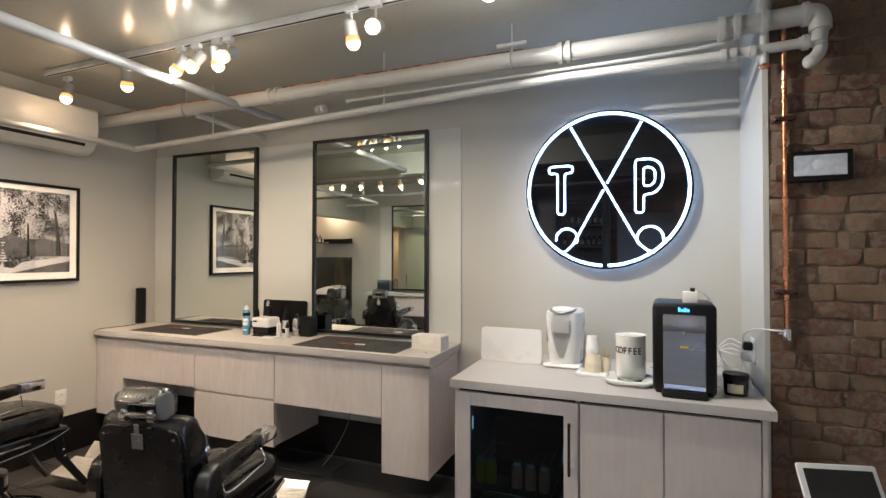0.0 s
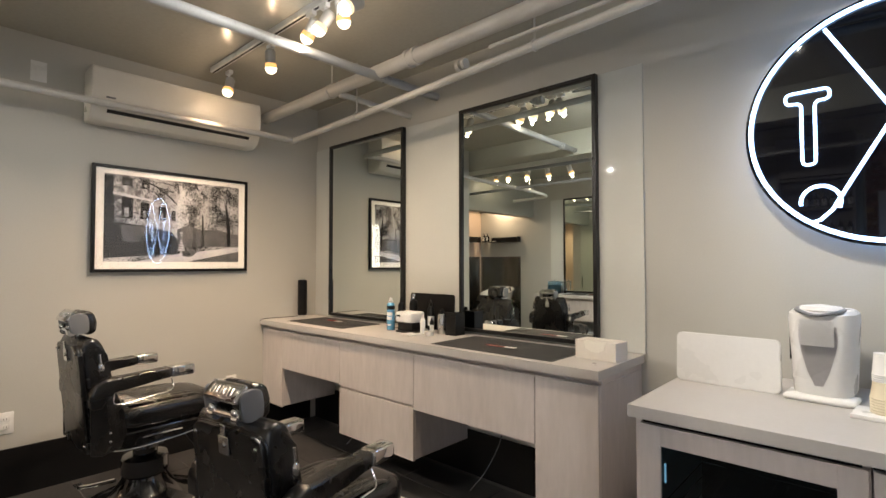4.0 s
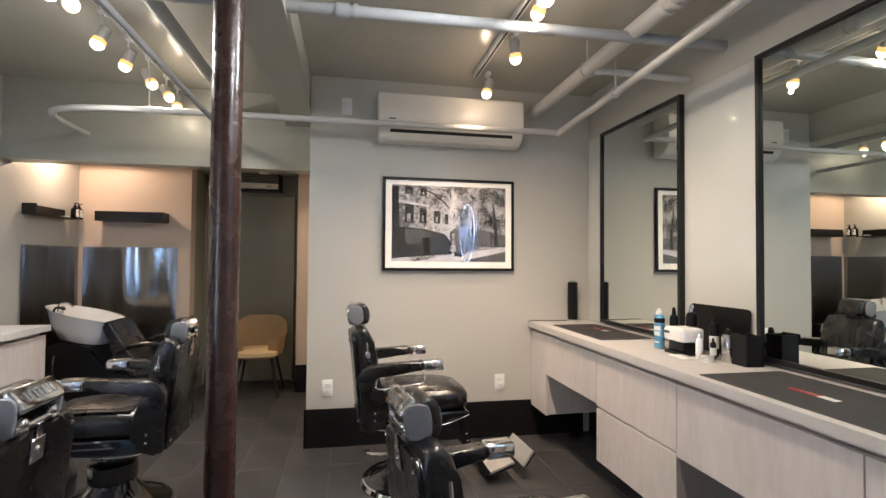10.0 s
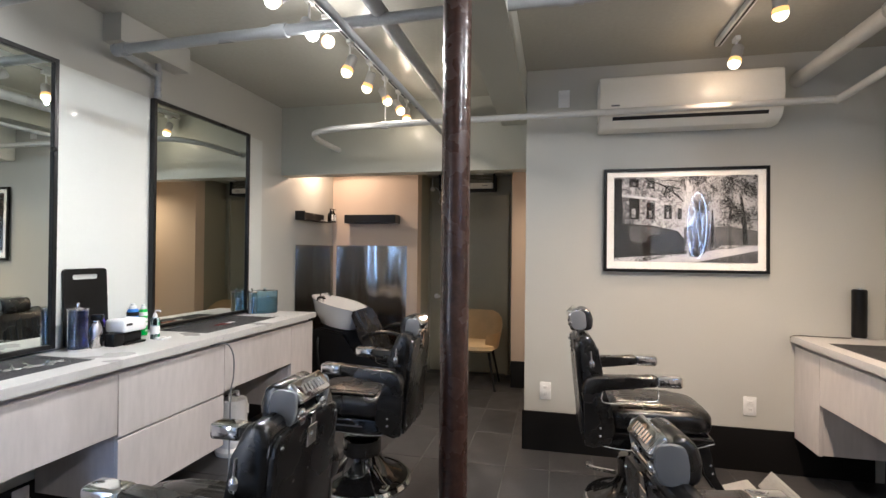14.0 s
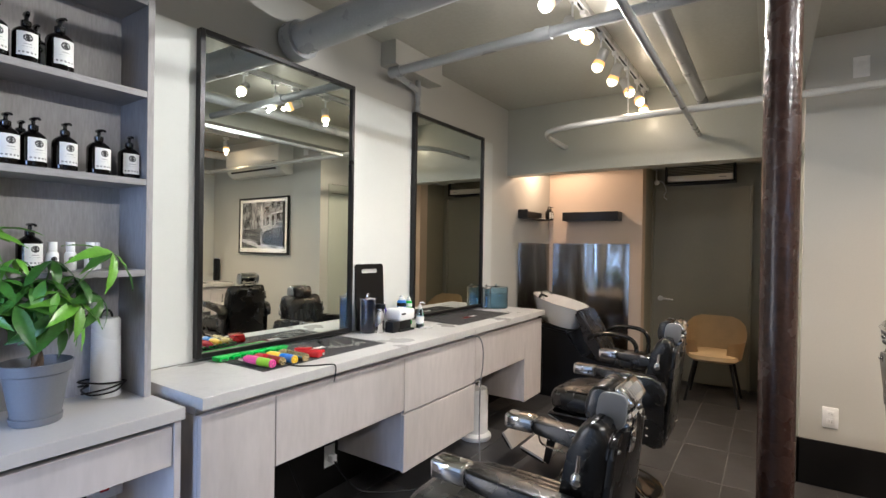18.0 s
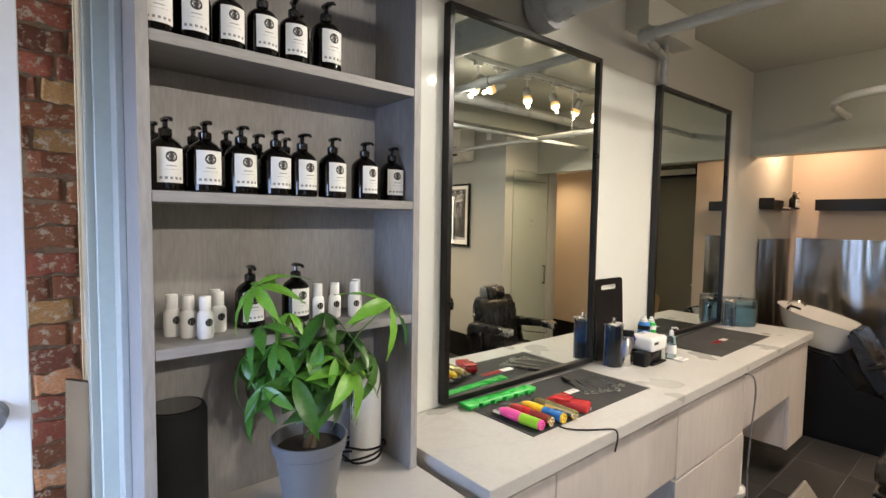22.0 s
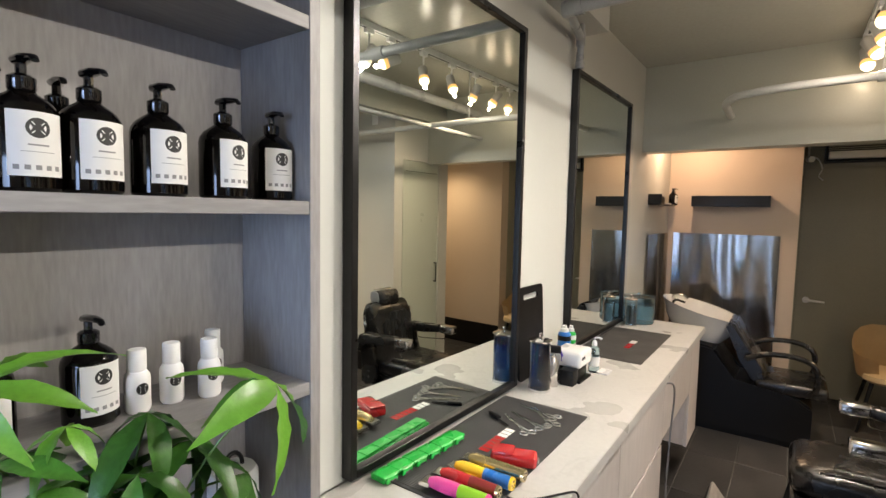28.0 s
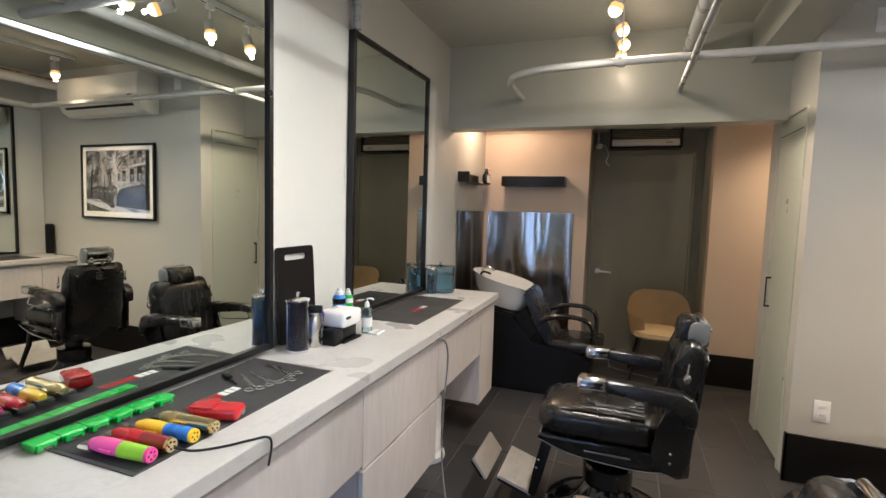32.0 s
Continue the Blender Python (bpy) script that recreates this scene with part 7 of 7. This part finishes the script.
bm = patch(bmesh.new(), 0.0485, 130, 205, 0.012, 0.050, 8)
part("label", bm, T["cream"], bj, "pale label")
wo = thing("wired_outlet", "white outlet crowded with plugs and white cables", "outlet", pose(E_X - 0.006, 2.75, 0.99, 0, 0, 90))
part("plate", cuboid(-0.04, 0.04, 0, 0.006, -0.06, 0.06, 0.002), M["white"], wo)
part("plug", cuboid(-0.03, 0.02, 0.006, 0.055, -0.05, -0.01, 0.006, 2), M["white"], wo)
part("plug", cuboid(-0.02, 0.03, 0.006, 0.045, 0.0, 0.04, 0.006, 2), M["black_plastic"], wo, "black plug")
for k in range(4):
    part("cable", sweep(bmesh.new(), curve_points([(0.0, 0.05, -0.03 + 0.02 * k), (0.06 + 0.02 * k, 0.09, 0.02 * k - 0.03), (0.10, 0.13 + 0.01 * k, -0.03 - 0.01 * k), (0.05, 0.10, -0.09 - 0.01 * k), (-0.06 + 0.03 * k, 0.06, -0.14)]), 0.003, 6), M["white"], wo)
part("hanging_cable", sweep(bmesh.new(), curve_points([(-0.02, 0.05, -0.04), (-0.08, 0.04, -0.09), (-0.17, 0.03, -0.165), (-0.22, 0.02, -0.185)]), 0.0035, 6), M["white"], wo)
part("feed_cable", sweep(bmesh.new(), curve_points([(0.02, 0.045, 0.02), (-0.08, 0.05, 0.09), (-0.18, 0.02, 0.125), (-0.235, -0.03, 0.13), (-0.25, -0.076, 0.13)]), 0.004, 6), M["white"], wo)

# drinks in the fridge
for x, mt, nm in ((-0.69, T["yellow"], "yellow"), (-0.635, T["yellow"], "yellow"), (-0.505, T["cream"], "pink"), (-0.437, T["cream"], "pink"), (-0.37, T["cream"], "pink")):
    mm = mt if nm == "yellow" else bpy.data.materials.get("pink_drink") or surf("pink_drink", (0.72, 0.28, 0.20), 0.3, vary=0.05)
    t = thing("drink_bottle", f"small {nm} bottled drink on the fridge shelf", "bottle", at(x, 2.42, 0.303), "fridge drinks")
    part("body", lathe(bmesh.new(), [(0.0, 0.0), (0.024, 0.0), (0.026, 0.004), (0.026, 0.09), (0.018, 0.108), (0.0, 0.108)], 18), mm, t)
    part("cap", lathe(bmesh.new(), [(0.019, 0.107), (0.019, 0.118), (0.0, 0.119)], 14, close=False), M["white"], t)

# copper pipe, emergency light and elbows on the brick wall
cp = thing("copper_pipe", "bright copper pipe clipped to the brick wall", "pipe", at(0.64, 2.512, 1.12))
part("tube", rod(bmesh.new(), (0, 0, 0), (0, 0, 1.36), 0.010, 14), M["copper"], cp)
for z in (0.166, 0.908):
    bm = cuboid(-0.040, 0.040, -0.012, 0.025, z - 0.010, z + 0.010, 0.003)
    ball(bm, (0.030, -0.014, z), 0.008), ball(bm, (-0.030, -0.014, z), 0.008)
    part("clip", bm, M["rust"], cp)
part("valve", cuboid(-0.015, 0.015, -0.016, 0.016, -0.04, 0.012, 0.006, 2), M["chrome"], cp)
part("valve_outlet", rod(bmesh.new(), (-0.03, 0, -0.012), (0.012, 0, -0.012), 0.006, 10), M["chrome"], cp)
el = thing("emergency_light", "black framed emergency light box on the bricks", "light box", at(0.652, 2.538, 1.754))
part("case", cuboid(0.0, 0.222, -0.042, 0.004, 0.0, 0.128, 0.006, 2), M["black_plastic"], el)
part("lens", cuboid(0.016, 0.20, -0.046, -0.042, 0.022, 0.108, 0.003), surf("frosted_lens", (0.50, 0.54, 0.60), 0.25, vary=0.12, scale=14), el, "frosted grey lens")
part("bulb_shadow", rod(bmesh.new(), (0.10, -0.0468, 0.068), (0.10, -0.0461, 0.068), 0.020, 20), surf("frosted_lens_core", (0.62, 0.65, 0.70), 0.25, vary=0.08, scale=20), el, "paler round patch in the lens")
eb = thing("pipe_elbows", "painted pipe elbows and collars at the brick corner", "pipe", at(0.71, 2.472, 2.45))
part("elbow", sweep(bmesh.new(), curve_points([(0.0, 0.0, 0.0), (0.028, -0.002, -0.004), (0.045, -0.004, -0.028), (0.048, -0.004, -0.075)]), 0.040, 16), M["pipe"], eb)
part("elbow_collar", sweep(bmesh.new(), [(-0.012, 0.0, 0.0), (0.006, 0.0, 0.0)], 0.049, 16), M["pipe"], eb)
part("drop_nipple", sweep(bmesh.new(), [(0.048, -0.004, -0.07), (0.04, -0.004, -0.125)], 0.030, 16), M["pipe"], eb)
part("small_elbow", sweep(bmesh.new(), curve_points([(-0.02, 0.018, -0.112), (0.03, 0.014, -0.112), (0.052, 0.012, -0.13), (0.045, 0.01, -0.165), (0.02, 0.008, -0.195)]), 0.025, 14), M["pipe"], eb)
part("small_collar", sweep(bmesh.new(), [(-0.01, 0.018, -0.112), (0.012, 0.016, -0.112)], 0.032, 14), M["pipe"], eb)
part("end_plug", ball(bmesh.new(), (0.016, 0.008, -0.198), 0.029, 12), M["pipe"], eb)
part("vertical_stub", rod(bmesh.new(), (-0.145, 0.025, -0.18), (-0.145, 0.025, 0.12), 0.018, 14), M["pipe"], eb)
part("stub_coupling", rod(bmesh.new(), (-0.145, 0.025, 0.04), (-0.145, 0.025, 0.085), 0.028, 14), M["pipe"], eb)
solid("valve_wheel", lathe(bmesh.new(), [(0.0, 0.0), (0.02, 0.0), (0.026, 0.006), (0.02, 0.014), (0.0, 0.016)], 16), M["copper"], "small brass valve wheel under the pipe stub", "valve", at(0.565, 2.497, 2.254))

# tablet on its kiosk stand
tk = thing("tablet_kiosk", "white framed tablet on a slim floor stand", "tablet", at(0.491, 1.376, 0, 14))
part("stand_base", lathe(bmesh.new(), [(0.0, 0.0), (0.12, 0.0), (0.12, 0.01), (0.0, 0.014)], 28), M["white"], tk)
part("stand_pole", rod(bmesh.new(), (0, 0.012, 0.01), (0, 0.012, 0.835), 0.014, 14), M["white"], tk)
bm = cuboid(-0.085, 0.085, -0.125, 0.125, -0.006, 0.006, 0.0055, 2)
bmesh.ops.transform(bm, matrix=pose(0, 0.0, 0.842, 60, 0, 0), verts=bm.verts)
part("frame", bm, M["white"], tk)
bm = cuboid(-0.073, 0.073, -0.112, 0.112, 0.006, 0.0075)
bmesh.ops.transform(bm, matrix=pose(0, 0.0, 0.842, 60, 0, 0), verts=bm.verts)
part("screen", bm, M["black_gloss"], tk, "dark screen")

# entrance side: door ajar, leaning board, strike plate
ed = thing("white_door", "white painted door standing ajar with a dark round knob", "door", at(0.52, -1.345, 0, 0))
part("leaf", cuboid(-0.735, 0.0, -0.022, 0.022, 0.01, 2.05, 0.002), surf("white_door_paint", (0.74, 0.74, 0.75), 0.35, vary=0.02), ed)
part("latch_plate", cuboid(-0.7375, -0.735, -0.012, 0.012, 1.06, 1.20), M["alu"], ed)
part("latch_bolt", cuboid(-0.747, -0.7375, -0.006, 0.006, 1.115, 1.14), M["alu"], ed)
part("knob", lathe(bmesh.new(), [(0.0, 0.0), (0.028, 0.0), (0.03, 0.004), (0.012, 0.010), (0.012, 0.03), (0.027, 0.045), (0.024, 0.06), (0.0, 0.064)], 24), M["grey_plastic"], ed, "dark round knob").matrix_basis = pose(-0.672, 0.022, 1.135, -90, 0, 0)
part("hinge_plate", cuboid(-0.7372, -0.735, -0.014, 0.014, 1.30, 1.38), M["alu"], ed)
solid("dark_board", cuboid(-0.006, 0.006, -0.04, 0.04, 0, 1.16, 0.002), M["black_metal"], "narrow dark board leaning on the door jamb", "board", pose(-0.285, -1.365, 0.0, 0, -1.2, 35))
solid("strike_plate", cuboid(-0.3182, -0.316, -1.40, -1.36, 1.25, 1.37), M["alu"], "steel strike plate on the jamb", "strike plate")

# under the south counter: heater canister, cords; nook cables
hc = thing("towel_warmer", "white upright towel warmer standing under the counter", "towel warmer", at(-3.28, -1.03, 0))
part("body", lathe(bmesh.new(), [(0.0, 0.0), (0.11, 0.0), (0.115, 0.01), (0.112, 0.03), (0.088, 0.05), (0.088, 0.33), (0.082, 0.36), (0.0, 0.37)], 28), M["white"], hc)
part("top_handle", sweep(bmesh.new(), curve_points([(-0.045, 0, 0.36), (-0.035, 0, 0.40), (0.035, 0, 0.40), (0.045, 0, 0.36)]), 0.010, 8), M["white"], hc)
part("side_knob", cuboid(-0.14, -0.095, -0.025, 0.025, 0.22, 0.29, 0.006, 2), M["white"], hc)
solid("hanging_cord", sweep(bmesh.new(), curve_points([(-2.80, -0.845, 0.815), (-2.85, -0.808, 0.822), (-2.90, -0.79, 0.80), (-2.945, -0.792, 0.72), (-2.955, -0.80, 0.60), (-2.93, -0.80, 0.50), (-2.925, -0.80, 0.20), (-2.8, -0.72, 0.02), (-2.55, -0.60, 0.008), (-2.2, -0.62, 0.006)]), 0.0045, 6), M["grey_plastic"], "grey power cord looping down the drawer front", "cord")
solid("hanging_cord", sweep(bmesh.new(), curve_points([(-1.75, -1.28, 0.52), (-1.74, -1.2, 0.36), (-1.78, -1.05, 0.10), (-1.9, -0.95, 0.01), (-2.2, -0.88, 0.006)]), 0.005, 6), M["black_plastic"], "black power cord hanging under the counter", "cord")
solid("hanging_cord", sweep(bmesh.new(), curve_points([(-1.78, 3.02, 0.50), (-1.80, 2.98, 0.40), (-1.83, 2.96, 0.26), (-1.90, 2.92, 0.10), (-1.95, 2.85, 0.01)]), 0.003, 6), M["grey_plastic"], "thin grey power cord hanging under the counter", "cord")
solid("hanging_cord", sweep(bmesh.new(), curve_points([(-2.86, 3.0, 0.52), (-2.86, 2.96, 0.38), (-2.90, 2.90, 0.22), (-2.98, 2.85, 0.12), (-3.05, 2.8, 0.012)]), 0.003, 6), M["grey_plastic"], "thin grey power cord hanging under the counter", "cord")
cm = thing("security_camera", "small white security camera with a loose cable", "camera", at(-5.86, -0.30, 2.10))
part("housing", sweep(bmesh.new(), [(0.0, 0.0, 0.0), (0.09, 0.02, -0.01)], 0.026, 14), M["white"], cm)
part("bracket", rod(bmesh.new(), (0.02, 0, 0.0), (0.02, 0, 0.14), 0.008, 8), M["white"], cm)
part("cable", sweep(bmesh.new(), curve_points([(0.0, 0.03, 0.02), (0.02, 0.07, -0.01), (0.03, 0.10, -0.09), (0.03, 0.08, -0.15), (0.03, 0.11, -0.19)]), 0.006, 8), M["white"], cm)
solid("ledge_light", cuboid(-0.055, 0.0, -0.02, 0.02, 0, 0.012), M["white"], "small pale dish on the ledge shelf", "dish", at(-5.02, -1.265, 1.677))

# under the counters: switch box, plug and lead
sx_ = thing("switch_box", "grey metal switch box with red and black rockers", "switch box", at(-1.015, -1.2565, 0.48))
part("case", cuboid(0.0, 0.215, 0.0, 0.07, 0.0, 0.095, 0.003), M["alu"], sx_)
part("red_rocker", cuboid(0.045, 0.075, 0.07, 0.078, 0.03, 0.065, 0.003), T["red"], sx_, "red rocker switch")
part("black_rocker", cuboid(0.115, 0.145, 0.07, 0.078, 0.03, 0.065, 0.003), M["black_plastic"], sx_, "black rocker switch")
part("cover_plate", cuboid(0.165, 0.205, 0.07, 0.073, 0.015, 0.08, 0.002), M["steel"], sx_)
po = thing("power_outlet", "white outlet with a plugged-in black lead under the counter", "outlet", at(-2.12, S_Y + 0.012, 0.20), "wall plates")
part("plate", cuboid(-0.038, 0.038, 0, 0.006, -0.06, 0.06, 0.003, 2), M["white"], po)
part("plug", cuboid(-0.018, 0.018, 0.006, 0.045, -0.03, 0.012, 0.005, 2), M["white"], po)
part("lead", sweep(bmesh.new(), curve_points([(0.0, 0.04, -0.02), (-0.01, 0.09, -0.08), (-0.05, 0.18, -0.16), (-0.18, 0.30, -0.19), (-0.35, 0.42, -0.194), (-0.5, 0.40, -0.194)]), 0.0045, 6), M["black_plastic"], po, "black lead trailing on the floor")

# ---- floor tiles and bricks ----
floor = bpy.data.objects["floor"]
TX, TY2 = 0.56, 0.2775
tm = bmesh.new()
box(tm, -TX / 2 + 0.002, TX / 2 - 0.002, -TY2 / 2 + 0.002, TY2 / 2 - 0.002, -0.008, 0.0, 0.0012)
tile_mesh = mesh_of("tile", tm, M["tile"])
for i in range(-5, 10):
    for j in range(-8, 9):
        cx, cy = -3.51 + (i + 0.5) * TX, 0.79 + (j + 0.5) * TY2
        if not (-6.2 < cx < 1.3 and -1.45 < cy < 3.1):
            continue
        o = new("floor_tile", tile_mesh)
        o.parent = floor
        o.location = (cx, cy, 0)


def brick_surf(name, colour, smear, amount):
    """Old fired clay: mottled, sooty in places, with smears of mortar."""
    m = surf(name, colour, 0.85, vary=0.35, scale=16, fine=80, bump=0.9, per_piece=0.22)
    nt = m.node_tree
    add, link, b = nt.nodes.new, nt.links.new, nt.nodes["Principled BSDF"]
    tc, n1, r1, mx = add("ShaderNodeTexCoord"), add("ShaderNodeTexNoise"), add("ShaderNodeMapRange"), add("ShaderNodeMix")
    geo = add("ShaderNodeNewGeometry")
    n1.inputs["Scale"].default_value, n1.inputs["Detail"].default_value, n1.inputs["Roughness"].default_value = 34, 8, 0.72
    r1.inputs["From Min"].default_value, r1.inputs["From Max"].default_value = 0.62 - amount, 0.68 - amount
    mx.data_type = "RGBA"
    mx.inputs["B"].default_value = (*smear, 1)
    link(geo.outputs["Position"], n1.inputs["Vector"]), link(n1.outputs["Fac"], r1.inputs["Value"]), link(r1.outputs[0], mx.inputs["Factor"])
    link(b.inputs["Base Color"].links[0].from_socket, mx.inputs["A"])
    link(mx.outputs["Result"], b.inputs["Base Color"])
    return m


def brick_variants(name, colour, n, seed, smear, amount):
    out, r = [], random.Random(seed)
    for k in range(n):
        f = 1 + r.uniform(-0.35, 0.35)
        tint = (colour[0] * f, colour[1] * f * r.uniform(0.8, 1.15), colour[2] * f * r.uniform(0.8, 1.2))
        m = brick_surf(f"{name}_{k}", tint, smear, amount)
        bm = bmesh.new()
        box(bm, -0.5, 0.5, -0.5, 0.5, -0.5, 0.5)
        bmesh.ops.subdivide_edges(bm, edges=[e for e in bm.edges if abs(e.verts[0].co.x - e.verts[1].co.x) > 0.5], cuts=4, use_grid_fill=True)
        for v in bm.verts:
            v.co += Vector((r.uniform(-0.03, 0.03), r.uniform(-0.05, 0.05), r.uniform(-0.09, 0.09)))
        bmesh.ops.bevel(bm, geom=[e for e in bm.edges if e.calc_face_angle(0) > 0.6], offset=0.06, segments=1, affect="EDGES")
        out.append(mesh_of("brick", bm, m, 40))
    return out


RED = brick_variants("red_brick", (0.27, 0.105, 0.068), 8, 3, (0.46, 0.40, 0.34), 0.085)
BROWN = brick_variants("brown_brick", (0.21, 0.12, 0.075), 6, 4, (0.20, 0.15, 0.105), 0.14)
PALE = brick_variants("pale_brick", (0.46, 0.31, 0.16), 2, 9, (0.55, 0.50, 0.44), 0.08)


def brickwork(wall, face, a0, a1, z0, z1, seed, kinds, side=1, pitch=0.0735, length=0.205):
    """Bricks proud of a mortar wall; face: the wall's y, side: +1 where it looks towards +y."""
    r = random.Random(seed)
    rows = int((z1 - z0) / pitch)
    for k in range(rows):
        z = z0 + (k + 0.5) * pitch
        a = a0 - r.uniform(0, 0.2) - (0.1 if k % 2 else 0)
        while a < a1:
            w = length * r.choice((1, 1, 0.9, 0.5, 0.6)) * r.uniform(0.92, 1.06)
            lo, hi = max(a, a0), min(a + w - 0.009, a1)
            if hi - lo > 0.04:
                o = new("brick", r.choice(kinds if r.random() < 0.88 or kinds is BROWN else PALE))
                o.parent = wall
                proud = r.uniform(-0.002, 0.006)
                m = Matrix.Diagonal((hi - lo, 0.05, pitch - 0.008, 1))
                o.matrix_basis = pose((lo + hi) / 2, face - side * (0.022 - proud), z + r.uniform(-0.004, 0.004), 0, r.uniform(-1.5, 1.5), 0) @ m
            a += w


brickwork(bpy.data.objects["wall_north_brick"], 2.54, 0.589, 1.248, 0.0, CEIL, 21, BROWN, -1)
brickwork(bpy.data.objects["wall_passage_south"], -1.80, -0.42, 0.30, 0.45, CEIL, 8, RED, pitch=0.0705)
